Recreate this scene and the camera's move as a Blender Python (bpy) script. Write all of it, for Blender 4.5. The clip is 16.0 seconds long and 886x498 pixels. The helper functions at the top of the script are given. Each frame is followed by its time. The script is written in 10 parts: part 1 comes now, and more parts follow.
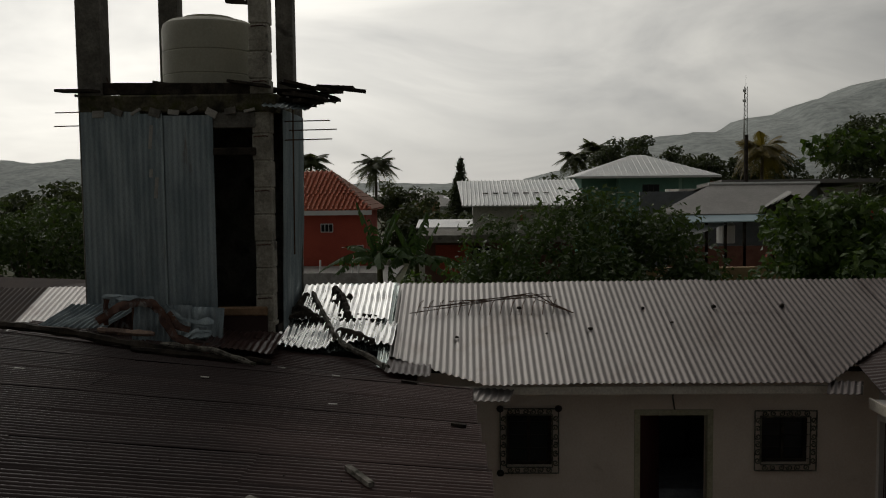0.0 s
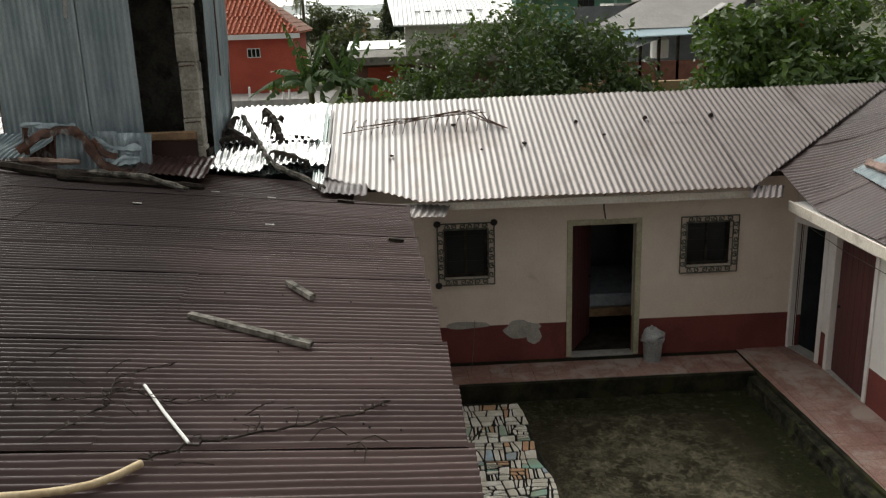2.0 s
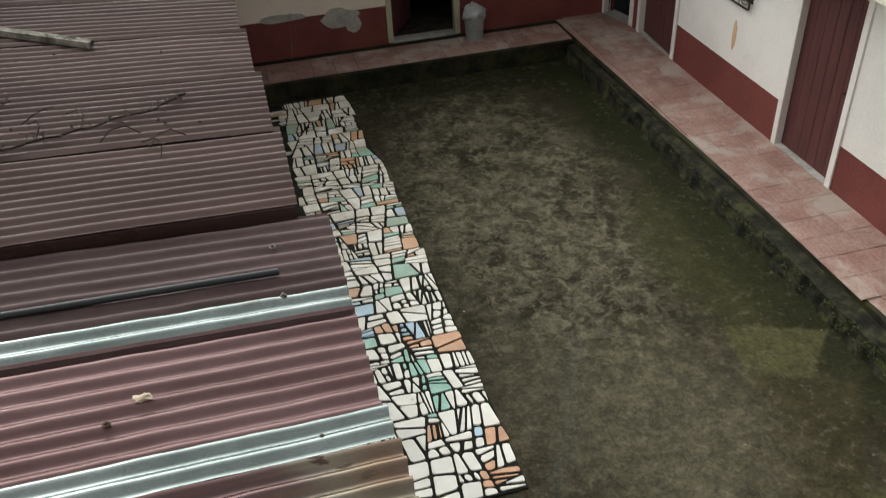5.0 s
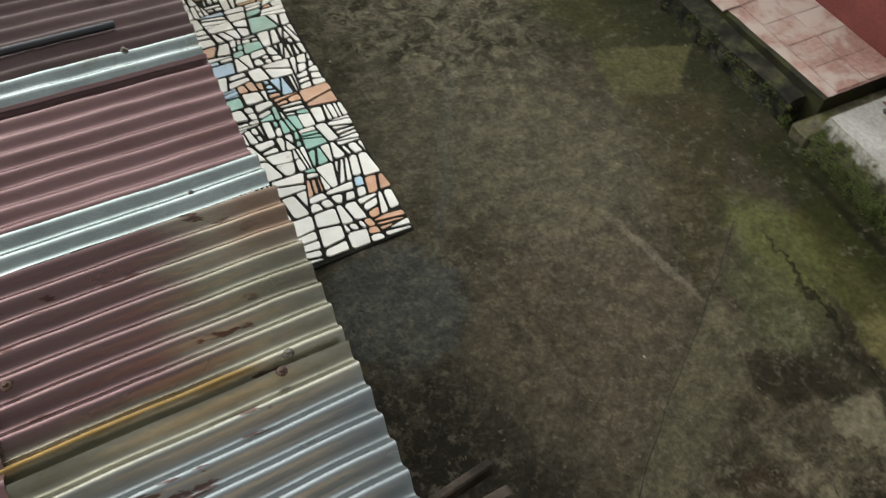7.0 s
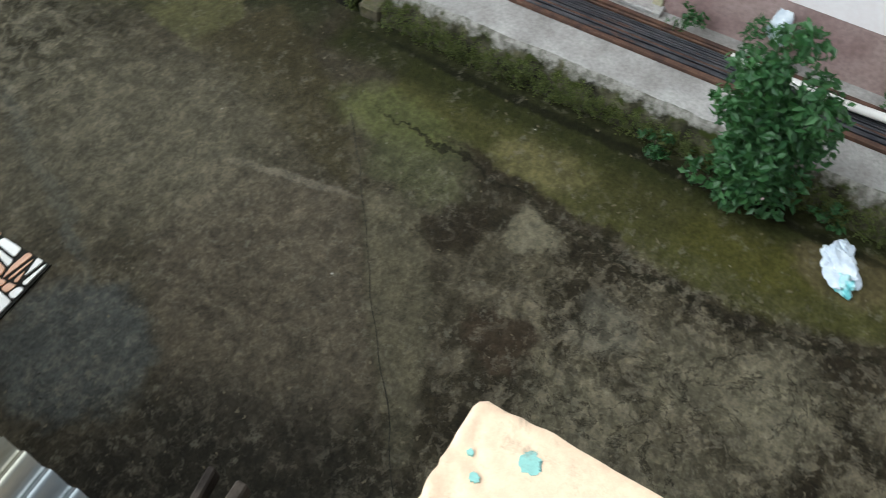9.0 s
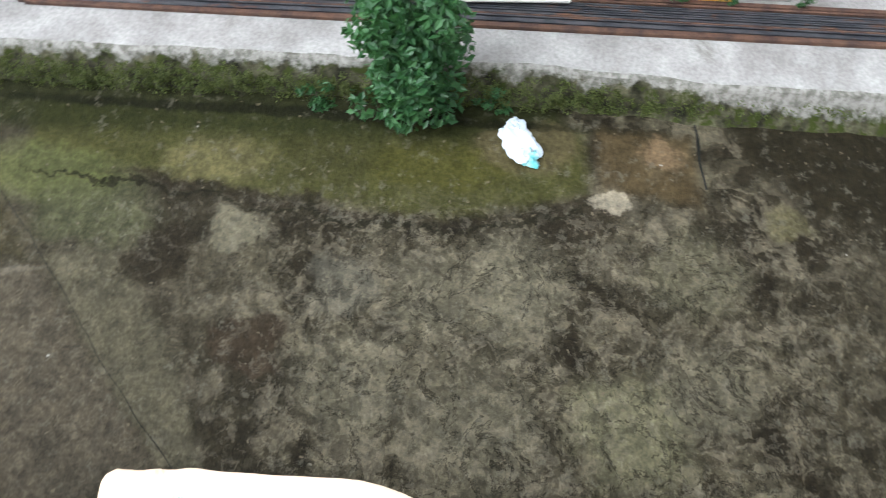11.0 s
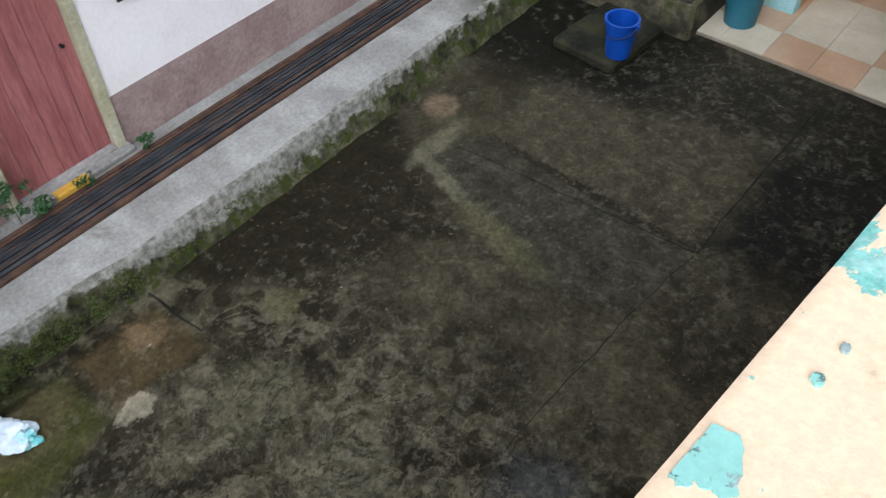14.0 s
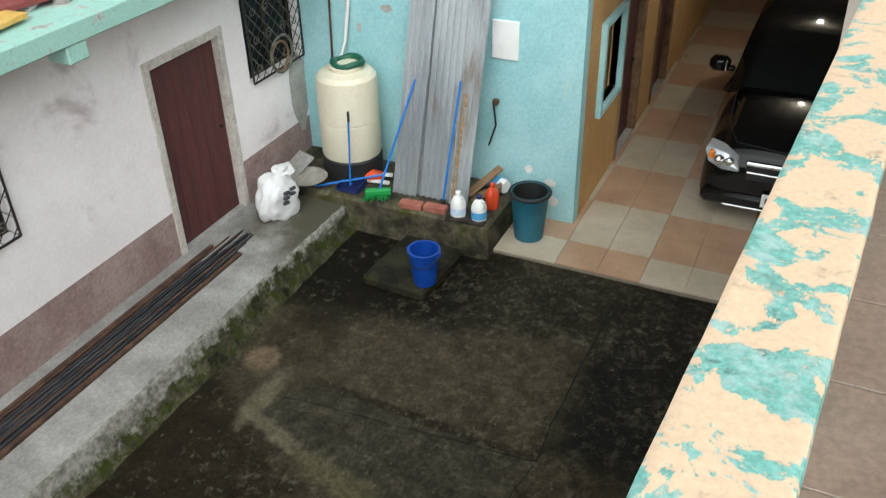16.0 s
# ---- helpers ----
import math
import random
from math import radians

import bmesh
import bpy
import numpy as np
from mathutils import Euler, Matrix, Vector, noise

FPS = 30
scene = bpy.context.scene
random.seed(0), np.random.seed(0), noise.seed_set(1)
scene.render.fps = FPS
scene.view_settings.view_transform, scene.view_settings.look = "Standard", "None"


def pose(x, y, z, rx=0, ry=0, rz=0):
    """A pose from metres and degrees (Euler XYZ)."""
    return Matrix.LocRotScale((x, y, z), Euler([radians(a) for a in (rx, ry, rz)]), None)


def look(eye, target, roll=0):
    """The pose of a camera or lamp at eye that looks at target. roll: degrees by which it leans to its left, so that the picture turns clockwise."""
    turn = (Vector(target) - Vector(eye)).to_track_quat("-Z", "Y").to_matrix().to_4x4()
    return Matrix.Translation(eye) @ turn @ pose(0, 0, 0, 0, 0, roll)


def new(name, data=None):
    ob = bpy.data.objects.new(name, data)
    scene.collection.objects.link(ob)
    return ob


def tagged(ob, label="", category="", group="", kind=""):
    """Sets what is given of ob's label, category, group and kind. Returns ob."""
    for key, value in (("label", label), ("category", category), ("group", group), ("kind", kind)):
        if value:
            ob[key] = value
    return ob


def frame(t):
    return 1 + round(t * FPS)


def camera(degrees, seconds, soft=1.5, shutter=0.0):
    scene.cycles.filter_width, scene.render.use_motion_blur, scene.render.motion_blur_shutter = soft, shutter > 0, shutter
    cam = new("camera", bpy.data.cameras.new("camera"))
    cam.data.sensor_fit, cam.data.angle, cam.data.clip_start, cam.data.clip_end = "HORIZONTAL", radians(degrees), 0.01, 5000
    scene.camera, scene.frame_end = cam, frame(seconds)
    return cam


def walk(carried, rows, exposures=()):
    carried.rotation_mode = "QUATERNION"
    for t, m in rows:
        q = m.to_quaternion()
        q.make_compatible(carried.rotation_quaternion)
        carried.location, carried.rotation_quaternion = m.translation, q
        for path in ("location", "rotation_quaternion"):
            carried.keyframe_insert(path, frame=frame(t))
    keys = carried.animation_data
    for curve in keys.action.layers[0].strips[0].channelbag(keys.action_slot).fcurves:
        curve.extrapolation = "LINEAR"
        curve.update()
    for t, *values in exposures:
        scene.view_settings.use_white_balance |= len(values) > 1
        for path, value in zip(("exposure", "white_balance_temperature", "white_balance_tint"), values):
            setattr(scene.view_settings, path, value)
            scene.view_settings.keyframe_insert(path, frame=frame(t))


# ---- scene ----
cam = camera(54.6, 16.0, soft=1.0, shutter=0.3)
PATH = [
    (0, (0.144, 0.13, 5.539), (0.087, 2.124, 5.4), -0.6),
    (0.5, (0.147, 0.123, 5.521), (0.119, 2.108, 5.279), -0.5),
    (1, (0.149, 0.147, 5.498), (0.147, 2.115, 5.14), -0.6),
    (1.5, (0.134, 0.145, 5.457), (0.166, 2.094, 5.008), -1.1),
    (2, (0.164, 0.118, 5.429), (0.244, 2.042, 4.889), -1.8),
    (2.5, (0.214, 0.101, 5.389), (0.342, 1.997, 4.765), -2.2),
    (3, (0.249, 0.099, 5.366), (0.411, 1.957, 4.644), -2.4),
    (3.5, (0.297, 0.095, 5.315), (0.491, 1.893, 4.46), -2.8),
    (3.7, (0.316, 0.103, 5.309), (0.533, 1.872, 4.402), -2.7),
    (5.8, (0.409, 0.235, 5.099), (0.8, 1.647, 3.738), -3.3),
    (6, (0.405, 0.244, 5.075), (0.793, 1.601, 3.658), -3.1),
    (6.5, (0.41, 0.241, 5.06), (0.82, 1.485, 3.549), -2.5),
    (7, (0.418, 0.22, 5.047), (0.9, 1.345, 3.465), -2.1),
    (7.5, (0.448, 0.221, 5.026), (1.032, 1.199, 3.382), -0.7),
    (8, (0.494, 0.212, 5.026), (1.182, 1.068, 3.354), -0.4),
    (8.5, (0.558, 0.202, 5.028), (1.358, 0.924, 3.343), -0.5),
    (9, (0.608, 0.168, 5.044), (1.526, 0.727, 3.358), -0.1),
    (9.2, (0.623, 0.156, 5.034), (1.58, 0.652, 3.349), -0.3),
    (11.3, (0.73, -0.05, 5.005), (1.769, -0.174, 3.301), 2.5),
    (11.5, (0.725, -0.065, 4.985), (1.776, -0.28, 3.297), 1.5),
    (12, (0.68, -0.1, 4.94), (1.736, -0.526, 3.295), 0.3),
    (12.5, (0.608, -0.125, 4.880), (1.6467, -0.7052, 3.2715), -1.25),
    (13, (0.617, -0.145, 4.832), (1.609, -0.873, 3.255), -1.5),
    (13.5, (0.621, -0.182, 4.845), (1.539, -1.069, 3.305), -1.4),
    (14, (0.597, -0.21, 4.856), (1.472, -1.235, 3.378), -1.5),
    (14.5, (0.566, -0.219, 4.889), (1.411, -1.379, 3.496), -0.4),
    (15, (0.561, -0.231, 4.922), (1.382, -1.502, 3.615), -0.9),
    (15.5, (0.558, -0.241, 4.968), (1.33, -1.639, 3.764), -1.7),
    (16, (0.548, -0.254, 5.001), (1.269, -1.767, 3.91), -1.4),
]
# The clip's camera starts dark against the sky and opens up as it tilts down.
eye_a, eye_b = Vector(PATH[0][1]).lerp(Vector(PATH[1][1]), 0.26), Vector(PATH[0][2]).lerp(Vector(PATH[1][2]), 0.26)
PATH.insert(1, (0.2, eye_a, eye_b, -0.57))
EXPOSURES = [(0.0, -1.75, 6600, 10), (0.5, -1.35, 6600, 10), (1.0, -0.45, 6500, 10), (1.5, 0.1, 6500, 10), (2.0, 0.3, 6500, 9), (2.5, 0.6, 6500, 8), (3.5, 0.55, 6500, 8),
             (6.0, 0.6, 6300, 7), (7.0, 0.57, 6300, 8), (8.0, 0.5, 6050, 8), (9.0, 0.75, 5700, 7), (11.5, 1.6, 5600, 11), (12.0, 0.85, 5800, 9), (13.0, 0.75, 5800, 12),
             (13.5, 0.75, 5550, 13), (14.0, 0.72, 5550, 11), (14.5, 0.35, 5400, 5), (15.0, 0.47, 5650, 5), (15.5, 0.48, 5900, 5), (16.0, 0.5, 6000, 6)]
walk(cam, [(t, look(eye, target, roll)) for t, eye, target, roll in PATH], EXPOSURES)
SKY, SUN = 1.0, 0.7

# ---- world, sun ----
world = bpy.data.worlds.new("overcast_sky")
scene.world = world
world.use_nodes = True
wn, wl = world.node_tree.nodes, world.node_tree.links
sky = wn.new("ShaderNodeTexSky")
sky.sky_type, sky.sun_disc = "NISHITA", False
sky.sun_elevation, sky.sun_rotation = radians(40), radians(-30)
sky_dim = wn.new("ShaderNodeVectorMath")
sky_dim.operation = "SCALE"
sky_dim.inputs["Scale"].default_value = 0.1
wl.new(sky.outputs[0], sky_dim.inputs[0])
wtc = wn.new("ShaderNodeTexCoord")
wmap = wn.new("ShaderNodeMapping")
wmap.inputs["Scale"].default_value = (1.0, 1.0, 3.2)
wl.new(wtc.outputs["Generated"], wmap.inputs[0])
cloud = wn.new("ShaderNodeTexNoise")
cloud.inputs["Scale"].default_value = 2.3
cloud.inputs["Detail"].default_value = 7
cloud.inputs["Roughness"].default_value = 0.55
cloud.inputs["Distortion"].default_value = 0.6
wl.new(wmap.outputs[0], cloud.inputs["Vector"])
cramp = wn.new("ShaderNodeValToRGB")
cramp.color_ramp.elements[0].position, cramp.color_ramp.elements[0].color = 0.3, (0.60, 0.60, 0.585, 1)
cramp.color_ramp.elements[1].position, cramp.color_ramp.elements[1].color = 0.72, (1.25, 1.22, 1.13, 1)
wl.new(cloud.outputs["Fac"], cramp.inputs[0])
# the cloud is thinner, so brighter, towards the hidden sun
wdot = wn.new("ShaderNodeVectorMath")
wdot.operation = "DOT_PRODUCT"
wdot.inputs[1].default_value = (-0.48, 0.80, 0.34)
wl.new(wtc.outputs["Generated"], wdot.inputs[0])
wgl = wn.new("ShaderNodeMapRange")
wgl.inputs["From Min"].default_value, wgl.inputs["From Max"].default_value = -0.6, 1.0
wgl.inputs["To Min"].default_value, wgl.inputs["To Max"].default_value = 0.0, 1.0
wl.new(wdot.outputs["Value"], wgl.inputs["Value"])
wpow = wn.new("ShaderNodeMath")
wpow.operation = "POWER"
wpow.inputs[1].default_value = 3.0
wl.new(wgl.outputs[0], wpow.inputs[0])
wadd = wn.new("ShaderNodeMath")
wadd.operation = "MULTIPLY_ADD"
wadd.inputs[1].default_value, wadd.inputs[2].default_value = 3.4, 0.30
wl.new(wpow.outputs[0], wadd.inputs[0])
wlit = wn.new("ShaderNodeVectorMath")
wlit.operation = "SCALE"
wl.new(cramp.outputs[0], wlit.inputs[0])
wl.new(wadd.outputs[0], wlit.inputs["Scale"])
wmix = wn.new("ShaderNodeMix")
wmix.data_type = "RGBA"
wmix.inputs["Factor"].default_value = 0.9
wl.new(sky_dim.outputs[0], wmix.inputs[6])
wl.new(wlit.outputs[0], wmix.inputs[7])
wl.new(wmix.outputs[2], wn["Background"].inputs[0])
wn["Background"].inputs[1].default_value = SKY

sun = new("sun", bpy.data.lights.new("sun", "SUN"))
sun.data.energy, sun.data.angle, sun.data.color = SUN, radians(40), (1.0, 0.96, 0.9)
sun.matrix_world = look((-9, 15.5, 15), (0, 0, 0))


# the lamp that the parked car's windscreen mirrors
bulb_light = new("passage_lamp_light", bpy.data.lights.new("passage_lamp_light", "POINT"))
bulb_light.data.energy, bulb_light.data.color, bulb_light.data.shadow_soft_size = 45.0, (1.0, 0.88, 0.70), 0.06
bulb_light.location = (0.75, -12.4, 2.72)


# ---- materials ----
def nodes_of(m):
    m.use_nodes = True
    return m.node_tree.nodes, m.node_tree.links


def noise_node(n, l, pos, scale, detail=4, rough=0.6, dist=0.0):
    t = n.new("ShaderNodeTexNoise")
    t.inputs["Scale"].default_value, t.inputs["Detail"].default_value = scale, detail
    t.inputs["Roughness"].default_value, t.inputs["Distortion"].default_value = rough, dist
    l.new(pos, t.inputs["Vector"])
    return t.outputs["Fac"]


def ramp_node(n, l, fac, a, b):
    r = n.new("ShaderNodeMapRange")
    r.interpolation_type = "SMOOTHSTEP"
    r.inputs["From Min"].default_value, r.inputs["From Max"].default_value = a, b
    l.new(fac, r.inputs["Value"])
    return r.outputs["Result"]


def mix_node(n, l, fac, a, b, mode="MIX"):
    m = n.new("ShaderNodeMix")
    m.data_type, m.blend_type = "RGBA", mode
    for sock, v in ((m.inputs["Factor"], fac), (m.inputs[6], a), (m.inputs[7], b)):
        if hasattr(v, "links"):
            l.new(v, sock)
        elif isinstance(v, (int, float)):
            sock.default_value = v
        else:
            sock.default_value = (*v, 1)
    return m.outputs[2]


def math_node(n, l, op, a, b=0.0):
    m = n.new("ShaderNodeMath")
    m.operation = op
    for sock, v in ((m.inputs[0], a), (m.inputs[1], b)):
        if hasattr(v, "links"):
            l.new(v, sock)
        else:
            sock.default_value = v
    return m.outputs[0]


def surf(name, c1, c2, scale=3.0, rough=(0.6, 0.9), metal=0.0, bump=0.15, bscale=40.0, stain=None, stain_at=(0.55, 0.7), stain_scale=1.5,
         stretch=None, fine=0.25, rand=0.0, coat=0.0, spec=0.5, ior=1.5):
    """A surface of two colours in cloudy patches, fine grain, stains of a third colour and relief; world-sized."""
    m = bpy.data.materials.new(name)
    n, l = nodes_of(m)
    b = n["Principled BSDF"]
    geo = n.new("ShaderNodeNewGeometry")
    pos = geo.outputs["Position"]
    if stretch:
        mp = n.new("ShaderNodeMapping")
        mp.inputs["Scale"].default_value = stretch
        l.new(pos, mp.inputs[0])
        pos = mp.outputs[0]
    big = noise_node(n, l, pos, scale, 5)
    col = mix_node(n, l, ramp_node(n, l, big, 0.32, 0.68), c1, c2)
    grain = noise_node(n, l, pos, bscale, 5, 0.7)
    if fine:
        col = mix_node(n, l, fine, col, mix_node(n, l, ramp_node(n, l, grain, 0.3, 0.7), (0.25, 0.25, 0.25), (1.0, 1.0, 1.0)), "OVERLAY")
    if stain:
        st = noise_node(n, l, pos, stain_scale, 6, 0.65, 0.4)
        col = mix_node(n, l, ramp_node(n, l, st, *stain_at), col, stain)
    if rand:
        info = n.new("ShaderNodeObjectInfo")
        hsv = n.new("ShaderNodeHueSaturation")
        l.new(col, hsv.inputs["Color"])
        v = math_node(n, l, "MULTIPLY_ADD", info.outputs["Random"], 2 * rand)
        v.node.inputs[2].default_value = 1 - rand
        l.new(v, hsv.inputs["Value"])
        col = hsv.outputs[0]
    l.new(col, b.inputs["Base Color"])
    rr = n.new("ShaderNodeMapRange")
    rr.inputs["To Min"].default_value, rr.inputs["To Max"].default_value = rough
    l.new(big, rr.inputs["Value"])
    l.new(rr.outputs[0], b.inputs["Roughness"])
    b.inputs["Metallic"].default_value = metal
    b.inputs["Coat Weight"].default_value = coat
    b.inputs["Specular IOR Level"].default_value = spec
    b.inputs["IOR"].default_value = ior
    if bump:
        bp = n.new("ShaderNodeBump")
        bp.inputs["Strength"].default_value, bp.inputs["Distance"].default_value = bump, 0.01
        l.new(grain, bp.inputs["Height"])
        l.new(bp.outputs[0], b.inputs["Normal"])
    return m


def floor_material(name="mossy_concrete"):
    """Old damp concrete: worn slabs, moss towards the eastern kerb, soaked dirt, each stain with its own place and ragged outline."""
    m = bpy.data.materials.new(name)
    n, l = nodes_of(m)
    b = n["Principled BSDF"]
    pos = n.new("ShaderNodeNewGeometry").outputs["Position"]

    def mul(x, y):
        return math_node(n, l, "MULTIPLY", x, y)

    def vec(op, a, v):
        k = n.new("ShaderNodeVectorMath")
        k.operation = op
        l.new(a, k.inputs[0])
        if hasattr(v, "links"):
            l.new(v, k.inputs[1])
        elif op == "SCALE":
            k.inputs["Scale"].default_value = v
        else:
            k.inputs[1].default_value = v
        return k.outputs["Value"] if op in ("LENGTH", "DOT_PRODUCT") else k.outputs[0]

    def shaken(scale, amount, detail=5):
        t = n.new("ShaderNodeTexNoise")
        t.inputs["Scale"].default_value, t.inputs["Detail"].default_value, t.inputs["Roughness"].default_value = scale, detail, 0.68
        l.new(pos, t.inputs["Vector"])
        return vec("ADD", pos, vec("SCALE", vec("SUBTRACT", t.outputs["Color"], (0.5, 0.5, 0.5)), amount))

    torn, chipped = shaken(2.6, 0.55, 8), shaken(7.0, 0.13)
    cloud = noise_node(n, l, pos, 0.75, 5, 0.6, 0.5)
    mid = noise_node(n, l, pos, 6.0, 8, 0.72)
    fine = noise_node(n, l, pos, 26.0, 7, 0.74)
    grit = noise_node(n, l, pos, 80.0, 3, 0.7)
    col = mix_node(n, l, ramp_node(n, l, cloud, 0.34, 0.66), (0.025, 0.0213, 0.0132), (0.049, 0.0425, 0.0272))

    def over(mask, colour, amount):
        return mix_node(n, l, mul(mask, amount), col, colour)

    def spot(cx, cy, rx, ry, colour, amount=0.8, soft=0.5, deg=0.0, at=None):
        d = vec("SUBTRACT", at or torn, (cx, cy, 0))
        if deg:
            r = n.new("ShaderNodeVectorRotate")
            r.rotation_type = "Z_AXIS"
            r.inputs["Angle"].default_value = radians(-deg)
            l.new(d, r.inputs["Vector"])
            d = r.outputs[0]
        return over(ramp_node(n, l, vec("LENGTH", vec("MULTIPLY", d, (1 / rx, 1 / ry, 0)), (0, 0, 0)), 1 + soft / 2, 1 - soft / 2), colour, amount)

    def slab(loop, colour, amount=0.8, soft=0.10, at=None):
        """A convex outline with edges of its own; soft is the width over which it fades."""
        cx, cy = sum(p[0] for p in loop) / len(loop), sum(p[1] for p in loop) / len(loop)
        far = None
        for (ax, ay), (bx, by) in zip(loop, loop[1:] + loop[:1]):
            k = math.hypot(bx - ax, by - ay)
            nx, ny = (by - ay) / k, -(bx - ax) / k
            if (cx - ax) * nx + (cy - ay) * ny > 0:
                nx, ny = -nx, -ny
            d = math_node(n, l, "SUBTRACT", vec("DOT_PRODUCT", at or chipped, (nx, ny, 0)), ax * nx + ay * ny)
            far = d if far is None else math_node(n, l, "MAXIMUM", far, d)
        return over(ramp_node(n, l, far, soft / 2, -soft / 2), colour, amount)

    def streak(p, q, w, colour, amount=0.7, soft=0.8, at=None):
        """A long stain from p to q, about w wide."""
        L = math.hypot(q[0] - p[0], q[1] - p[1])
        return spot((p[0] + q[0]) / 2, (p[1] + q[1]) / 2, L / 2 + w / 2, w / 2, colour, amount, soft, math.degrees(math.atan2(q[1] - p[1], q[0] - p[0])), at or chipped)

    pale, dark = (0.108, 0.099, 0.066), (0.017, 0.0135, 0.0085)
    # worn scabs and soaked hollows with ragged rims, thickest in the middle of the court
    ys = n.new("ShaderNodeSeparateXYZ")
    l.new(pos, ys.inputs[0])
    core = math_node(n, l, "ADD", mul(mul(ramp_node(n, l, ys.outputs[1], -3.4, -2.2), ramp_node(n, l, ys.outputs[1], 2.0, 0.6)), 0.75), 0.25)
    blot = noise_node(n, l, torn, 1.9, 7, 0.55, 0.8)
    scab = noise_node(n, l, chipped, 3.6, 8, 0.58, 0.8)
    col = over(mul(ramp_node(n, l, blot, 0.50, 0.42), core), (0.0125, 0.0100, 0.0062), 0.85)
    col = over(mul(ramp_node(n, l, scab, 0.47, 0.40), core), (0.0140, 0.0112, 0.0070), 0.80)
    col = over(mul(ramp_node(n, l, scab, 0.535, 0.59), core), (0.108, 0.094, 0.064), 0.60)
    col = over(mul(ramp_node(n, l, blot, 0.555, 0.60), core), (0.098, 0.087, 0.056), 0.45)
    half = mul(math_node(n, l, "MAXIMUM", core, 0.45), ramp_node(n, l, ys.outputs[0], 4.25, 3.85))
    crust = noise_node(n, l, chipped, 6.5, 8, 0.60, 1.2)
    # the far court: pale worn patches, green-black rims
    col = slab([(0.5, 5.6), (5.2, 5.2), (5.2, 11.4), (0.5, 11.4)], (0.023, 0.021, 0.012), 0.75, 1.0, torn)
    worn = ramp_node(n, l, vec("LENGTH", vec("MULTIPLY", vec("SUBTRACT", torn, (3.05, 7.9, 0)), (1 / 1.25, 1 / 2.9, 0)), (0, 0, 0)), 1.3, 0.6)
    col = over(mul(worn, ramp_node(n, l, blot, 0.42, 0.54)), (0.074, 0.068, 0.045), 0.60)
    col = over(mul(worn, ramp_node(n, l, scab, 0.48, 0.54)), (0.115, 0.106, 0.074), 0.55)
    col = over(mul(worn, ramp_node(n, l, crust, 0.54, 0.57)), (0.150, 0.138, 0.100), 0.42)
    col = over(mul(worn, ramp_node(n, l, crust, 0.45, 0.42)), (0.022, 0.020, 0.012), 0.45)
    col = streak((4.02, 7.97), (3.75, 6.85), 0.14, dark, 0.75, 0.8, torn)
    col = spot(4.45, 6.3, 0.55, 1.3, (0.036, 0.036, 0.015), 0.75, 0.7)
    col = slab([(0.6, 10.7), (5.2, 10.5), (5.2, 11.4), (0.6, 11.4)], (0.014, 0.015, 0.007), 0.85, 0.5, torn)
    col = slab([(4.62, 3.9), (5.2, 3.9), (5.2, 11.3), (4.45, 11.3)], (0.017, 0.019, 0.008), 0.8, 0.3, torn)
    # smooth olive cement and the worn tan slab before the broken-tile paving
    col = slab([(4.10, 5.3), (4.95, 4.95), (4.5, 4.48), (3.95, 4.55)], (0.062, 0.060, 0.027), 0.88, 0.05)
    col = slab([(4.0, 4.7), (3.42, 2.66), (4.06, 3.12), (4.8, 4.3)], (0.036, 0.031, 0.016), 0.88, 0.10)
    col = slab([(3.19, 3.74), (3.42, 2.63), (2.20, 1.66), (1.45, 1.75), (1.55, 2.85), (2.35, 3.65)], (0.064, 0.054, 0.037), 0.8, 0.14)
    col = streak((3.21, 3.66), (3.40, 2.68), 0.07, (0.125, 0.112, 0.084), 0.7, 0.9)
    col = slab([(3.50, 2.62), (3.62, 2.2), (2.95, 1.68), (1.9, 1.20), (1.85, 1.30), (2.5, 1.86)], (0.080, 0.073, 0.046), 0.6, 0.08)
    col = spot(1.45, 3.5, 0.50, 0.55, (0.050, 0.054, 0.049), 0.85, 0.35)
    col = streak((2.02, 3.95), (2.78, 5.45), 0.13, (0.046, 0.051, 0.046), 0.75, 0.9, torn)
    col = slab([(0.4, 0.4), (1.75, 0.7), (2.0, 1.9), (1.6, 2.8), (0.8, 3.1), (0.4, 3.1)], (0.015, 0.0134, 0.010), 0.85, 0.6, torn)
    col = spot(3.15, 4.35, 0.75, 0.95, (0.100, 0.092, 0.062), 0.6, 1.0)
    col = spot(2.3, 4.9, 0.45, 0.8, (0.080, 0.074, 0.050), 0.5, 1.0)
    # moss belt along the kerb, with a black wet foot
    col = slab([(4.28, 3.0), (4.08, 1.2), (3.90, 0.2), (4.2, -1.05), (4.78, -1.05), (4.85, 3.0)], (0.043, 0.043, 0.013), 0.85, 0.16, chipped)
    col = spot(4.18, 2.75, 0.24, 0.55, (0.066, 0.074, 0.025), 0.75, 0.8)
    col = spot(3.85, 2.35, 0.22, 0.40, (0.066, 0.070, 0.034), 0.65, 0.8)
    col = spot(4.38, 1.6, 0.20, 0.35, (0.092, 0.083, 0.036), 0.7, 0.6)
    col = spot(4.40, 0.0, 0.22, 0.55, (0.044, 0.042, 0.010), 0.8, 0.7)
    col = spot(4.44, 0.85, 0.30, 0.40, (0.030, 0.029, 0.010), 0.75, 0.6)
    col = streak((4.22, 2.35), (3.86, -0.2), 0.10, dark, 0.8, 0.8, torn)
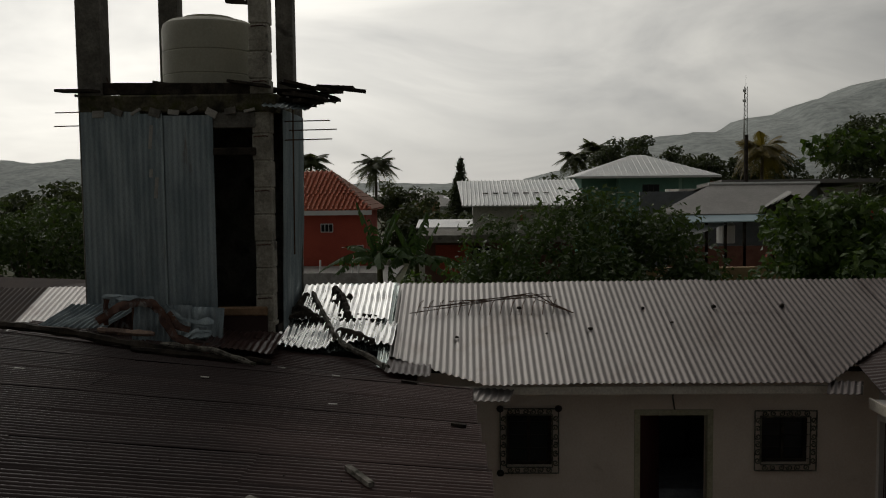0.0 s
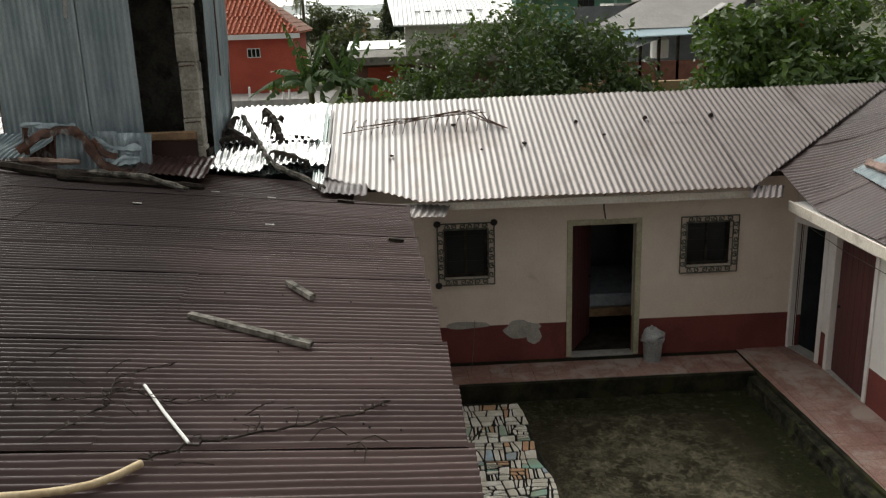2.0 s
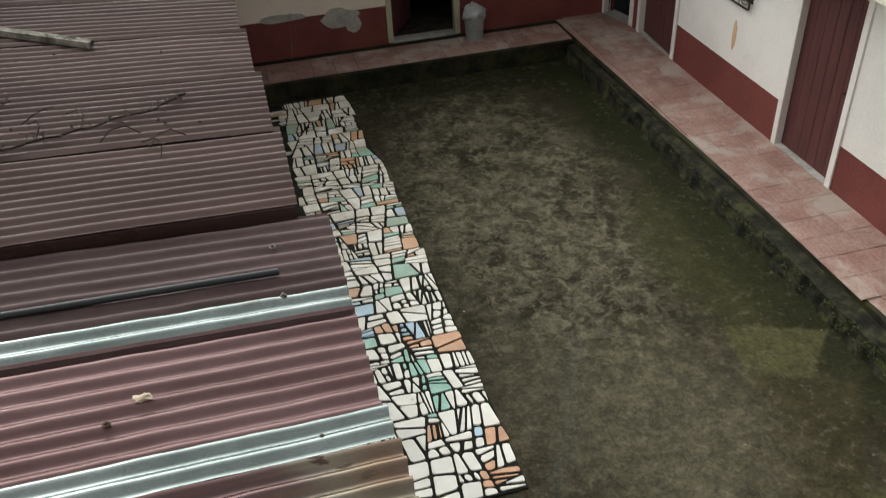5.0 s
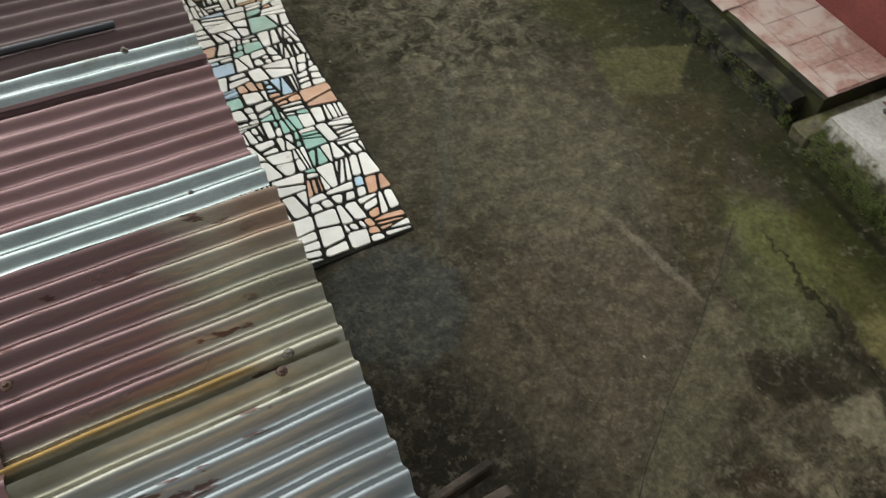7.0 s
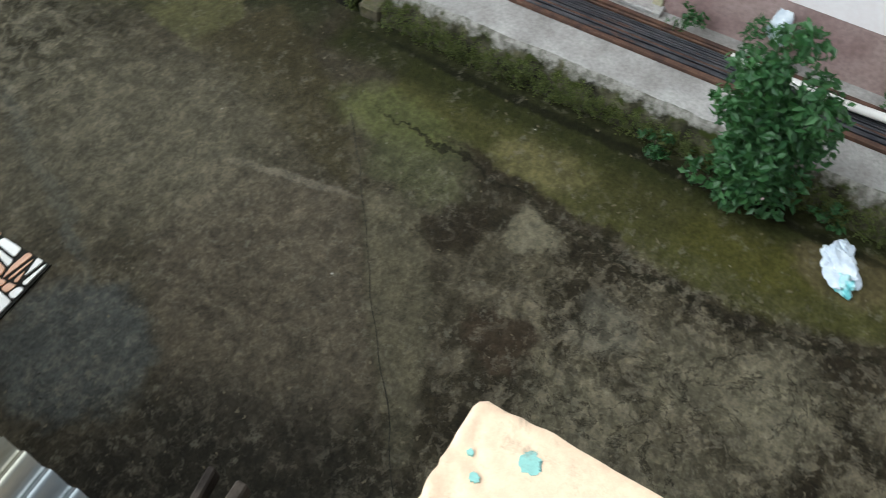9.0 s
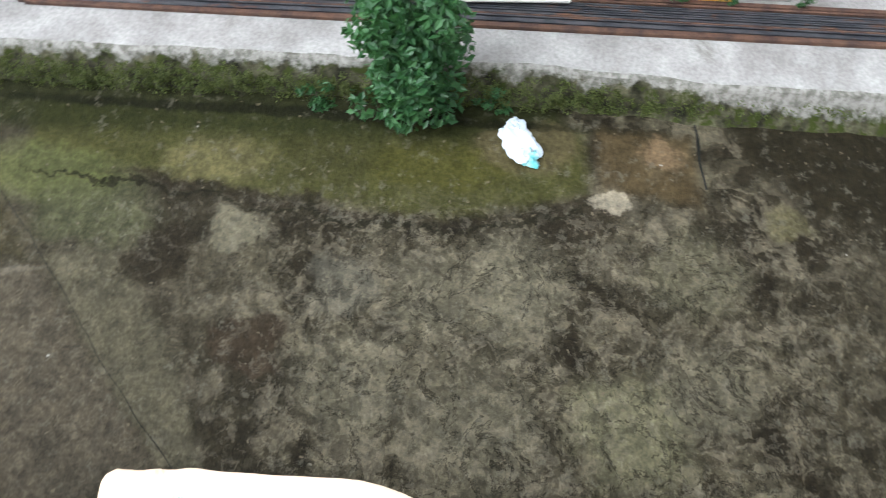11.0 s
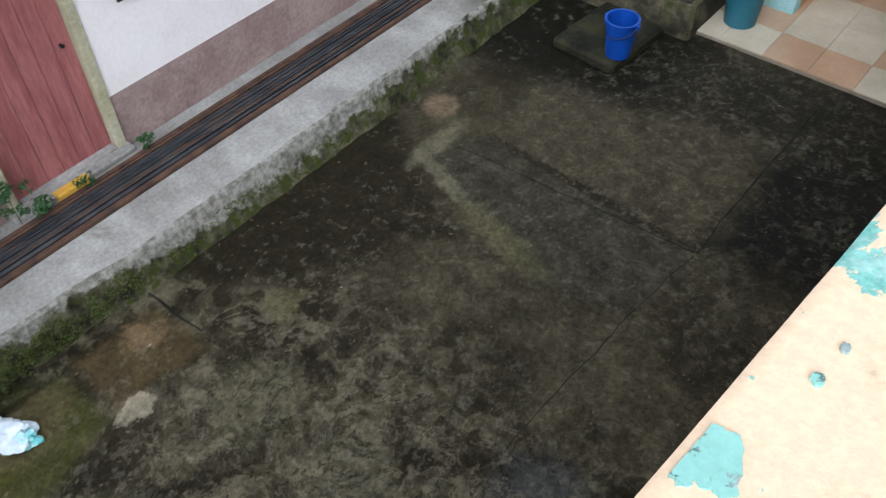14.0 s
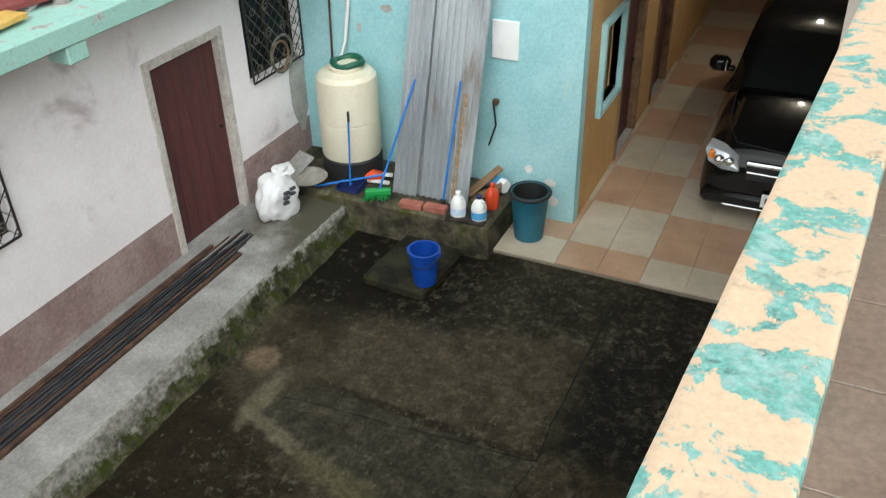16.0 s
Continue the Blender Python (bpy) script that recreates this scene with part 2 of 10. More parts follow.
    col = slab([(4.66, -0.9), (5.2, -0.9), (5.2, 3.7), (4.56, 3.7), (4.60, 1.2)], (0.016, 0.018, 0.006), 0.88, 0.22)
    col = spot(4.62, -0.62, 0.24, 0.36, (0.070, 0.058, 0.028), 0.8, 0.4)
    col = slab([(4.80, -1.15), (4.76, -1.86), (4.16, -1.84), (4.28, -1.15)], (0.060, 0.044, 0.021), 0.8, 0.14)
    col = spot(4.62, -1.62, 0.10, 0.16, (0.14, 0.098, 0.055), 0.7, 0.7)
    # dark and pale stains of the middle
    col = spot(3.54, 1.86, 0.24, 0.24, dark, 0.9, 0.3)
    col = spot(2.94, 1.18, 0.22, 0.24, (0.030, 0.022, 0.014), 0.85, 0.35)
    col = spot(3.80, 1.38, 0.17, 0.20, pale, 0.8, 0.4)
    col = spot(3.42, 0.62, 0.22, 0.22, (0.088, 0.082, 0.060), 0.7, 0.6)
    for x, y, r in ((3.33, 0.02, 0.3), (3.28, -0.55, 0.3), (3.62, -0.5, 0.28), (2.7, 0.5, 0.35), (2.45, -0.3, 0.4)):
        col = spot(x, y, r, r, pale, 0.5, 1.0)
    col = spot(4.02, -1.02, 0.20, 0.32, dark, 0.85, 0.5)
    col = spot(4.12, -1.23, 0.11, 0.15, (0.21, 0.185, 0.135), 0.85, 0.3)
    col = spot(3.58, -1.75, 0.30, 0.34, (0.082, 0.076, 0.047), 0.7, 0.7)
    col = spot(2.48, -1.22, 0.34, 0.38, (0.118, 0.112, 0.066), 0.75, 0.8)
    col = spot(2.75, -1.75, 0.30, 0.30, pale, 0.6, 0.8)
    col = spot(4.03, -2.43, 0.12, 0.13, (0.09, 0.082, 0.04), 0.6, 0.9)
    col = spot(1.62, -2.32, 0.40, 0.34, (0.054, 0.056, 0.054), 0.8, 0.6)
    # the south court: soaked dirt, a bent strip of later cement round a worn slab
    col = slab([(5.05, -1.95), (5.15, -4.7), (4.66, -4.5), (3.5, -3.72), (4.22, -2.5)], (0.0145, 0.012, 0.007), 0.92, 0.30, torn)
    col = slab([(3.95, -4.86), (1.98, -4.76), (2.05, -3.95), (2.75, -3.75), (4.3, -4.3)], (0.036, 0.033, 0.024), 0.75, 0.15)
    col = slab([(3.95, -4.92), (2.02, -4.80), (2.05, -6.15), (3.2, -6.1), (4.1, -6.0)], (0.050, 0.042, 0.028), 0.85, 0.22)
    col = streak((3.98, -4.86), (2.0, -4.76), 0.09, dark, 0.85, 0.8)
    col = streak((4.30, -4.75), (4.30, -4.25), 0.20, pale, 0.75, 0.8)
    col = streak((4.30, -4.30), (3.50, -4.02), 0.13, pale, 0.75, 0.8)
    col = streak((3.55, -4.04), (2.85, -3.86), 0.24, (0.082, 0.076, 0.040), 0.75, 0.8)
    col = spot(4.60, -4.92, 0.15, 0.17, (0.135, 0.100, 0.066), 0.85, 0.5, at=chipped)
    col = slab([(0.4, -4.9), (1.86, -4.85), (1.9, -7.4), (0.4, -7.4)], (0.007, 0.0073, 0.007), 0.9, 0.35, torn)
    col = slab([(0.4, -6.35), (5.1, -6.2), (5.1, -7.4), (0.4, -7.4)], (0.014, 0.0125, 0.009), 0.8, 0.7, torn)
    # black wet rim of the moss belt and its gutter
    col = streak((4.20, 2.9), (3.98, 1.2), 0.05, (0.010, 0.009, 0.005), 0.85, 0.7, torn)
    col = streak((3.98, 1.2), (3.84, -0.1), 0.06, (0.010, 0.009, 0.005), 0.9, 0.7, torn)
    col = streak((3.84, -0.1), (4.10, -1.1), 0.05, (0.010, 0.009, 0.005), 0.8, 0.7, torn)
    col = streak((4.80, -1.1), (4.86, 3.5), 0.10, (0.0085, 0.0085, 0.004), 0.9, 0.7)
    col = slab([(3.1, -5.95), (5.15, -5.7), (5.15, -7.4), (3.1, -7.4)], (0.0070, 0.0064, 0.0045), 0.92, 0.5, torn)
    # thin pale crusts with crisp rims, black seams between them
    thin = noise_node(n, l, chipped, 12.0, 7, 0.62, 1.0)
    col = over(mul(ramp_node(n, l, crust, 0.535, 0.56), mul(half, ramp_node(n, l, blot, 0.40, 0.54))), (0.140, 0.124, 0.088), 0.30)
    col = over(mul(ramp_node(n, l, crust, 0.455, 0.43), half), (0.0135, 0.0108, 0.0068), 0.38)
    col = over(mul(ramp_node(n, l, thin, 0.57, 0.59), half), (0.165, 0.148, 0.108), 0.26)
    seam = math_node(n, l, "ABSOLUTE", math_node(n, l, "SUBTRACT", noise_node(n, l, chipped, 2.3, 8, 0.66, 0.7), 0.5))
    col = over(mul(ramp_node(n, l, seam, 0.013, 0.004), half), (0.0085, 0.0070, 0.0045), 0.75)
    # mottling, grain, pits and pale grains over all of it
    tex = mix_node(n, l, ramp_node(n, l, mid, 0.32, 0.68), (0.72, 0.72, 0.72), (1.26, 1.25, 1.22))
    col = mix_node(n, l, 1.0, col, tex, "MULTIPLY")
    tex = mix_node(n, l, ramp_node(n, l, fine, 0.34, 0.68), (0.84, 0.84, 0.84), (1.46, 1.45, 1.40))
    col = mix_node(n, l, 1.0, col, tex, "MULTIPLY")
    flakes = mul(ramp_node(n, l, noise_node(n, l, pos, 9.0, 8, 0.75), 0.54, 0.62), ramp_node(n, l, noise_node(n, l, pos, 1.3, 4, 0.6), 0.42, 0.56))
    col = mix_node(n, l, mul(flakes, 0.4), col, (0.150, 0.138, 0.098))
    for scale, size, share, tone in ((15.0, (0.20, 0.12), 0.80, (0.125, 0.105, 0.068)), (13.0, (0.11, 0.06), 0.90, (0.17, 0.155, 0.115)), (9.0, (0.10, 0.06), 0.90, (0.014, 0.012, 0.009)), (5.0, (0.055, 0.035), 0.84, (0.36, 0.35, 0.31))):
        v = n.new("ShaderNodeTexVoronoi")
        v.inputs["Scale"].default_value = scale
        l.new(chipped, v.inputs["Vector"])
        pick = n.new("ShaderNodeSeparateColor")
        l.new(v.outputs["Color"], pick.inputs[0])
        col = mix_node(n, l, mul(mul(ramp_node(n, l, v.outputs["Distance"], *size), ramp_node(n, l, pick.outputs[1], share, share + 0.02)), 0.75), col, tone)
    l.new(col, b.inputs["Base Color"])
    rg = n.new("ShaderNodeMapRange")
    rg.inputs["To Min"].default_value, rg.inputs["To Max"].default_value = 0.42, 0.85
    l.new(mid, rg.inputs["Value"])
    l.new(rg.outputs[0], b.inputs["Roughness"])
    b.inputs["Specular IOR Level"].default_value = 0.06
    bp = n.new("ShaderNodeBump")
    bp.inputs["Strength"].default_value, bp.inputs["Distance"].default_value = 0.5, 0.025
    l.new(math_node(n, l, "ADD", math_node(n, l, "ADD", fine, mul(grit, 0.2)), mul(mid, 1.2)), bp.inputs["Height"])
    l.new(bp.outputs[0], b.inputs["Normal"])
    return m


def peeling_material(name, under, over, thr, scale, bare=0.0):
    """Old paint of one colour flaking off another, with dark mould in places."""
    m = bpy.data.materials.new(name)
    n, l = nodes_of(m)
    b = n["Principled BSDF"]
    pos = n.new("ShaderNodeNewGeometry").outputs["Position"]
    big = noise_node(n, l, pos, scale, 8, 0.66, 0.3)
    wide = noise_node(n, l, pos, scale * 0.35, 2, 0.5)
    sep = n.new("ShaderNodeSeparateXYZ")
    l.new(pos, sep.inputs[0])
    spared = math_node(n, l, "MULTIPLY", ramp_node(n, l, sep.outputs[1], -1.3, -0.4), bare)
    big = math_node(n, l, "SUBTRACT", big, spared)
    f = ramp_node(n, l, math_node(n, l, "ADD", big, math_node(n, l, "MULTIPLY", math_node(n, l, "SUBTRACT", wide, 0.5), 0.45)), thr, thr + 0.012)
    grain = noise_node(n, l, pos, 55.0, 6, 0.75)
    holes = ramp_node(n, l, noise_node(n, l, pos, 26.0, 6, 0.7), 0.36, 0.42)
    f = math_node(n, l, "MULTIPLY", f, holes)
    cu = mix_node(n, l, ramp_node(n, l, grain, 0.3, 0.75), tuple(c * 0.82 for c in under), under)
    co = mix_node(n, l, ramp_node(n, l, grain, 0.35, 0.7), tuple(c * 0.6 for c in over), over)
    co = mix_node(n, l, math_node(n, l, "MULTIPLY", ramp_node(n, l, noise_node(n, l, pos, 14.0, 6, 0.7), 0.44, 0.64), 0.6), co, tuple(0.35 * c + 0.40 for c in over))
    col = mix_node(n, l, f, cu, co)
    mould = noise_node(n, l, pos, 9.0, 8, 0.75, 0.5)
    col = mix_node(n, l, math_node(n, l, "MULTIPLY", ramp_node(n, l, mould, 0.56, 0.72), 0.6), col, (0.16, 0.13, 0.09))
    soot = noise_node(n, l, pos, 5.0, 6, 0.7, 0.5)
    soot = math_node(n, l, "MULTIPLY", ramp_node(n, l, soot, 0.56, 0.68), ramp_node(n, l, noise_node(n, l, pos, 60.0, 3, 0.8), 0.42, 0.56))
    col = mix_node(n, l, math_node(n, l, "MULTIPLY", math_node(n, l, "MULTIPLY", soot, f), 0.8), col, (0.035, 0.06, 0.055))
    l.new(col, b.inputs["Base Color"])
    b.inputs["Roughness"].default_value = 0.75
    bp = n.new("ShaderNodeBump")
    bp.inputs["Strength"].default_value, bp.inputs["Distance"].default_value = 0.4, 0.006
    l.new(math_node(n, l, "ADD", f, math_node(n, l, "MULTIPLY", grain, 0.5)), bp.inputs["Height"])
    l.new(bp.outputs[0], b.inputs["Normal"])
    return m


def plain(name, col, rough=0.5, metal=0.0, trans=0.0, emit=0.0):
    m = bpy.data.materials.new(name)
    n, l = nodes_of(m)
    b = n["Principled BSDF"]
    b.inputs["Base Color"].default_value = (*col, 1)
    b.inputs["Roughness"].default_value, b.inputs["Metallic"].default_value = rough, metal
    b.inputs["Transmission Weight"].default_value = trans
    return m


def leaf_material(name, c1, c2, rough=0.45):
    m = bpy.data.materials.new(name)
    n, l = nodes_of(m)
    b = n["Principled BSDF"]
    geo = n.new("ShaderNodeNewGeometry")
    l.new(mix_node(n, l, geo.outputs["Random Per Island"], c1, c2), b.inputs["Base Color"])
    b.inputs["Roughness"].default_value = rough
    b.inputs["Transmission Weight"].default_value = 0.0
    b.inputs["Specular IOR Level"].default_value = 0.4
    tr = n.new("ShaderNodeBsdfTranslucent")
    tr.inputs[0].default_value = (c2[0] * 1.6, c2[1] * 1.7, c2[2], 1)
    ms = n.new("ShaderNodeMixShader")
    ms.inputs[0].default_value = 0.25
    l.new(b.outputs[0], ms.inputs[1])
    l.new(tr.outputs[0], ms.inputs[2])
    l.new(ms.outputs[0], n["Material Output"].inputs[0])
    return m


MOSS = floor_material()
KERB = surf("weathered_concrete", (0.22, 0.21, 0.195), (0.36, 0.35, 0.33), 2.2, (0.7, 0.95), bump=0.6, bscale=34, stain=(0.13, 0.128, 0.105), stain_at=(0.58, 0.76), stain_scale=2.2, fine=0.3)


def walkway_top():
    """The walkway's worn concrete, soaked and green towards its southern end."""
    m = surf("worn_walkway_concrete", (0.21, 0.20, 0.185), (0.33, 0.32, 0.30), 2.2, (0.7, 0.95), bump=0.6, bscale=34, stain=(0.13, 0.128, 0.105), stain_at=(0.58, 0.76), stain_scale=2.2, fine=0.25)
    n, l = nodes_of(m)
    b = n["Principled BSDF"]
    dry = b.inputs["Base Color"].links[0].from_socket
    pos = n.new("ShaderNodeNewGeometry").outputs["Position"]
    sep = n.new("ShaderNodeSeparateXYZ")
    l.new(pos, sep.inputs[0])
    wob = math_node(n, l, "MULTIPLY", math_node(n, l, "SUBTRACT", noise_node(n, l, pos, 2.4, 7, 0.65), 0.5), 2.2)
    far = math_node(n, l, "ADD", math_node(n, l, "ADD", sep.outputs[1], wob), math_node(n, l, "MULTIPLY", math_node(n, l, "SUBTRACT", sep.outputs[0], 5.0), 0.9))
    l.new(mix_node(n, l, ramp_node(n, l, far, -5.3, -6.5), dry, (0.060, 0.056, 0.036)), b.inputs["Base Color"])
    return m


WALKTOP = walkway_top()


def kerb_side():
    """Pale worn concrete whose foot is soaked and mossy; the moss thins out in the south."""
    m = surf("mossy_kerb_side", (0.012, 0.0115, 0.006), (0.088, 0.084, 0.048), 6.0, (0.7, 0.95), bump=0.9, bscale=22, stain=(0.034, 0.044, 0.008), stain_at=(0.48, 0.58), stain_scale=11.0, fine=0.5, spec=0.15)
    n, l = nodes_of(m)
    b = n["Principled BSDF"]
    moss = b.inputs["Base Color"].links[0].from_socket
    pos = n.new("ShaderNodeNewGeometry").outputs["Position"]
    sep = n.new("ShaderNodeSeparateXYZ")
    l.new(pos, sep.inputs[0])
    grain = noise_node(n, l, pos, 16.0, 6, 0.7)
    pale = mix_node(n, l, ramp_node(n, l, grain, 0.36, 0.64), (0.125, 0.120, 0.098), (0.29, 0.28, 0.25))
    lumps = math_node(n, l, "MULTIPLY", math_node(n, l, "SUBTRACT", noise_node(n, l, pos, 4.5, 8, 0.68), 0.5), 0.55)
    south = math_node(n, l, "MULTIPLY", math_node(n, l, "MULTIPLY", ramp_node(n, l, sep.outputs[1], -1.7, -2.6), ramp_node(n, l, sep.outputs[1], -5.0, -4.0)), 0.09)
    height = math_node(n, l, "ADD", math_node(n, l, "ADD", sep.outputs[2], lumps), south)
    l.new(mix_node(n, l, ramp_node(n, l, height, 0.185, 0.255), moss, pale), b.inputs["Base Color"])
    return m


KERBFACE = kerb_side()
REDWALK = surf("worn_red_tile", (0.20, 0.105, 0.086), (0.29, 0.185, 0.158), 2.6, (0.35, 0.75), bump=0.4, bscale=40, stain=(0.37, 0.30, 0.265), stain_at=(0.46, 0.62), stain_scale=2.2, rand=0.07, fine=0.4)
KERBBLACK = surf("black_mossy_kerb", (0.007, 0.007, 0.005), (0.036, 0.034, 0.022), 5, (0.7, 0.95), bump=0.9, bscale=18, stain=(0.055, 0.062, 0.022), stain_at=(0.54, 0.66), stain_scale=5.0, fine=0.5, spec=0.15)
CREAM = surf("cream_limewash", (0.69, 0.59, 0.495), (0.78, 0.68, 0.58), 1.2, (0.8, 0.95), bump=0.25, bscale=30, stain=(0.44, 0.36, 0.28), stain_at=(0.60, 0.80), stain_scale=0.9, fine=0.15)
WHITE = surf("white_limewash", (0.70, 0.67, 0.64), (0.78, 0.75, 0.72), 1.2, (0.8, 0.95), bump=0.3, bscale=30, stain=(0.55, 0.50, 0.46), stain_at=(0.60, 0.80), stain_scale=1.1, fine=0.15)
PINKWHITE = surf("pinkish_limewash", (0.79, 0.735, 0.73), (0.86, 0.82, 0.815), 1.4, (0.8, 0.95), bump=0.35, bscale=26, stain=(0.48, 0.42, 0.42), stain_at=(0.58, 0.78), stain_scale=1.6, fine=0.18)
REDDADO = surf("dark_red_dado", (0.125, 0.028, 0.024), (0.175, 0.044, 0.036), 1.8, (0.6, 0.9), bump=0.2, bscale=30, stain=(0.12, 0.05, 0.04), stain_at=(0.6, 0.75), stain_scale=2.0, fine=0.2)
MAUVEDADO = surf("faded_mauve_dado", (0.23, 0.155, 0.145), (0.33, 0.245, 0.225), 2.0, (0.7, 0.95), bump=0.35, bscale=26, stain=(0.16, 0.11, 0.10), stain_at=(0.56, 0.74), stain_scale=2.5, fine=0.25)
PLASTER = surf("bare_grey_plaster", (0.30, 0.285, 0.255), (0.40, 0.38, 0.345), 4, (0.85, 0.95), bump=0.5, bscale=35)
TEALWALL = surf("turquoise_limewash", (0.27, 0.50, 0.525), (0.37, 0.60, 0.62), 1.3, (0.75, 0.95), bump=0.25, bscale=28, stain=(0.42, 0.60, 0.58), stain_at=(0.58, 0.75), stain_scale=2.2, fine=0.15)
OCHRE = surf("ochre_limewash", (0.42, 0.24, 0.085), (0.50, 0.31, 0.12), 1.2, (0.75, 0.95), bump=0.25, bscale=28, fine=0.15)
DOORRED = surf("maroon_painted_wood", (0.060, 0.019, 0.019), (0.098, 0.031, 0.029), 2.5, (0.45, 0.75), bump=0.25, bscale=14, stretch=(6, 6, 0.6), fine=0.3)
DOORPINK = surf("faded_red_painted_wood", (0.24, 0.075, 0.075), (0.34, 0.125, 0.12), 2.5, (0.5, 0.8), bump=0.25, bscale=14, stretch=(6, 6, 0.6), fine=0.3)
FRAMEPAINT = surf("olive_cream_frame_paint", (0.36, 0.34, 0.22), (0.44, 0.42, 0.30), 3, (0.6, 0.85), bump=0.2, bscale=30)
DULLBROWN = surf("dull_brown_sheet", (0.030, 0.020, 0.017), (0.052, 0.036, 0.030), 1.5, (0.6, 0.8), bump=0.1, bscale=50, spec=0.2)
FRAMEGREY = surf("dirty_frame_plaster", (0.40, 0.365, 0.33), (0.54, 0.50, 0.46), 3, (0.7, 0.9), bump=0.3, bscale=30, stain=(0.26, 0.22, 0.19), stain_at=(0.56, 0.72), stain_scale=3.0)
BROWNROOF = surf("brown_painted_sheet", (0.036, 0.020, 0.0178), (0.056, 0.034, 0.031), 1.1, (0.22, 0.36), metal=0.0, bump=0.1, bscale=50, stain=(0.030, 0.022, 0.021), stain_at=(0.56, 0.7), stain_scale=0.8, stretch=(0.35, 2.0, 1), rand=0.10, ior=1.30)


def sheened_brown():
    """Brown roof paint, dark in the west; sheen is put into its paler courtyard side."""
    m = surf("brown_sheet_painted_sheen", (0.64, 0.60, 0.59), (1.0, 1.0, 1.0), 1.1, (0.30, 0.45), bump=0.1, bscale=50, stain=(0.58, 0.60, 0.61), stain_at=(0.56, 0.7), stain_scale=0.8, stretch=(0.35, 2.0, 1), rand=0.08, ior=1.33)
    n, l = nodes_of(m)
    b = n["Principled BSDF"]
    col = b.inputs["Base Color"].links[0].from_socket
    pos = n.new("ShaderNodeNewGeometry").outputs["Position"]
    sep = n.new("ShaderNodeSeparateXYZ")
    l.new(pos, sep.inputs[0])
    k = math_node(n, l, "ADD", sep.outputs[0], math_node(n, l, "MULTIPLY", math_node(n, l, "SUBTRACT", noise_node(n, l, pos, 0.9, 4, 0.6), 0.5), 1.6))
    l.new(mix_node(n, l, 1.0, mix_node(n, l, ramp_node(n, l, k, -2.6, -0.5), (0.034, 0.0205, 0.019), (0.118, 0.079, 0.072)), col, "MULTIPLY"), b.inputs["Base Color"])
    return m


SHEENBROWN = sheened_brown()
ZINC = surf("dull_zinc_sheet", (0.30, 0.285, 0.275), (0.44, 0.425, 0.415), 1.3, (0.28, 0.45), metal=0.75, bump=0.1, bscale=60, stain=(0.17, 0.13, 0.115), stain_at=(0.50, 0.72), stain_scale=0.9, stretch=(1, 0.45, 1), rand=0.07)
NEWZINC = surf("leaning_galvanised_sheet", (0.36, 0.385, 0.40), (0.52, 0.545, 0.555), 1.6, (0.34, 0.5), metal=0.55, bump=0.05, bscale=60, stain=(0.30, 0.26, 0.22), stain_at=(0.56, 0.72), stain_scale=1.4, stretch=(1.5, 1.5, 0.35), fine=0.08)
TORNZINC = surf("bright_torn_zinc", (0.72, 0.73, 0.72), (0.86, 0.86, 0.85), 2.5, (0.12, 0.28), metal=0.95, bump=0.15, bscale=30, fine=0.05)
BRIGHTZINC = surf("bright_zinc_sheet", (0.22, 0.26, 0.25), (0.36, 0.41, 0.40), 1.6, (0.13, 0.24), metal=0.9, fine=0.05, bump=0.04, bscale=60, stain=(0.20, 0.17, 0.12), stain_at=(0.58, 0.74), stain_scale=2.0)
RUSTSHEET = surf("rusted_thin_sheet", (0.048, 0.022, 0.016), (0.12, 0.055, 0.034), 6.0, (0.5, 0.8), metal=0.2, fine=0.3, bump=0.3, bscale=40, stain=(0.20, 0.19, 0.175), stain_at=(0.57, 0.66), stain_scale=5.0)
NEARBROWN = surf("purple_brown_painted_sheet", (0.066, 0.041, 0.040), (0.110, 0.075, 0.074), 1.5, (0.42, 0.56), bump=0.06, bscale=60, fine=0.1, stain=(0.06, 0.042, 0.036), stain_at=(0.58, 0.74), stain_scale=2.2, stretch=(0.5, 2, 1), ior=1.30)
NEARMAROON = surf("maroon_weathered_sheet", (0.125, 0.068, 0.068), (0.195, 0.118, 0.118), 1.8, (0.26, 0.40), metal=0.45, fine=0.08, bump=0.06, bscale=60, stain=(0.23, 0.095, 0.055), stain_at=(0.60, 0.76), stain_scale=2.2, stretch=(0.5, 2, 1))
BAREMETAL = surf("bent_bare_metal", (0.50, 0.44, 0.40), (0.66, 0.60, 0.56), 8, (0.25, 0.4), metal=0.7, bump=0.1, bscale=60)


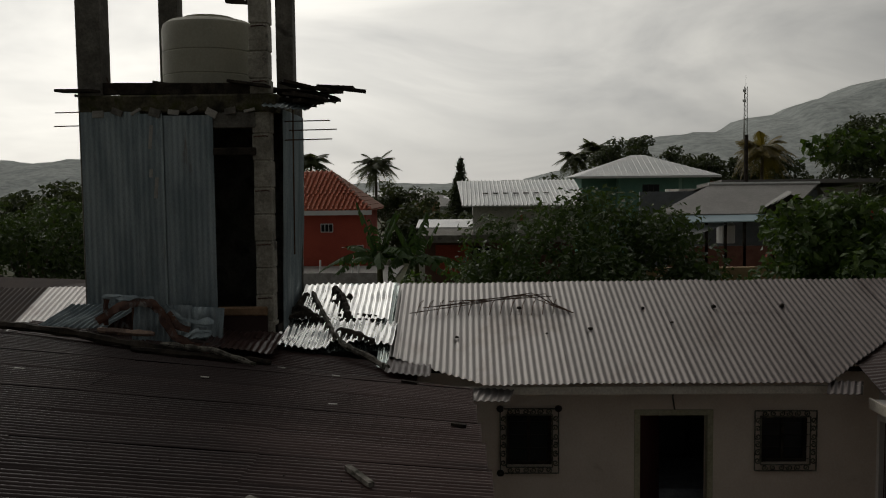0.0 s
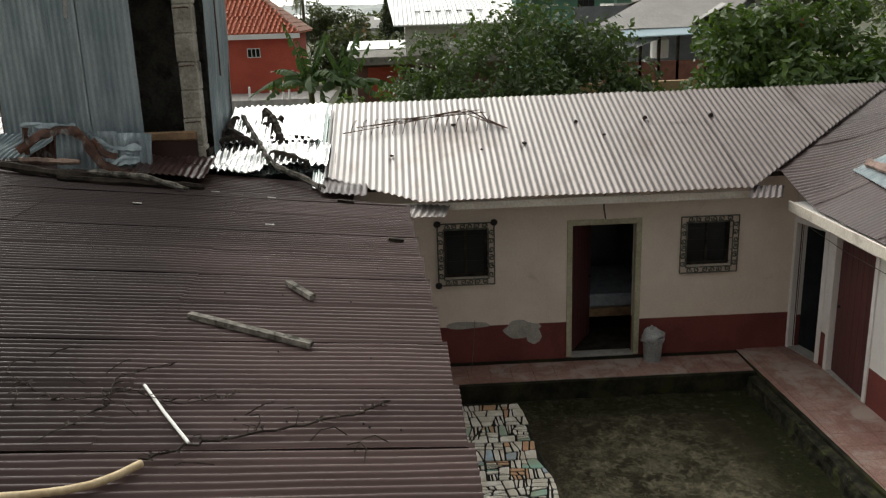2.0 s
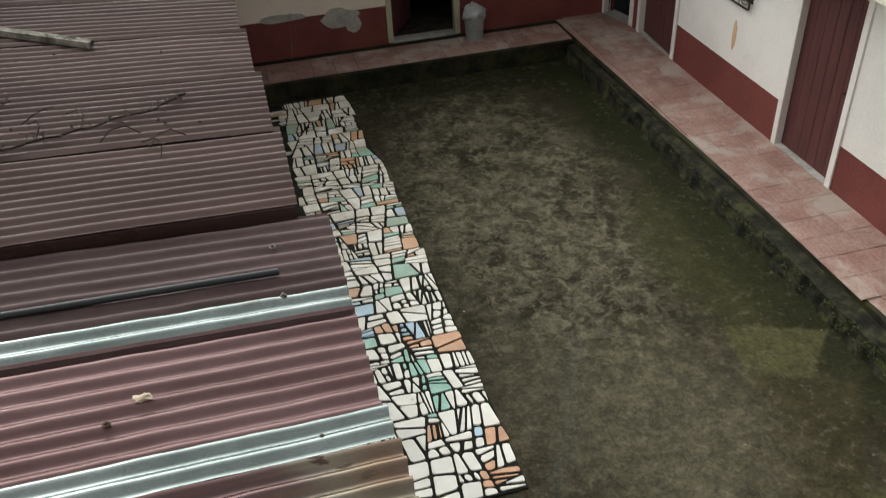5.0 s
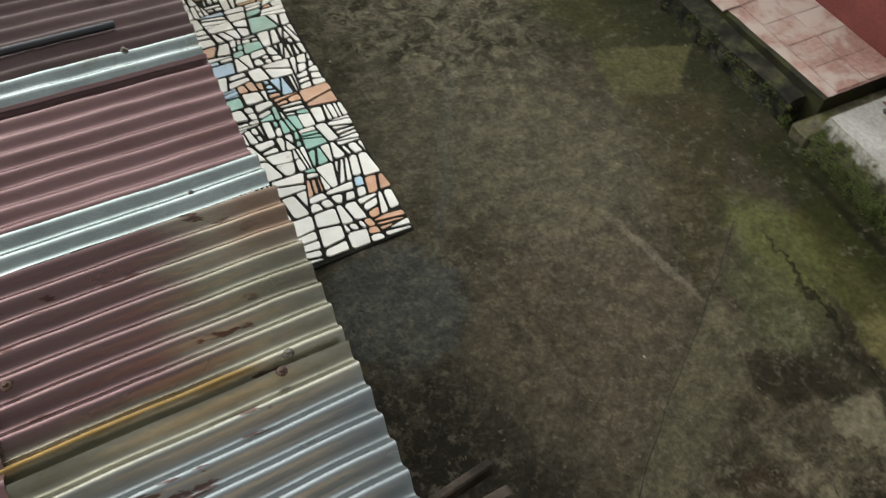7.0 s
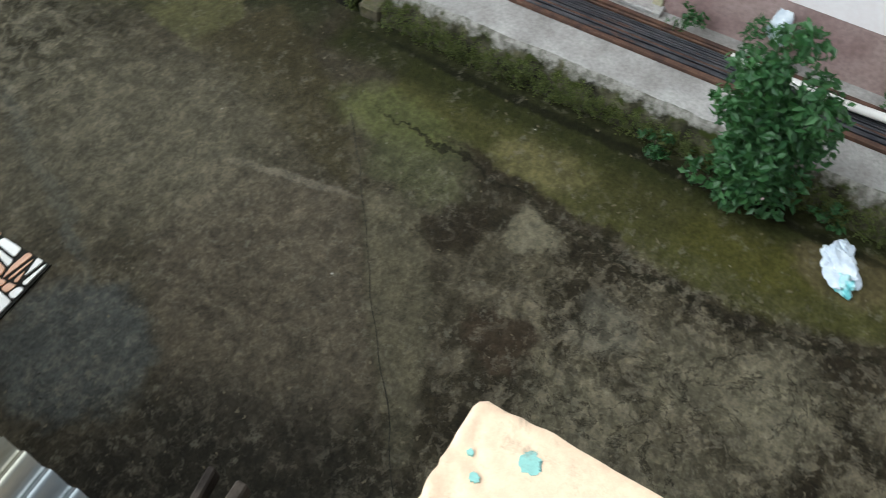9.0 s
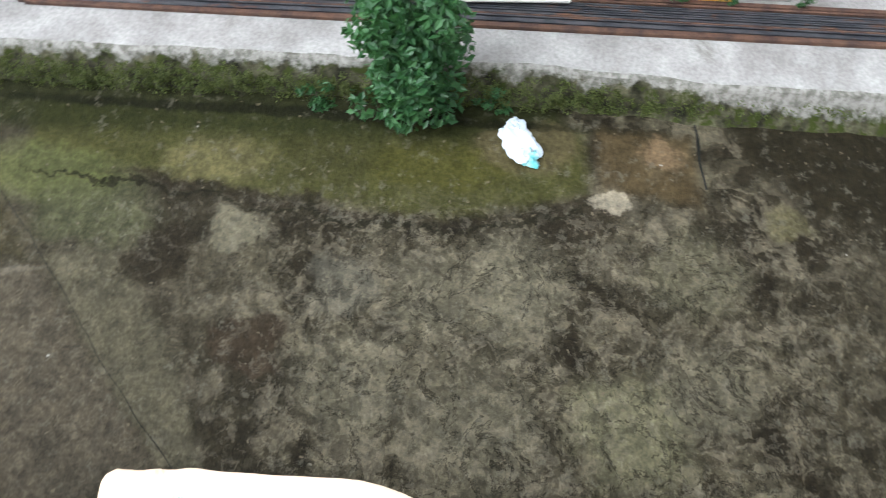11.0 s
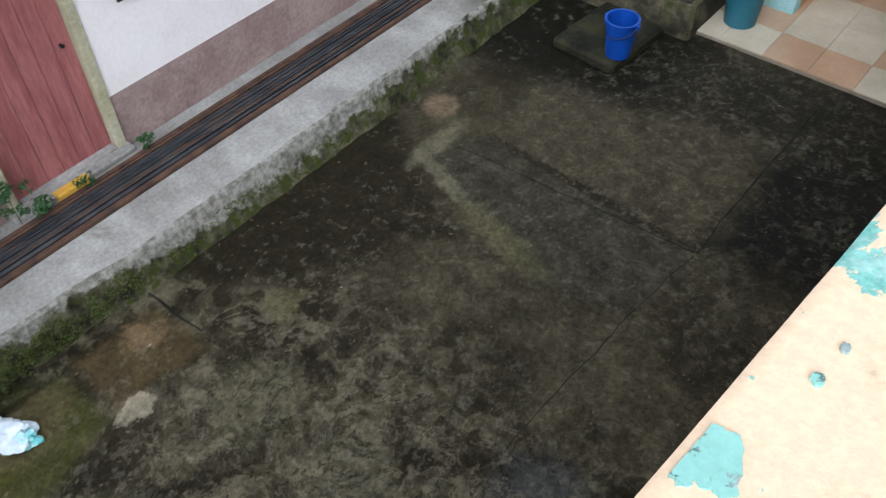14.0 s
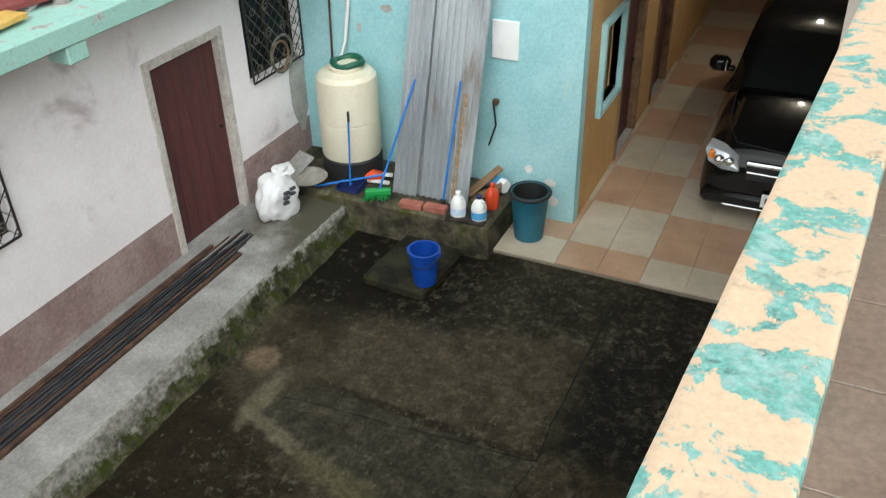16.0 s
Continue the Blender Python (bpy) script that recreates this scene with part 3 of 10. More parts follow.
def mixed_sheet_material():
    """Old zinc with what is left of its purple paint, an ochre run, rust, dark dashes in the valleys and bare grey towards the south."""
    m = surf("old_mixed_zinc_sheet", (0.175, 0.165, 0.122), (0.33, 0.32, 0.255), 2.2, (0.22, 0.36), metal=0.85, fine=0.08, bump=0.08, bscale=50, stretch=(0.6, 2, 1))
    n, l = nodes_of(m)
    b = n["Principled BSDF"]
    col = b.inputs["Base Color"].links[0].from_socket
    pos = n.new("ShaderNodeNewGeometry").outputs["Position"]
    mp = n.new("ShaderNodeMapping")
    mp.inputs["Scale"].default_value = (0.35, 1.6, 1)
    l.new(pos, mp.inputs[0])
    run = noise_node(n, l, mp.outputs[0], 4.0, 6, 0.65)
    sep = n.new("ShaderNodeSeparateXYZ")
    l.new(pos, sep.inputs[0])
    jit = math_node(n, l, "MULTIPLY", math_node(n, l, "SUBTRACT", run, 0.5), 0.9)
    wave = math_node(n, l, "SUBTRACT", sep.outputs[1], math_node(n, l, "MULTIPLY", math_node(n, l, "SUBTRACT", sep.outputs[0], 0.65), 0.115))
    x, y = math_node(n, l, "ADD", sep.outputs[0], jit), math_node(n, l, "ADD", wave, math_node(n, l, "MULTIPLY", jit, 0.12))
    bare = ramp_node(n, l, y, 1.55, 1.46)
    col = mix_node(n, l, bare, col, (0.21, 0.232, 0.238))
    paint = math_node(n, l, "MULTIPLY", ramp_node(n, l, x, 0.52, 0.10), ramp_node(n, l, y, 1.70, 1.76))
    col = mix_node(n, l, math_node(n, l, "MULTIPLY", paint, 0.95), col, (0.15, 0.092, 0.094))
    rust = math_node(n, l, "MULTIPLY", ramp_node(n, l, sep.outputs[0], 0.30, 0.62), ramp_node(n, l, y, 2.02, 2.20))
    col = mix_node(n, l, math_node(n, l, "MULTIPLY", rust, 0.5), col, (0.24, 0.10, 0.06))
    ochre = math_node(n, l, "MULTIPLY", math_node(n, l, "MULTIPLY", ramp_node(n, l, y, 1.635, 1.66), ramp_node(n, l, y, 1.715, 1.70)), ramp_node(n, l, x, 0.55, 0.30))
    col = mix_node(n, l, math_node(n, l, "MULTIPLY", ochre, 0.9), col, (0.15, 0.09, 0.020))
    dash = noise_node(n, l, mp.outputs[0], 11.0, 4, 0.6)
    dash = math_node(n, l, "MULTIPLY", ramp_node(n, l, dash, 0.62, 0.66), ramp_node(n, l, x, 0.62, 0.40))
    col = mix_node(n, l, math_node(n, l, "MULTIPLY", dash, 0.85), col, (0.060, 0.026, 0.020))
    l.new(col, b.inputs["Base Color"])
    return m


OLDMIXED = mixed_sheet_material()
TOWERZINC = surf("blue_grey_aged_zinc", (0.185, 0.232, 0.25), (0.33, 0.385, 0.40), 1.7, (0.4, 0.6), metal=0.5, bump=0.1, bscale=50, stain=(0.16, 0.13, 0.11), stain_at=(0.60, 0.78), stain_scale=1.5, stretch=(2.5, 2.5, 0.5))
RUST = surf("rusted_iron", (0.052, 0.030, 0.023), (0.125, 0.068, 0.043), 6, (0.6, 0.9), metal=0.3, bump=0.3, bscale=70)
STEEL = surf("dark_oily_steel", (0.035, 0.038, 0.045), (0.085, 0.085, 0.09), 5, (0.3, 0.55), metal=0.6, bump=0.1, bscale=60, stain=(0.14, 0.07, 0.04), stain_at=(0.55, 0.7), stain_scale=4.0, stretch=(3, 0.7, 3))
IRON = surf("black_wrought_iron", (0.014, 0.013, 0.012), (0.04, 0.035, 0.03), 8, (0.45, 0.7), metal=0.4, bump=0.2, bscale=80)
GREYIRON = surf("lichen_grey_iron", (0.050, 0.050, 0.038), (0.19, 0.185, 0.145), 14, (0.55, 0.85), metal=0.1, bump=0.2, bscale=80)
GREYWOOD = surf("weathered_grey_wood", (0.055, 0.050, 0.041), (0.21, 0.195, 0.168), 7, (0.7, 0.95), bump=0.6, bscale=30, fine=0.45, stain=(0.028, 0.028, 0.017), stain_at=(0.52, 0.62), stain_scale=9.0, spec=0.2)
DARKWOOD = surf("dark_rotten_wood", (0.014, 0.011, 0.009), (0.05, 0.041, 0.032), 5, (0.7, 0.95), bump=0.5, bscale=30, fine=0.4, spec=0.12)
BROWNWOOD = surf("brown_raw_wood", (0.14, 0.08, 0.04), (0.26, 0.16, 0.085), 4, (0.6, 0.85), bump=0.3, bscale=30)
BLOCKCONC = surf("stained_concrete_block", (0.085, 0.078, 0.064), (0.18, 0.168, 0.145), 3, (0.8, 0.95), bump=0.6, bscale=25, stain=(0.05, 0.045, 0.038), stain_at=(0.56, 0.7), stain_scale=2.0, fine=0.4)
SLABCONC = surf("dark_wet_concrete", (0.020, 0.018, 0.012), (0.125, 0.112, 0.074), 3, (0.6, 0.9), bump=0.6, bscale=22, stain=(0.055, 0.058, 0.016), stain_at=(0.50, 0.64), stain_scale=3.0, fine=0.4, spec=0.15)
TANKPLASTIC = surf("cream_plastic", (0.62, 0.57, 0.42), (0.70, 0.655, 0.51), 1.4, (0.4, 0.6), bump=0.05, bscale=30, fine=0.08)
OLDTANK = surf("grey_green_plastic", (0.34, 0.325, 0.255), (0.42, 0.405, 0.32), 1.4, (0.5, 0.7), bump=0.05, bscale=30, fine=0.1)
BLUEPL = surf("blue_plastic", (0.006, 0.045, 0.27), (0.010, 0.065, 0.36), 4, (0.35, 0.5), bump=0.05, bscale=60, fine=0.1)
STEPCONC = surf("soaked_mossy_concrete", (0.008, 0.0078, 0.005), (0.030, 0.028, 0.017), 3, (0.6, 0.9), bump=0.6, bscale=22, stain=(0.034, 0.036, 0.010), stain_at=(0.50, 0.68), stain_scale=3.0, fine=0.4, spec=0.15)
RUSTSTAIN = surf("rust_stain_brown", (0.26, 0.17, 0.09), (0.36, 0.26, 0.15), 20, (0.6, 0.9))
TEALPL = surf("dark_teal_plastic", (0.014, 0.090, 0.135), (0.024, 0.135, 0.185), 3, (0.4, 0.6), bump=0.05, bscale=60, fine=0.1)
GREENPL = plain("green_bristle_plastic", (0.02, 0.28, 0.06), 0.6)
NAVYPL = plain("navy_plastic", (0.012, 0.02, 0.09), 0.4)
ORANGEPL = plain("orange_red_plastic", (0.62, 0.07, 0.02), 0.4)
WHITEPL = surf("white_plastic", (0.74, 0.74, 0.72), (0.82, 0.82, 0.80), 6, (0.35, 0.55), bump=0.05, bscale=60, fine=0.08)
BLUELABEL = plain("pale_blue_label", (0.10, 0.36, 0.66), 0.5)
BLUESTICK = plain("blue_painted_stick", (0.02, 0.17, 0.55), 0.4)
SACK = surf("white_woven_sack", (0.66, 0.66, 0.66), (0.80, 0.80, 0.80), 9, (0.5, 0.75), bump=0.4, bscale=120, fine=0.15)
INK = plain("faded_black_print", (0.05, 0.05, 0.06), 0.7)
BAGWHITE = surf("thin_white_plastic_film", (0.48, 0.56, 0.64), (0.74, 0.80, 0.85), 9, (0.25, 0.5), bump=0.3, bscale=40, fine=0.1)
BAGTEAL = surf("teal_print_film", (0.14, 0.52, 0.54), (0.55, 0.72, 0.74), 14, (0.25, 0.5), bump=0.3, bscale=40, fine=0.1)
PVC = plain("white_pvc", (0.72, 0.71, 0.67), 0.4)
BLACKPIPE = plain("black_poly_pipe", (0.012, 0.014, 0.018), 0.35)
# Interior shade is put into these two wall colours; the second is darker.
DARKIN = surf("room_paint_with_shade", (0.15, 0.165, 0.18), (0.21, 0.225, 0.24), 2, (0.85, 0.95))
DEEPIN = surf("room_paint_with_deep_shade", (0.022, 0.025, 0.030), (0.036, 0.040, 0.046), 2, (0.85, 0.95), spec=0.1)
CLOTH = surf("pale_bed_sheet", (0.21, 0.235, 0.26), (0.30, 0.325, 0.35), 8, (0.85, 0.95), bump=0.2, bscale=40)
CLAYPIPE = surf("dirty_clay_pipe", (0.20, 0.13, 0.105), (0.30, 0.21, 0.175), 6, (0.7, 0.9), bump=0.3, bscale=40)
BRICKRED = surf("red_brick", (0.22, 0.07, 0.05), (0.31, 0.12, 0.08), 8, (0.8, 0.95), bump=0.5, bscale=60, rand=0.2)
CERAM_CREAM = surf("cream_floor_tile", (0.40, 0.345, 0.255), (0.48, 0.42, 0.325), 2, (0.22, 0.4), bump=0.03, bscale=30, stain=(0.33, 0.26, 0.175), stain_at=(0.52, 0.8), rand=0.05, fine=0.08)
CERAM_PEACH = surf("peach_floor_tile", (0.36, 0.225, 0.14), (0.43, 0.285, 0.185), 2, (0.22, 0.4), bump=0.03, bscale=30, stain=(0.32, 0.19, 0.11), stain_at=(0.6, 0.8), rand=0.06, fine=0.08)
GROUT = surf("dark_dirty_grout", (0.010, 0.010, 0.008), (0.026, 0.025, 0.020), 6, (0.7, 0.9), bump=0.4, bscale=60, spec=0.1)
MOS_CREAM = surf("cream_tile_shard", (0.82, 0.80, 0.73), (0.90, 0.89, 0.84), 7, (0.25, 0.55), bump=0.1, bscale=50, stain=(0.34, 0.30, 0.22), stain_at=(0.64, 0.80), stain_scale=6, rand=0.08, fine=0.1)
MOS_PEACH = surf("peach_tile_shard", (0.55, 0.28, 0.15), (0.66, 0.38, 0.23), 7, (0.25, 0.5), bump=0.1, bscale=50, rand=0.12, fine=0.1)
MOS_MINT = surf("mint_tile_shard", (0.24, 0.48, 0.40), (0.34, 0.60, 0.51), 7, (0.25, 0.5), bump=0.1, bscale=50, rand=0.1, fine=0.1)
MOS_BLUE = surf("pale_blue_tile_shard", (0.33, 0.50, 0.66), (0.45, 0.62, 0.76), 7, (0.25, 0.5), bump=0.1, bscale=50, rand=0.1, fine=0.1)


def soiled(m):
    """Earth and algae cling to the paving towards its far end."""
    n, l = nodes_of(m)
    b = n["Principled BSDF"]
    clean = b.inputs["Base Color"].links[0].from_socket
    pos = n.new("ShaderNodeNewGeometry").outputs["Position"]
    sep = n.new("ShaderNodeSeparateXYZ")
    l.new(pos, sep.inputs[0])
    dirt = math_node(n, l, "MULTIPLY", ramp_node(n, l, sep.outputs[1], 4.6, 8.6), ramp_node(n, l, noise_node(n, l, pos, 4.0, 7, 0.7), 0.30, 0.62))
    l.new(mix_node(n, l, math_node(n, l, "MULTIPLY", dirt, 0.55), clean, (0.36, 0.28, 0.165)), b.inputs["Base Color"])


for shard in (MOS_CREAM, MOS_PEACH, MOS_MINT, MOS_BLUE):
    soiled(shard)
PARAPET = peeling_material("peach_paint_flaking_to_aqua", (0.78, 0.575, 0.39), (0.23, 0.54, 0.47), 0.515, 6.0, 0.16)
AQUAFLAKE = peeling_material("speckled_aqua_flake", (0.27, 0.52, 0.46), (0.10, 0.22, 0.19), 0.56, 30.0)
AQUAEDGE = peeling_material("aqua_paint_flaking", (0.36, 0.60, 0.52), (0.50, 0.47, 0.42), 0.60, 5.0)
BALCTILE = surf("brown_balcony_tile", (0.17, 0.125, 0.095), (0.22, 0.165, 0.13), 2, (0.35, 0.5), bump=0.05, bscale=30, rand=0.08)
PALEGROUT = surf("grey_brown_grout", (0.19, 0.155, 0.115), (0.27, 0.225, 0.17), 6, (0.7, 0.9), bump=0.2, bscale=60)
FASCIA = surf("cream_fascia_paint", (0.50, 0.45, 0.38), (0.60, 0.545, 0.47), 2, (0.6, 0.85), bump=0.15, bscale=30, stain=(0.34, 0.30, 0.25), stain_at=(0.58, 0.75))
CARBLACK = plain("black_car_paint", (0.006, 0.006, 0.006), 0.08)
CARBLACK.node_tree.nodes["Principled BSDF"].inputs["Specular IOR Level"].default_value = 0.3
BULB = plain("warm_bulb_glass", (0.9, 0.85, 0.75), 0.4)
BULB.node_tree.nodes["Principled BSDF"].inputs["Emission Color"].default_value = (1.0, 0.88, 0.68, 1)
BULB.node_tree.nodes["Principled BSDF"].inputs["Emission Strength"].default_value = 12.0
TRIM = plain("black_rubber_trim", (0.012, 0.012, 0.012), 0.6)
CHROME = plain("chrome", (0.75, 0.75, 0.76), 0.12, 1.0)
CARGLASS = plain("dark_car_glass", (0.01, 0.012, 0.012), 0.04)
LAMPGLASS = plain("headlamp_lens", (0.55, 0.58, 0.60), 0.08, 0.55)
AMBER = plain("amber_lens", (0.75, 0.22, 0.02), 0.2)
PANE = plain("dark_window_pane", (0.008, 0.011, 0.012), 0.22)
PANE.node_tree.nodes["Principled BSDF"].inputs["Specular IOR Level"].default_value = 0.2
POSTCONC = surf("pale_stained_concrete_block", (0.22, 0.205, 0.165), (0.40, 0.375, 0.315), 3, (0.8, 0.95), bump=0.6, bscale=25, stain=(0.08, 0.075, 0.06), stain_at=(0.58, 0.72), stain_scale=2.4, fine=0.4)
LEAF_A = leaf_material("dark_green_leaves", (0.020, 0.040, 0.010), (0.055, 0.085, 0.022))
LEAF_B = leaf_material("bright_green_leaves", (0.022, 0.050, 0.010), (0.075, 0.120, 0.024))
LEAF_S = leaf_material("shrub_leaves", (0.016, 0.060, 0.018), (0.050, 0.130, 0.040))
LEAF_F = leaf_material("far_tree_leaves", (0.030, 0.042, 0.018), (0.060, 0.075, 0.032))
PALMLEAF = leaf_material("palm_fronds", (0.035, 0.050, 0.018), (0.085, 0.095, 0.035))
YPALM = leaf_material("yellowing_palm_fronds", (0.10, 0.085, 0.02), (0.19, 0.14, 0.035))
BANLEAF = leaf_material("banana_leaves", (0.022, 0.050, 0.014), (0.050, 0.085, 0.024), 0.6)
BANLEAF.node_tree.nodes["Principled BSDF"].inputs["Specular IOR Level"].default_value = 0.12
BARK = surf("grey_brown_bark", (0.07, 0.055, 0.04), (0.14, 0.115, 0.09), 6, (0.8, 0.95), bump=0.6, bscale=30)
TERRACOTTA = surf("terracotta_roof_tile", (0.36, 0.085, 0.04), (0.48, 0.14, 0.07), 3, (0.6, 0.85), bump=0.3, bscale=20, rand=0.12)
REDHOUSE = surf("brick_red_stucco", (0.36, 0.065, 0.040), (0.43, 0.085, 0.052), 0.8, (0.8, 0.95), bump=0.2, bscale=12)
GREENHOUSE = surf("sea_green_stucco", (0.10, 0.21, 0.165), (0.14, 0.27, 0.21), 0.8, (0.8, 0.95), bump=0.2, bscale=12)
GREYHOUSE = surf("pale_grey_stucco", (0.40, 0.39, 0.36), (0.50, 0.48, 0.44), 0.7, (0.8, 0.95), bump=0.2, bscale=12, stain=(0.25, 0.22, 0.18), stain_at=(0.6, 0.8))
HOUSEWHITE = plain("white_trim_paint", (0.70, 0.70, 0.68), 0.7)


def sheen_zinc():
    """Zinc sheets, pinkish brown in the east; the silvery western reflection is put into the colour."""
    m = surf("zinc_sheet_painted_sheen", (0.80, 0.79, 0.78), (1.0, 1.0, 1.0), 1.3, (0.28, 0.46), metal=0.70, bump=0.1, bscale=60, stain=(0.55, 0.48, 0.44), stain_at=(0.52, 0.74), stain_scale=0.9, stretch=(1, 0.45, 1), rand=0.05)
    n, l = nodes_of(m)
    b = n["Principled BSDF"]
    col = b.inputs["Base Color"].links[0].from_socket
    sep = n.new("ShaderNodeSeparateXYZ")
    l.new(n.new("ShaderNodeNewGeometry").outputs["Position"], sep.inputs[0])
    k = n.new("ShaderNodeMapRange")
    k.inputs["From Min"].default_value, k.inputs["From Max"].default_value = -1.2, 4.6
    l.new(sep.outputs[0], k.inputs["Value"])
    l.new(mix_node(n, l, 1.0, mix_node(n, l, k.outputs[0], (0.36, 0.345, 0.335), (0.104, 0.085, 0.081)), col, "MULTIPLY"), b.inputs["Base Color"])
    return m


SHEENZINC = sheen_zinc()
FARZINC = surf("far_zinc_roof", (0.42, 0.43, 0.43), (0.54, 0.54, 0.53), 0.5, (0.35, 0.5), metal=0.5, bump=0.1, bscale=10)
GREYROOF = surf("grey_brown_sheet_roof", (0.14, 0.13, 0.12), (0.20, 0.19, 0.175), 0.5, (0.45, 0.6), metal=0.2, bump=0.1, bscale=10)
BLUETRIM = plain("pale_blue_sheet", (0.35, 0.47, 0.52), 0.5)
OCHREWALL = surf("ochre_yard_wall", (0.30, 0.20, 0.10), (0.38, 0.27, 0.15), 1, (0.8, 0.95), bump=0.3, bscale=12)
GRASS = surf("rough_grass", (0.035, 0.045, 0.015), (0.075, 0.075, 0.03), 0.3, (0.8, 0.95), bump=0.6, bscale=6)
# Distance haze is mixed into the hills' pale grey colour.
HILL = surf("haze_pale_wooded_hill", (0.26, 0.285, 0.275), (0.37, 0.395, 0.38), 0.016, (0.95, 1.0), bump=0.0, bscale=0.08, fine=0.35)


# ---- mesh building ----
class Shape:
    """Points and faces gathered for one mesh, in world metres."""

    def __init__(self):
        self.v, self.f, self.mi = [], [], []

    def add(self, verts, faces, mi=0):
        k = len(self.v)
        self.v += [tuple(p) for p in verts]
        self.f += [tuple(i + k for i in f) for f in faces]
        self.mi += [mi] * len(faces)
        return self

    def box(self, a, b, mi=0, bev=0.0, turn=None, at=None):
        a, b = [min(p, q) for p, q in zip(a, b)], [max(p, q) for p, q in zip(a, b)]
        if not bev:
            vs = [(x, y, z) for x in (a[0], b[0]) for y in (a[1], b[1]) for z in (a[2], b[2])]
            fs = [(0, 1, 3, 2), (4, 6, 7, 5), (0, 4, 5, 1), (2, 3, 7, 6), (0, 2, 6, 4), (1, 5, 7, 3)]
        else:
            vs, ix = [], {}
            lim = (a, b)
            for sx in (0, 1):
                for sy in (0, 1):
                    for sz in (0, 1):
                        s = (sx, sy, sz)
                        for ax in range(3):
                            p = [lim[s[i]][i] if i == ax else lim[s[i]][i] + (bev if s[i] == 0 else -bev) for i in range(3)]
                            ix[(s, ax)] = len(vs)
                            vs.append(p)
            fs = []
            for ax in range(3):
                o = [i for i in range(3) if i != ax]
                for s0 in (0, 1):
                    loop = []
                    for p, q in ((0, 0), (1, 0), (1, 1), (0, 1)):
                        s = [0, 0, 0]
                        s[ax], s[o[0]], s[o[1]] = s0, p, q
                        loop.append(ix[(tuple(s), ax)])
                    fs.append(tuple(loop))
                for p in (0, 1):
                    for q in (0, 1):
                        lo, hi = [0, 0, 0], [0, 0, 0]
                        lo[o[0]] = hi[o[0]] = p
                        lo[o[1]] = hi[o[1]] = q
                        hi[ax] = 1
                        fs.append((ix[(tuple(lo), o[0])], ix[(tuple(lo), o[1])], ix[(tuple(hi), o[1])], ix[(tuple(hi), o[0])]))
            fs += [tuple(ix[((sx, sy, sz), ax)] for ax in range(3)) for sx in (0, 1) for sy in (0, 1) for sz in (0, 1)]
        if turn is not None:
            c = Vector(at) if at is not None else Vector([(p + q) / 2 for p, q in zip(a, b)])
            vs = [c + turn @ (Vector(p) - c) for p in vs]
        return self.add(vs, fs, mi)

    def rod(self, p0, p1, r0, r1=None, n=8, mi=0, caps=True):
        return self.tube([p0, p1], [r0, r0 if r1 is None else r1], n, mi, caps)

    def tube(self, pts, r, n=8, mi=0, caps=True):
        pts = [Vector(p) for p in pts]
        rs = r if isinstance(r, (list, tuple)) else [r] * len(pts)
        k, vs, fs = len(pts), [], []
        for i, p in enumerate(pts):
            d = (pts[min(i + 1, k - 1)] - pts[max(i - 1, 0)]).normalized()
            side = d.cross(Vector((0, 0, 1)) if abs(d.z) < 0.9 else Vector((1, 0, 0))).normalized()
            up = side.cross(d)
            vs += [p + rs[i] * (math.cos(a) * side + math.sin(a) * up) for a in (2 * math.pi * j / n for j in range(n))]
        for i in range(k - 1):
            fs += [(i * n + j, i * n + (j + 1) % n, (i + 1) * n + (j + 1) % n, (i + 1) * n + j) for j in range(n)]
        if caps:
            fs += [tuple(range(n))[::-1], tuple(range((k - 1) * n, k * n))]
        return self.add(vs, fs, mi)

    def lathe(self, at, prof, n=24, mi=0):
        vs, fs = [], []
        for r, z in prof:
            vs += [(at[0] + r * math.cos(2 * math.pi * j / n), at[1] + r * math.sin(2 * math.pi * j / n), at[2] + z) for j in range(n)]
        for i in range(len(prof) - 1):
            fs += [(i * n + j, i * n + (j + 1) % n, (i + 1) * n + (j + 1) % n, (i + 1) * n + j) for j in range(n)]
        if prof[0][0] > 1e-4:
            fs.append(tuple(range(n))[::-1])
        if prof[-1][0] > 1e-4:
            fs.append(tuple(range((len(prof) - 1) * n, len(prof) * n)))
        return self.add(vs, fs, mi)

    def prism(self, loop, z0, z1, mi=0, inset=0.0):
        """A convex outline in plan between two heights; inset draws the top in."""
        k = len(loop)
        cx, cy = sum(p[0] for p in loop) / k, sum(p[1] for p in loop) / k
        top = [(p[0] + (cx - p[0]) * inset, p[1] + (cy - p[1]) * inset, z1) for p in loop]
        vs = [(p[0], p[1], z0) for p in loop] + top
        fs = [tuple(range(k, 2 * k))] + [(i, (i + 1) % k, k + (i + 1) % k, k + i) for i in range(k)]
        return self.add(vs, fs, mi)

    def sheet(self, o, across, along, width, length, pitch, amp, seg=6, rows=4, thick=0.003, bend=None, phase=0.0):
        """A corrugated sheet from the corner o: waves across, straight along; bend(u, v) lifts it."""
        o, across, along = Vector(o), Vector(across).normalized(), Vector(along).normalized()
        up = across.cross(along).normalized()
        if up.z < -1e-6:
            up = -up
        nc = max(2, int(round(width / pitch * seg)))
        grid = []
        for layer in (0, 1):
            for j in range(rows + 1):
                for i in range(nc + 1):
                    u, v = width * i / nc, length * j / rows
                    h = amp * math.cos(2 * math.pi * u / pitch + phase) - layer * thick
                    if bend:
                        h += bend(u, v)
                    grid.append(o + across * u + along * v + up * h)
        w, half = nc + 1, (nc + 1) * (rows + 1)
        fs = []
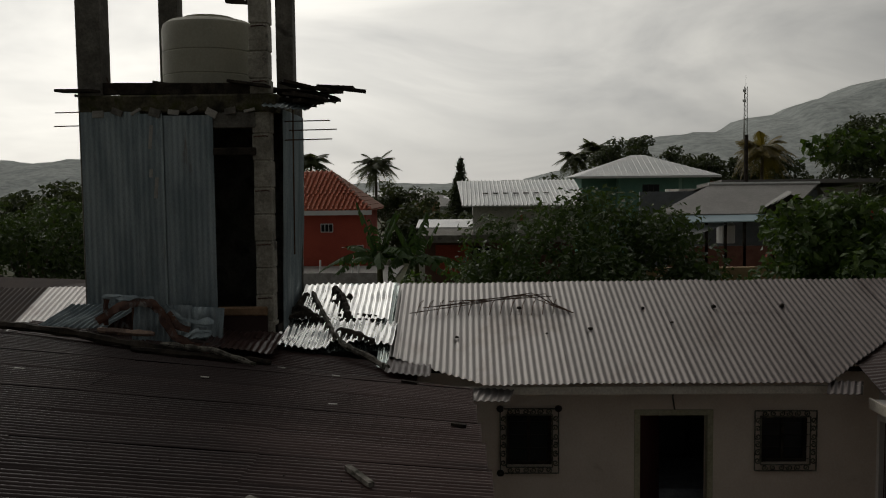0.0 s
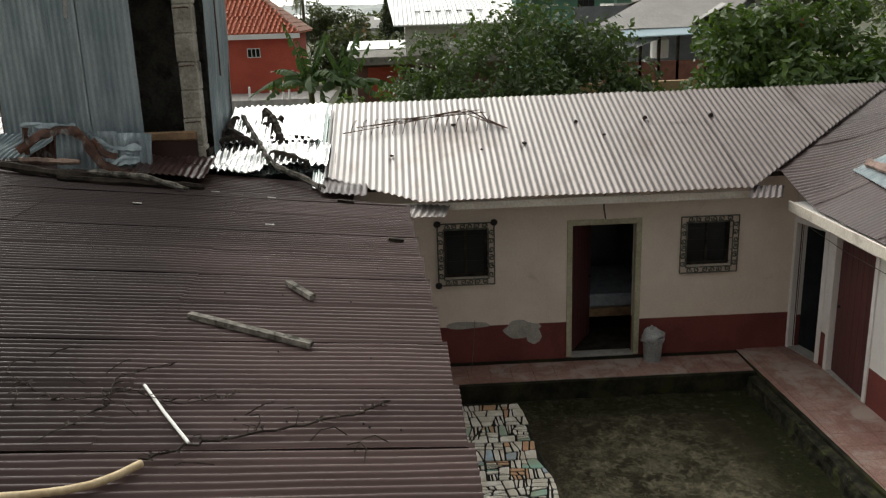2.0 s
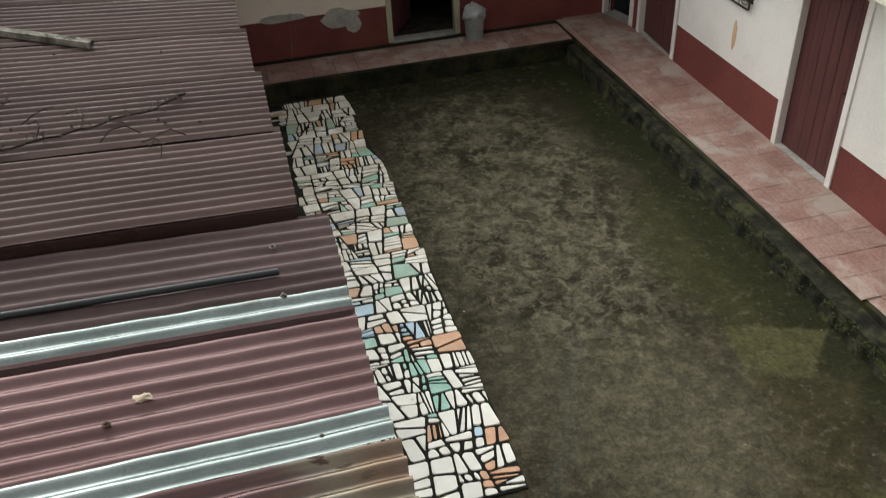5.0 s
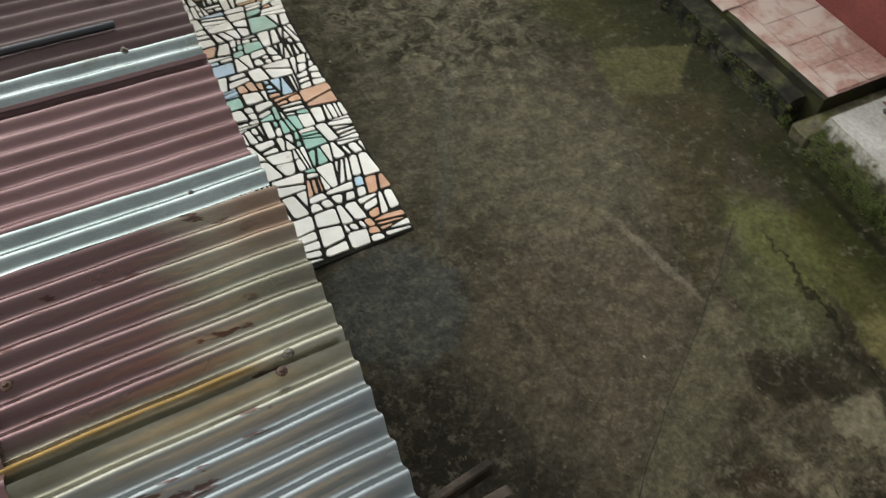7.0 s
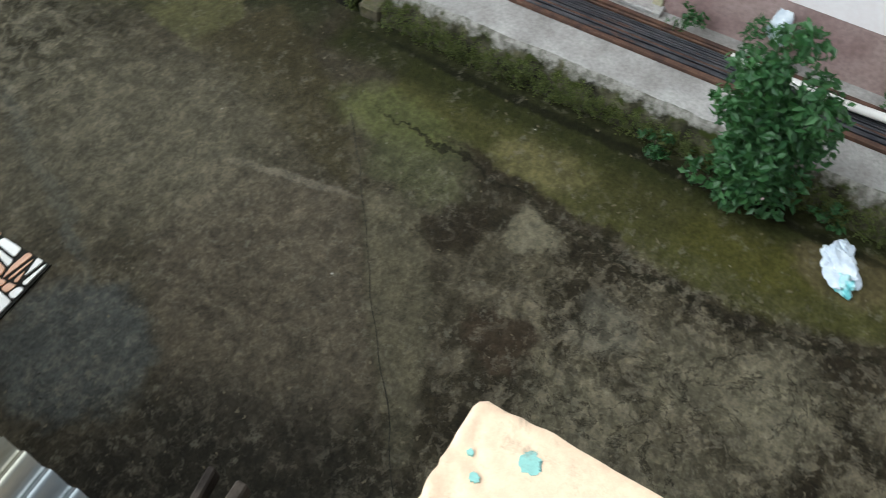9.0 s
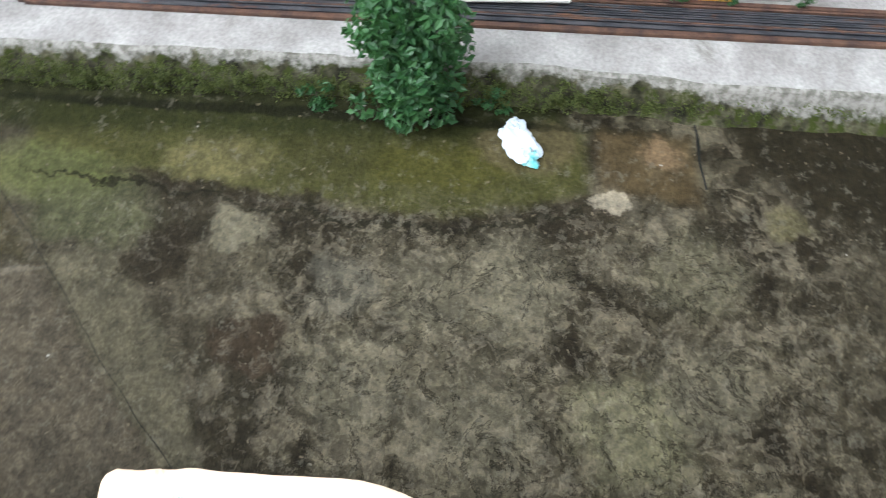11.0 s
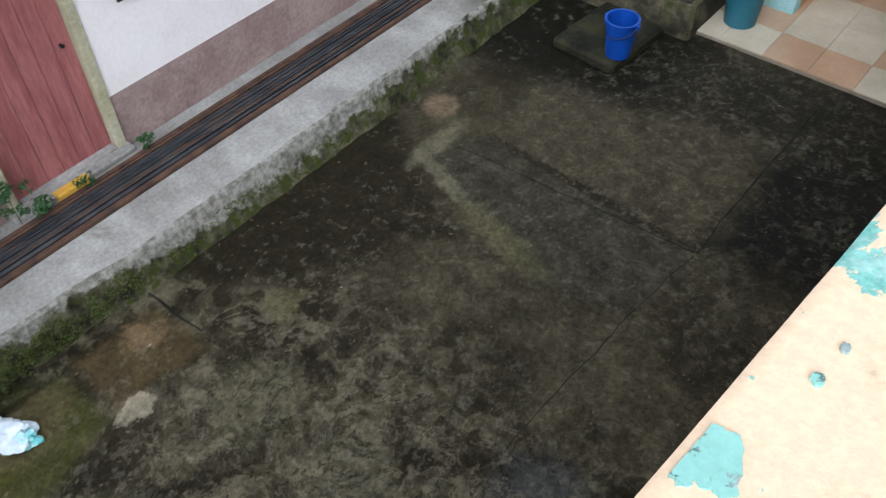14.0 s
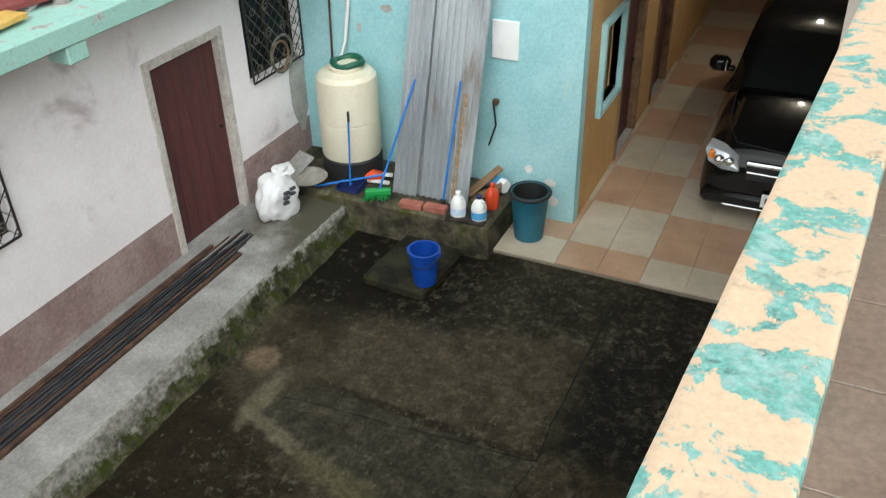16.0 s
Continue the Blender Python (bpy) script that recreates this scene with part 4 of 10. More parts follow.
        for j in range(rows):
            for i in range(nc):
                a = j * w + i
                fs.append((a, a + 1, a + w + 1, a + w))
                fs.append((half + a, half + a + w, half + a + w + 1, half + a + 1))
        for i in range(nc):
            fs.append((i, half + i, half + i + 1, i + 1))
            e = rows * w + i
            fs.append((e, e + 1, half + e + 1, half + e))
        for j in range(rows):
            a, b = j * w, j * w + nc
            fs.append((a, a + w, half + a + w, half + a))
            fs.append((b, half + b, half + b + w, b + w))
        return self.add(grid, fs)


def make(name, shape, mats, parent=None, label="", smooth=None, fix=True):
    mats = mats if isinstance(mats, (list, tuple)) else [mats]
    off, p = Vector((0, 0, 0)), parent
    while p is not None:
        off, p = off + p.location, p.parent
    me = bpy.data.meshes.new(name)
    me.from_pydata([(x - off.x, y - off.y, z - off.z) for x, y, z in shape.v], [], shape.f)
    for m in mats:
        me.materials.append(m)
    if len(mats) > 1:
        me.polygons.foreach_set("material_index", shape.mi)
    if fix:
        bm = bmesh.new()
        bm.from_mesh(me)
        bmesh.ops.recalc_face_normals(bm, faces=bm.faces)
        bm.to_mesh(me)
        bm.free()
    if smooth is not None:
        me.polygons.foreach_set("use_smooth", [True] * len(me.polygons))
        me.set_sharp_from_angle(angle=radians(smooth))
    me.update()
    ob = new(name, me)
    if parent is not None:
        ob.parent = parent
    if label:
        ob["label"] = label
    return ob


def part(name, shape, mats, parent, label="", smooth=None):
    return make(name, shape, mats, parent, label, smooth)


def structure(ob, label, category):
    return tagged(ob, label, category, kind="structure")


def thing(name, at, label, category, group="", kind=""):
    ob = new(name)
    ob.location = at
    return tagged(ob, label, category, group, kind)


def wall_shape(axis, c0, c1, u0, u1, z0, z1, holes=(), dado=None):
    """A wall between the planes c0 and c1 of an axis, with openings (u0, u1, z0, z1) cut through; faces under dado take material 1."""
    us = sorted({u0, u1, *(h[0] for h in holes), *(h[1] for h in holes)})
    zs = sorted({z0, z1, *(h[2] for h in holes), *(h[3] for h in holes), *([dado] if dado else [])})
    us, zs = [u for u in us if u0 <= u <= u1], [z for z in zs if z0 <= z <= z1]
    s = Shape()

    def pt(c, u, z):
        return (c, u, z) if axis == "x" else (u, c, z)

    def solid(i, j):
        if not (0 <= i < len(us) - 1 and 0 <= j < len(zs) - 1):
            return False
        u, z = (us[i] + us[i + 1]) / 2, (zs[j] + zs[j + 1]) / 2
        return not any(h[0] < u < h[1] and h[2] < z < h[3] for h in holes)

    for i in range(len(us) - 1):
        for j in range(len(zs) - 1):
            if not solid(i, j):
                continue
            mi = 1 if dado and zs[j + 1] <= dado + 1e-6 else 0
            a, b, c, d = us[i], us[i + 1], zs[j], zs[j + 1]
            s.add([pt(c0, a, c), pt(c0, b, c), pt(c0, b, d), pt(c0, a, d)], [(0, 1, 2, 3)], mi)
            s.add([pt(c1, a, c), pt(c1, b, c), pt(c1, b, d), pt(c1, a, d)], [(3, 2, 1, 0)], mi)
            for di, dj, e in ((-1, 0, (a, c, a, d)), (1, 0, (b, c, b, d)), (0, -1, (a, c, b, c)), (0, 1, (a, d, b, d))):
                if not solid(i + di, j + dj):
                    s.add([pt(c0, e[0], e[1]), pt(c1, e[0], e[1]), pt(c1, e[2], e[3]), pt(c0, e[2], e[3])], [(0, 1, 2, 3)], mi)
    return s


def weld(ob, dist=0.0005):
    bm = bmesh.new()
    bm.from_mesh(ob.data)
    bmesh.ops.remove_doubles(bm, verts=bm.verts, dist=dist)
    bmesh.ops.recalc_face_normals(bm, faces=bm.faces)
    bm.to_mesh(ob.data)
    bm.free()
    return ob


def crumple(name, at, size, m, label, cat, seed, flat=0.6, spikes=0.35, detail=3):
    """A crumpled soft lump: a dense ball pushed about by noise."""
    bm = bmesh.new()
    bmesh.ops.create_icosphere(bm, subdivisions=detail, radius=1.0)
    s = Shape()
    for v in bm.verts:
        p = v.co
        k = 1 + spikes * noise.noise(p * 1.3 + Vector((seed, 0, 0))) + 0.5 * spikes * noise.noise(p * 3.1 + Vector((0, seed, 0))) + 0.25 * spikes * abs(noise.noise(p * 7 + Vector((0, 0, seed))))
        q = Vector((p.x * size[0] * k, p.y * size[1] * k, p.z * size[2] * k))
        q.z = max(q.z, -size[2] * flat)
        v.co = q
    vs = [(at[0] + v.co.x, at[1] + v.co.y, at[2] + v.co.z + size[2] * flat) for v in bm.verts]
    s.add(vs, [tuple(v.index for v in f.verts) for f in bm.faces])
    bm.free()
    return s


# ---- ground, courtyard, walkways ----
g = Shape()
g.add([(-2600, -60, -0.12), (2600, -60, -0.12), (2600, 2600, -0.12), (-2600, 2600, -0.12)], [(0, 1, 2, 3)])
structure(make("ground", g, GRASS, fix=False), "rough grass and soil round the houses", "ground")

# courtyard floor: a gently uneven sheet, with a kerb-side skirt
nx, ny, s = 60, 190, Shape()
vs = []
for j in range(ny + 1):
    for i in range(nx + 1):
        x, y = -0.6 + 5.62 * i / nx, -7.36 + 18.62 * j / ny
        z = 0.014 * noise.noise((x * 0.9, y * 0.9, 3)) + 0.006 * noise.noise((x * 3.1, y * 3.1, 9))
        vs.append((x, y, z - 0.004))
s.add(vs, [(j * (nx + 1) + i, j * (nx + 1) + i + 1, (j + 1) * (nx + 1) + i + 1, (j + 1) * (nx + 1) + i) for j in range(ny) for i in range(nx)])
court = structure(make("floor", s, MOSS, smooth=60, fix=False), "dark wet mossy concrete courtyard floor", "floor")
def joint(pts, w, lift=0.001):
    """A shallow dirt-filled joint in the floor, as a thin winding strip."""
    s, rows = Shape(), []
    for i in range(len(pts) - 1):
        (ax, ay), (bx, by) = pts[i], pts[i + 1]
        L = math.hypot(bx - ax, by - ay)
        k = max(2, int(L / 0.08))
        nx, ny = -(by - ay) / L, (bx - ax) / L
        for j in range(k + (i == len(pts) - 2)):
            t = j / k
            x, y = ax + (bx - ax) * t, ay + (by - ay) * t
            o = 0.025 * noise.noise((x * 3, y * 3, 1)) + 0.008 * noise.noise((x * 15, y * 15, 2))
            h = w * (0.6 + 0.9 * abs(noise.noise((x * 6, y * 6, 8))))
            z = 0.014 * noise.noise((x * 0.9, y * 0.9, 3)) + 0.006 * noise.noise((x * 3.1, y * 3.1, 9))
            rows.append(((x + nx * (o - h), y + ny * (o - h), z + lift), (x + nx * (o + h), y + ny * (o + h), z + lift)))
    n = len(rows)
    s.add([p for r in rows for p in r], [(2 * i, 2 * i + 1, 2 * i + 3, 2 * i + 2) for i in range(n - 1)])
    return s


for pts, w in (([(2.08, -2.5), (2.06, -3.21), (2.02, -4.1), (1.95, -4.7)], 0.005), ([(1.94, -4.74), (1.95, -5.66), (1.92, -7.04)], 0.010), ([(4.13, -4.58), (3.07, -4.66), (1.96, -4.73)], 0.008), ([(4.06, 3.09), (3.47, 2.6), (2.66, 1.96), (2.06, 1.44), (1.72, 1.2)], 0.0032), ([(5.02, -1.88), (4.3, -1.91)], 0.012)):
    part("floor_joint", joint(pts, w), GROUT, court, "dirt-filled joint in the concrete")


def ragged_block(x0, x1, y0, y1, z0, z1, step=0.16, wob=0.018, skew=0.0, batter=0.05):
    """A long kerb block along y whose courtyard face leans out, worn and lumpy; top is material 0, face is material 1."""
    s, rows = Shape(), 7
    n = max(2, int((y1 - y0) / step))
    vs = []
    for i in range(n + 1):
        y = y0 + (y1 - y0) * i / n
        edge = (x0(y) if callable(x0) else x0) + skew * (7.5 - y) + wob * noise.noise((y * 2.3, 3, 0)) + 0.4 * wob * noise.noise((y * 9, 3, 4))
        for j in range(rows):
            t = j / (rows - 1)
            lump = wob * (noise.noise((y * 7, t * 2.2, 1)) + 0.35 * noise.noise((y * 19, t * 5, 6))) * (1 - 0.6 * t)
            vs.append((edge - batter * (1 - t) ** 1.3 + lump, y, z0 + (z1 - 0.02 - z0) * t + (0.012 * noise.noise((y * 11, t * 3, 8)) if 0 < j else 0)))
        vs.append((edge + 0.035 + 0.3 * wob * noise.noise((y * 13, 1, 1)), y, z1 - 0.003 + 0.006 * noise.noise((y * 5, 2, 2))))
        vs.append((x1, y, z1))
    w = rows + 2
    s.v = vs
    for i in range(n):
        for j in range(w - 1):
            s.f.append((i * w + j, (i + 1) * w + j, (i + 1) * w + j + 1, i * w + j + 1))
            s.mi.append(0 if j >= rows else 1)
    for k in (0, n):
        ring = list(range(k * w, k * w + w))
        s.v.append((x1, vs[k * w][1], z0))
        s.f.append(tuple(ring + [len(s.v) - 1]))
        s.mi.append(1)
    return s


WZ = 0.29
def kerb_line(y):
    """The kerb steps in gently towards the south."""
    t = min(1.0, max(0.0, (y + 2.4) / 1.9))
    return 5.012 + 0.105 * t * t * (3 - 2 * t)


structure(weld(make("walkway_east", ragged_block(kerb_line, 6.03, -7.17, 3.46, -0.05, WZ, 0.045, 0.024, batter=0.15), [WALKTOP, KERBFACE], smooth=50)), "rough grey concrete walkway with a mossy kerb", "walkway")
north_walk = structure(weld(make("walkway_north_east", ragged_block(5.17, 6.03, 3.66, 12.10, -0.05, WZ - 0.012, skew=0.025), [REDWALK, STEPCONC])), "raised walkway bed under worn red tiles", "walkway")
structure(weld(make("kerb_north_east", ragged_block(5.01, 5.22, 3.80, 11.28, -0.05, 0.215, 0.09, 0.045, skew=0.012), [KERBBLACK, KERBBLACK])), "dark mossy kerb beside the red walkway", "kerb")
bed = Shape().box((4.99, 3.46, -0.05), (6.03, 3.66, 0.13), 0, 0.02)
structure(make("walkway_gap", bed, SLABCONC), "mossy drain gap between two walkways", "walkway")
nb = Shape().box((-0.6, 11.27, -0.05), (5.06, 12.10, WZ - 0.012), 0, 0.02)
far_walk = structure(make("walkway_north", nb, [STEPCONC]), "raised walkway bed under worn red tiles", "walkway")
# tiles of the red walkways are laid at the end of the file

# low washing block and step in the south corner
wb = Shape()
wb.box((3.34, -8.14, -0.05), (6.03, -7.17, 0.40), 0, 0.03)
structure(make("washing_block", wb, SLABCONC), "low mossy concrete block along the turquoise wall", "block")
st = Shape()
st.box((3.60, -7.15, -0.02), (4.31, -6.27, 0.11), 0, 0.03, Matrix.Rotation(radians(-4), 3, "Z"))
tagged(make("step_slab", st, STEPCONC), "low mossy concrete step slab on the courtyard floor", "step")

# ---- walls ----
N_HOLES = [(0.67, 1.319, 1.605, 2.36), (2.55, 3.50, 0.0, 2.34), (4.229, 4.913, 1.638, 2.321)]
wall_n = structure(weld(make("wall_north", wall_shape("y", 12.10, 12.28, -9.0, 5.96, 0.0, 3.02, N_HOLES, 0.85), [CREAM, REDDADO])), "cream plaster wall with a dark red dado", "wall")


def blotch(name, axis, c, u, z, ru, rz, m, parent, seed, label="", proud=0.004):
    """A thin irregular flake of plaster lying on a wall."""
    s, n = Shape(), 22
    ring = []
    for i in range(n):
        a = 2 * math.pi * i / n
        k = 1 + 0.35 * noise.noise((math.cos(a) * 1.4, math.sin(a) * 1.4, seed))
        ring.append((u + ru * k * math.cos(a), z + rz * k * math.sin(a)))
    pts = []
    for d in (0.0, proud):
        pts += [((c - d, p, q) if axis == "x" else (p, c - d, q)) for p, q in ring]
    s.add(pts, [tuple(range(n, 2 * n))] + [(i, (i + 1) % n, n + (i + 1) % n, n + i) for i in range(n)])
    return part(name, s, m, parent, label)


blotch("bare_plaster_patch", "y", 12.10, 1.80, 0.76, 0.27, 0.14, PLASTER, wall_n, 2.0, "grey patch of bare plaster")
blotch("bare_plaster_patch", "y", 12.10, 1.98, 0.66, 0.12, 0.13, PLASTER, wall_n, 5.0, "grey patch of bare plaster", 0.007)
blotch("bare_plaster_patch", "y", 12.10, 0.98, 0.87, 0.36, 0.055, PLASTER, wall_n, 8.0, "grey patch of bare plaster")
E_HOLES = [(10.16, 11.16, 0.0, 2.27), (8.47, 9.31, 1.56, 2.40), (6.66, 7.60, 0.0, 2.27)]
wall_e = structure(weld(make("wall_east_white", wall_shape("x", 6.03, 6.22, 3.56, 11.42, 0.0, 2.80, E_HOLES, 0.80), [WHITE, REDDADO])), "white plaster wall with a dark red dado", "wall")
# the last stretch of the wall turns in towards the corner
ws = wall_shape("x", 0.0, 0.19, 0.0, 0.70, 0.0, 2.80, [(0.05, 0.655, 0.0, 2.26)], 0.80)
TURN = Matrix.Rotation(math.asin(0.16 / 0.70), 3, "Z")
ws.v = [tuple(Vector((6.03, 11.422, 0)) + TURN @ Vector(p)) for p in ws.v]
structure(weld(make("wall_east_corner", ws, [WHITE, REDDADO])), "short angled white wall round a narrow corner door", "wall")
blotch("repair_streak", "x", 6.03, 8.74, 1.17, 0.045, 0.17, surf("pale_orange_filler", (0.55, 0.36, 0.20), (0.62, 0.44, 0.27), 5), wall_e, 3.0, "pale orange streak of filler")
S_HOLES = [(1.50, 2.38, 0.0, 2.25), (-2.57, -1.68, 0.0, 2.25), (-4.00, -2.95, 1.50, 2.42), (-6.72, -5.73, 0.0, 2.22), (-8.10, -7.14, 1.56, 2.45)]
wall_es = structure(weld(make("wall_east_pink", wall_shape("x", 6.03, 6.22, -8.34, 3.56, 0.0, 2.98, S_HOLES, 0.79), [PINKWHITE, MAUVEDADO])), "pinkish white plaster wall with a faded mauve dado", "wall")
blotch("bare_plaster_patch", "x", 6.03, -8.0, 1.18, 0.17, 0.46, PLASTER, wall_es, 12.0, "grey patch of bare plaster")
wall_s = structure(weld(make("wall_south", wall_shape("y", -8.14, -8.32, 2.72, 6.03, 0.0, 3.0), [TEALWALL])), "turquoise painted wall behind the washing block", "wall")
for k, (u, z, a, b) in enumerate(((5.15, 2.35, 0.05, 0.07), (4.9, 2.2, 0.07, 0.04), (5.25, 1.95, 0.03, 0.05), (3.0, 0.5, 0.07, 0.04), (3.25, 0.62, 0.04, 0.05), (2.95, 0.28, 0.05, 0.06))):
    blotch("paint_chip", "y", -8.143, u, z, a, b, PLASTER if k < 3 else WHITE, wall_s, 20.0 + k, "chip in the paint", -0.004)
O_HOLES = [(-9.55, -8.80, 1.12, 2.05), (-10.75, -9.85, 0.05, 2.10), (-12.6, -11.7, 0.05, 2.10)]
structure(weld(make("wall_ochre", wall_shape("x", 2.72, 2.92, -20.0, -8.32, 0.0, 3.0, O_HOLES), [OCHRE])), "ochre painted wall along the car passage", "wall")
structure(make("wall_west", Shape().box((-0.75, 0.36, -0.05), (-0.58, 12.10, 2.72)), CREAM), "plain cream wall under the brown roof", "wall")
structure(make("wall_balcony", Shape().box((0.22, -7.40, -0.05), (0.38, 0.34, 2.92)), OCHRE), "plain ochre wall under the balcony", "wall")
structure(make("wall_car_port_end", Shape().box((-4.2, -20.2, 0.0), (2.92, -20.0, 3.0)), OCHRE), "plain ochre wall closing the car passage", "wall")
structure(make("wall_car_port_west", Shape().box((-4.4, -20.2, 0.0), (-4.2, -7.4, 3.0)), OCHRE), "plain ochre wall closing the car passage", "wall")
structure(make("wall_house_west", Shape().box((-4.4, -20.2, 3.12), (-4.2, 0.34, 6.2)), OCHRE), "plain ochre upper house wall behind the balcony", "wall")
structure(make("wall_house_north", Shape().box((-4.2, 0.20, -0.05), (0.38, 0.34, 2.92)), OCHRE), "plain ochre wall below the balcony", "wall")
structure(make("ceiling", Shape().box((-4.2, -20.0, 2.94), (2.92, -8.34, 3.02)), BLOCKCONC), "bare concrete ceiling over the car passage", "ceiling")

# balcony slab with its parapet
balcony = structure(make("balcony_floor", Shape().box((-4.2, -20.0, 2.94 + 0.085), (0.42, 0.34, 3.10)), PALEGROUT), "brown tiled balcony floor", "floor")
structure(make("balcony_slab", Shape().box((-4.2, -8.33, 2.93), (0.50, 0.33, 3.02)), CREAM), "concrete slab carrying the balcony", "slab")


PTOP = 4.02


def parapet_edge(y):
    """The outer edge of the parapet: it leans in towards the south, and flares out at its broken northern end."""
    t = min(1.0, max(0.0, (y + 0.42) / 0.50))
    t = t * t * (3 - 2 * t)
    return (0.7636 + 0.0752 * y) * (1 - t) + 1.003 * t


ps, n, across = Shape(), 150, 22
for i in range(n + 1):
    y = 0.352 - 8.7 * (i / n) ** 1.8
    rough = max(0.25, 1 - (0.352 - y) / 1.2)
    xo = parapet_edge(y) + rough * (0.006 * noise.noise((y * 6, 1, 1)) + 0.004 * noise.noise((y * 22, 1, 5)))
    xi = xo - 0.215 + 0.005 * rough * noise.noise((y * 5, 7, 1))
    broken = max(0.0, 1 - (0.352 - y) / 0.10)
    row = [(xo, 3.02), (xo, PTOP - 0.10), (xo, PTOP - 0.008)]
    row += [(xo + (xi - xo) * k / across, PTOP) for k in range(across + 1)] + [(xi - 0.004, PTOP - 0.02), (xi - 0.004, 3.02)]
    for j, (x, z) in enumerate(row):
        u = (x - xi) / (xo - xi)
        top = z > PTOP - 0.05
        chip = max(0.0, noise.noise((x * 45, y * 45, 2)) + 0.25 + 0.5 * noise.noise((x * 14, y * 14, 6))) if top else 0.0
        dy = broken * (0.003 * noise.noise((x * 75, z * 20, 3)) - 0.0015 * abs(noise.noise((x * 30, 4, 9))) - (0.012 * max(0.0, (u - 0.92) / 0.08) ** 2))
        dz = 0.004 * noise.noise((x * 9, y * 7, 3)) - (0.010 * broken * chip + 0.0035 * max(0.0, noise.noise((x * 70, y * 70, 8)) - 0.1) if top else 0)
        if 3 <= j <= 3 + across and j in (3, 3 + across):
            dz -= 0.004
        ps.v.append((x + (0.006 * broken * noise.noise((y * 40, z * 30, 2)) if u > 0.97 or u < 0.03 else 0), y + dy, z + dz))
w_ = across + 6
base = 0
pv_ = ps.v
ps.v = []
ps.add(pv_, [(i * w_ + j, i * w_ + j + 1, (i + 1) * w_ + j + 1, (i + 1) * w_ + j) for i in range(n) for j in range(w_ - 1)] + [tuple(range(w_)), tuple(range(n * w_, n * w_ + w_))])
parapet = structure(make("parapet", ps, PARAPET, smooth=40), "peach parapet with flaking aqua paint along the balcony", "parapet")
for k, (x, y, r) in enumerate(((0.956, 0.255, 0.014), (0.905, 0.305, 0.006), (0.93, 0.325, 0.004), (0.90, 0.20, 0.007), (0.672, -0.735, 0.034), (0.690, -0.70, 0.016), (0.648, -0.715, 0.015), (0.627, -0.899, 0.008), (0.619, -0.961, 0.006))):
    ring = [(x + r * (1 + 0.5 * noise.noise((math.cos(a) * 2, math.sin(a) * 2, k)) + 0.3 * noise.noise((math.cos(a) * 5, math.sin(a) * 5, k))) * math.cos(a), y + 1.15 * r * (1 + 0.5 * noise.noise((math.cos(a) * 2, math.sin(a) * 2, k + 9))) * math.sin(a)) for a in (2 * math.pi * i / 26 for i in range(26))]
    ring = [(min(a, parapet_edge(b) - 0.012), b) for a, b in ring]
    part("paint_flake", Shape().prism(ring, PTOP - 0.015, PTOP + 0.0008 + 0.0005 * k, 0, 0.02), AQUAFLAKE, parapet, "flake of aqua paint")
# rooms behind the open doors and windows
for nm, a, b in (("room_north", (-0.6, 12.28, 0.0), (6.03, 15.4, 2.95)),):
    s = Shape()
    s.add([(a[0], a[1], 0.27), (b[0], a[1], 0.27), (b[0], b[1], 0.27), (a[0], b[1], 0.27)], [(0, 1, 2, 3)])
    # The room's shade is put into the floor as a dark wood colour.
    structure(make("floor_north_room", s, DARKWOOD, fix=False), "floor of the dim north room, darkened for its shade", "floor")
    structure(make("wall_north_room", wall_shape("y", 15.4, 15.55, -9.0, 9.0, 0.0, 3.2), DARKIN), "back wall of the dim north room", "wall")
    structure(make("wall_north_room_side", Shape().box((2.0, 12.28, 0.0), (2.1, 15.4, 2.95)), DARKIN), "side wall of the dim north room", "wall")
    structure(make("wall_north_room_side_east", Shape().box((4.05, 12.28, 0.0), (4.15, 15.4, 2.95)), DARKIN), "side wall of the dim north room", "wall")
s = Shape()
s.add([(6.22, -8.3, 0.25), (9.2, -8.3, 0.25), (9.2, 12.3, 0.25), (6.22, 12.3, 0.25)], [(0, 1, 2, 3)])
# This floor too is coloured dark to stand for indoor shade.
structure(make("floor_east_rooms", s, DARKWOOD, fix=False), "floor of the dim east rooms, darkened for their shade", "floor")
# Ceiling, north wall and partition are added to shut light out of these rooms.
structure(make("ceiling_east_rooms", Shape().box((6.22, -8.3, 2.80), (9.2, 12.28, 2.84)), DARKIN), "added dark ceiling keeping light out of the east rooms", "ceiling")
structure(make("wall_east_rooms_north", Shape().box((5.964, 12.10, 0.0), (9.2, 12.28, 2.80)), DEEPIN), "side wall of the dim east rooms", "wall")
structure(make("wall_east_rooms_between", Shape().box((6.24, 11.30, 0.0), (9.2, 11.38, 2.80)), DEEPIN), "added partition keeping two east rooms dark", "wall")
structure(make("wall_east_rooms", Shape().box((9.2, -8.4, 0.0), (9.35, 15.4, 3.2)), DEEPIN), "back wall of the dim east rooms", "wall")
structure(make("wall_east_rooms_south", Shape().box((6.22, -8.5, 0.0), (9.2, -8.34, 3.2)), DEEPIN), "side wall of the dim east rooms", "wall")


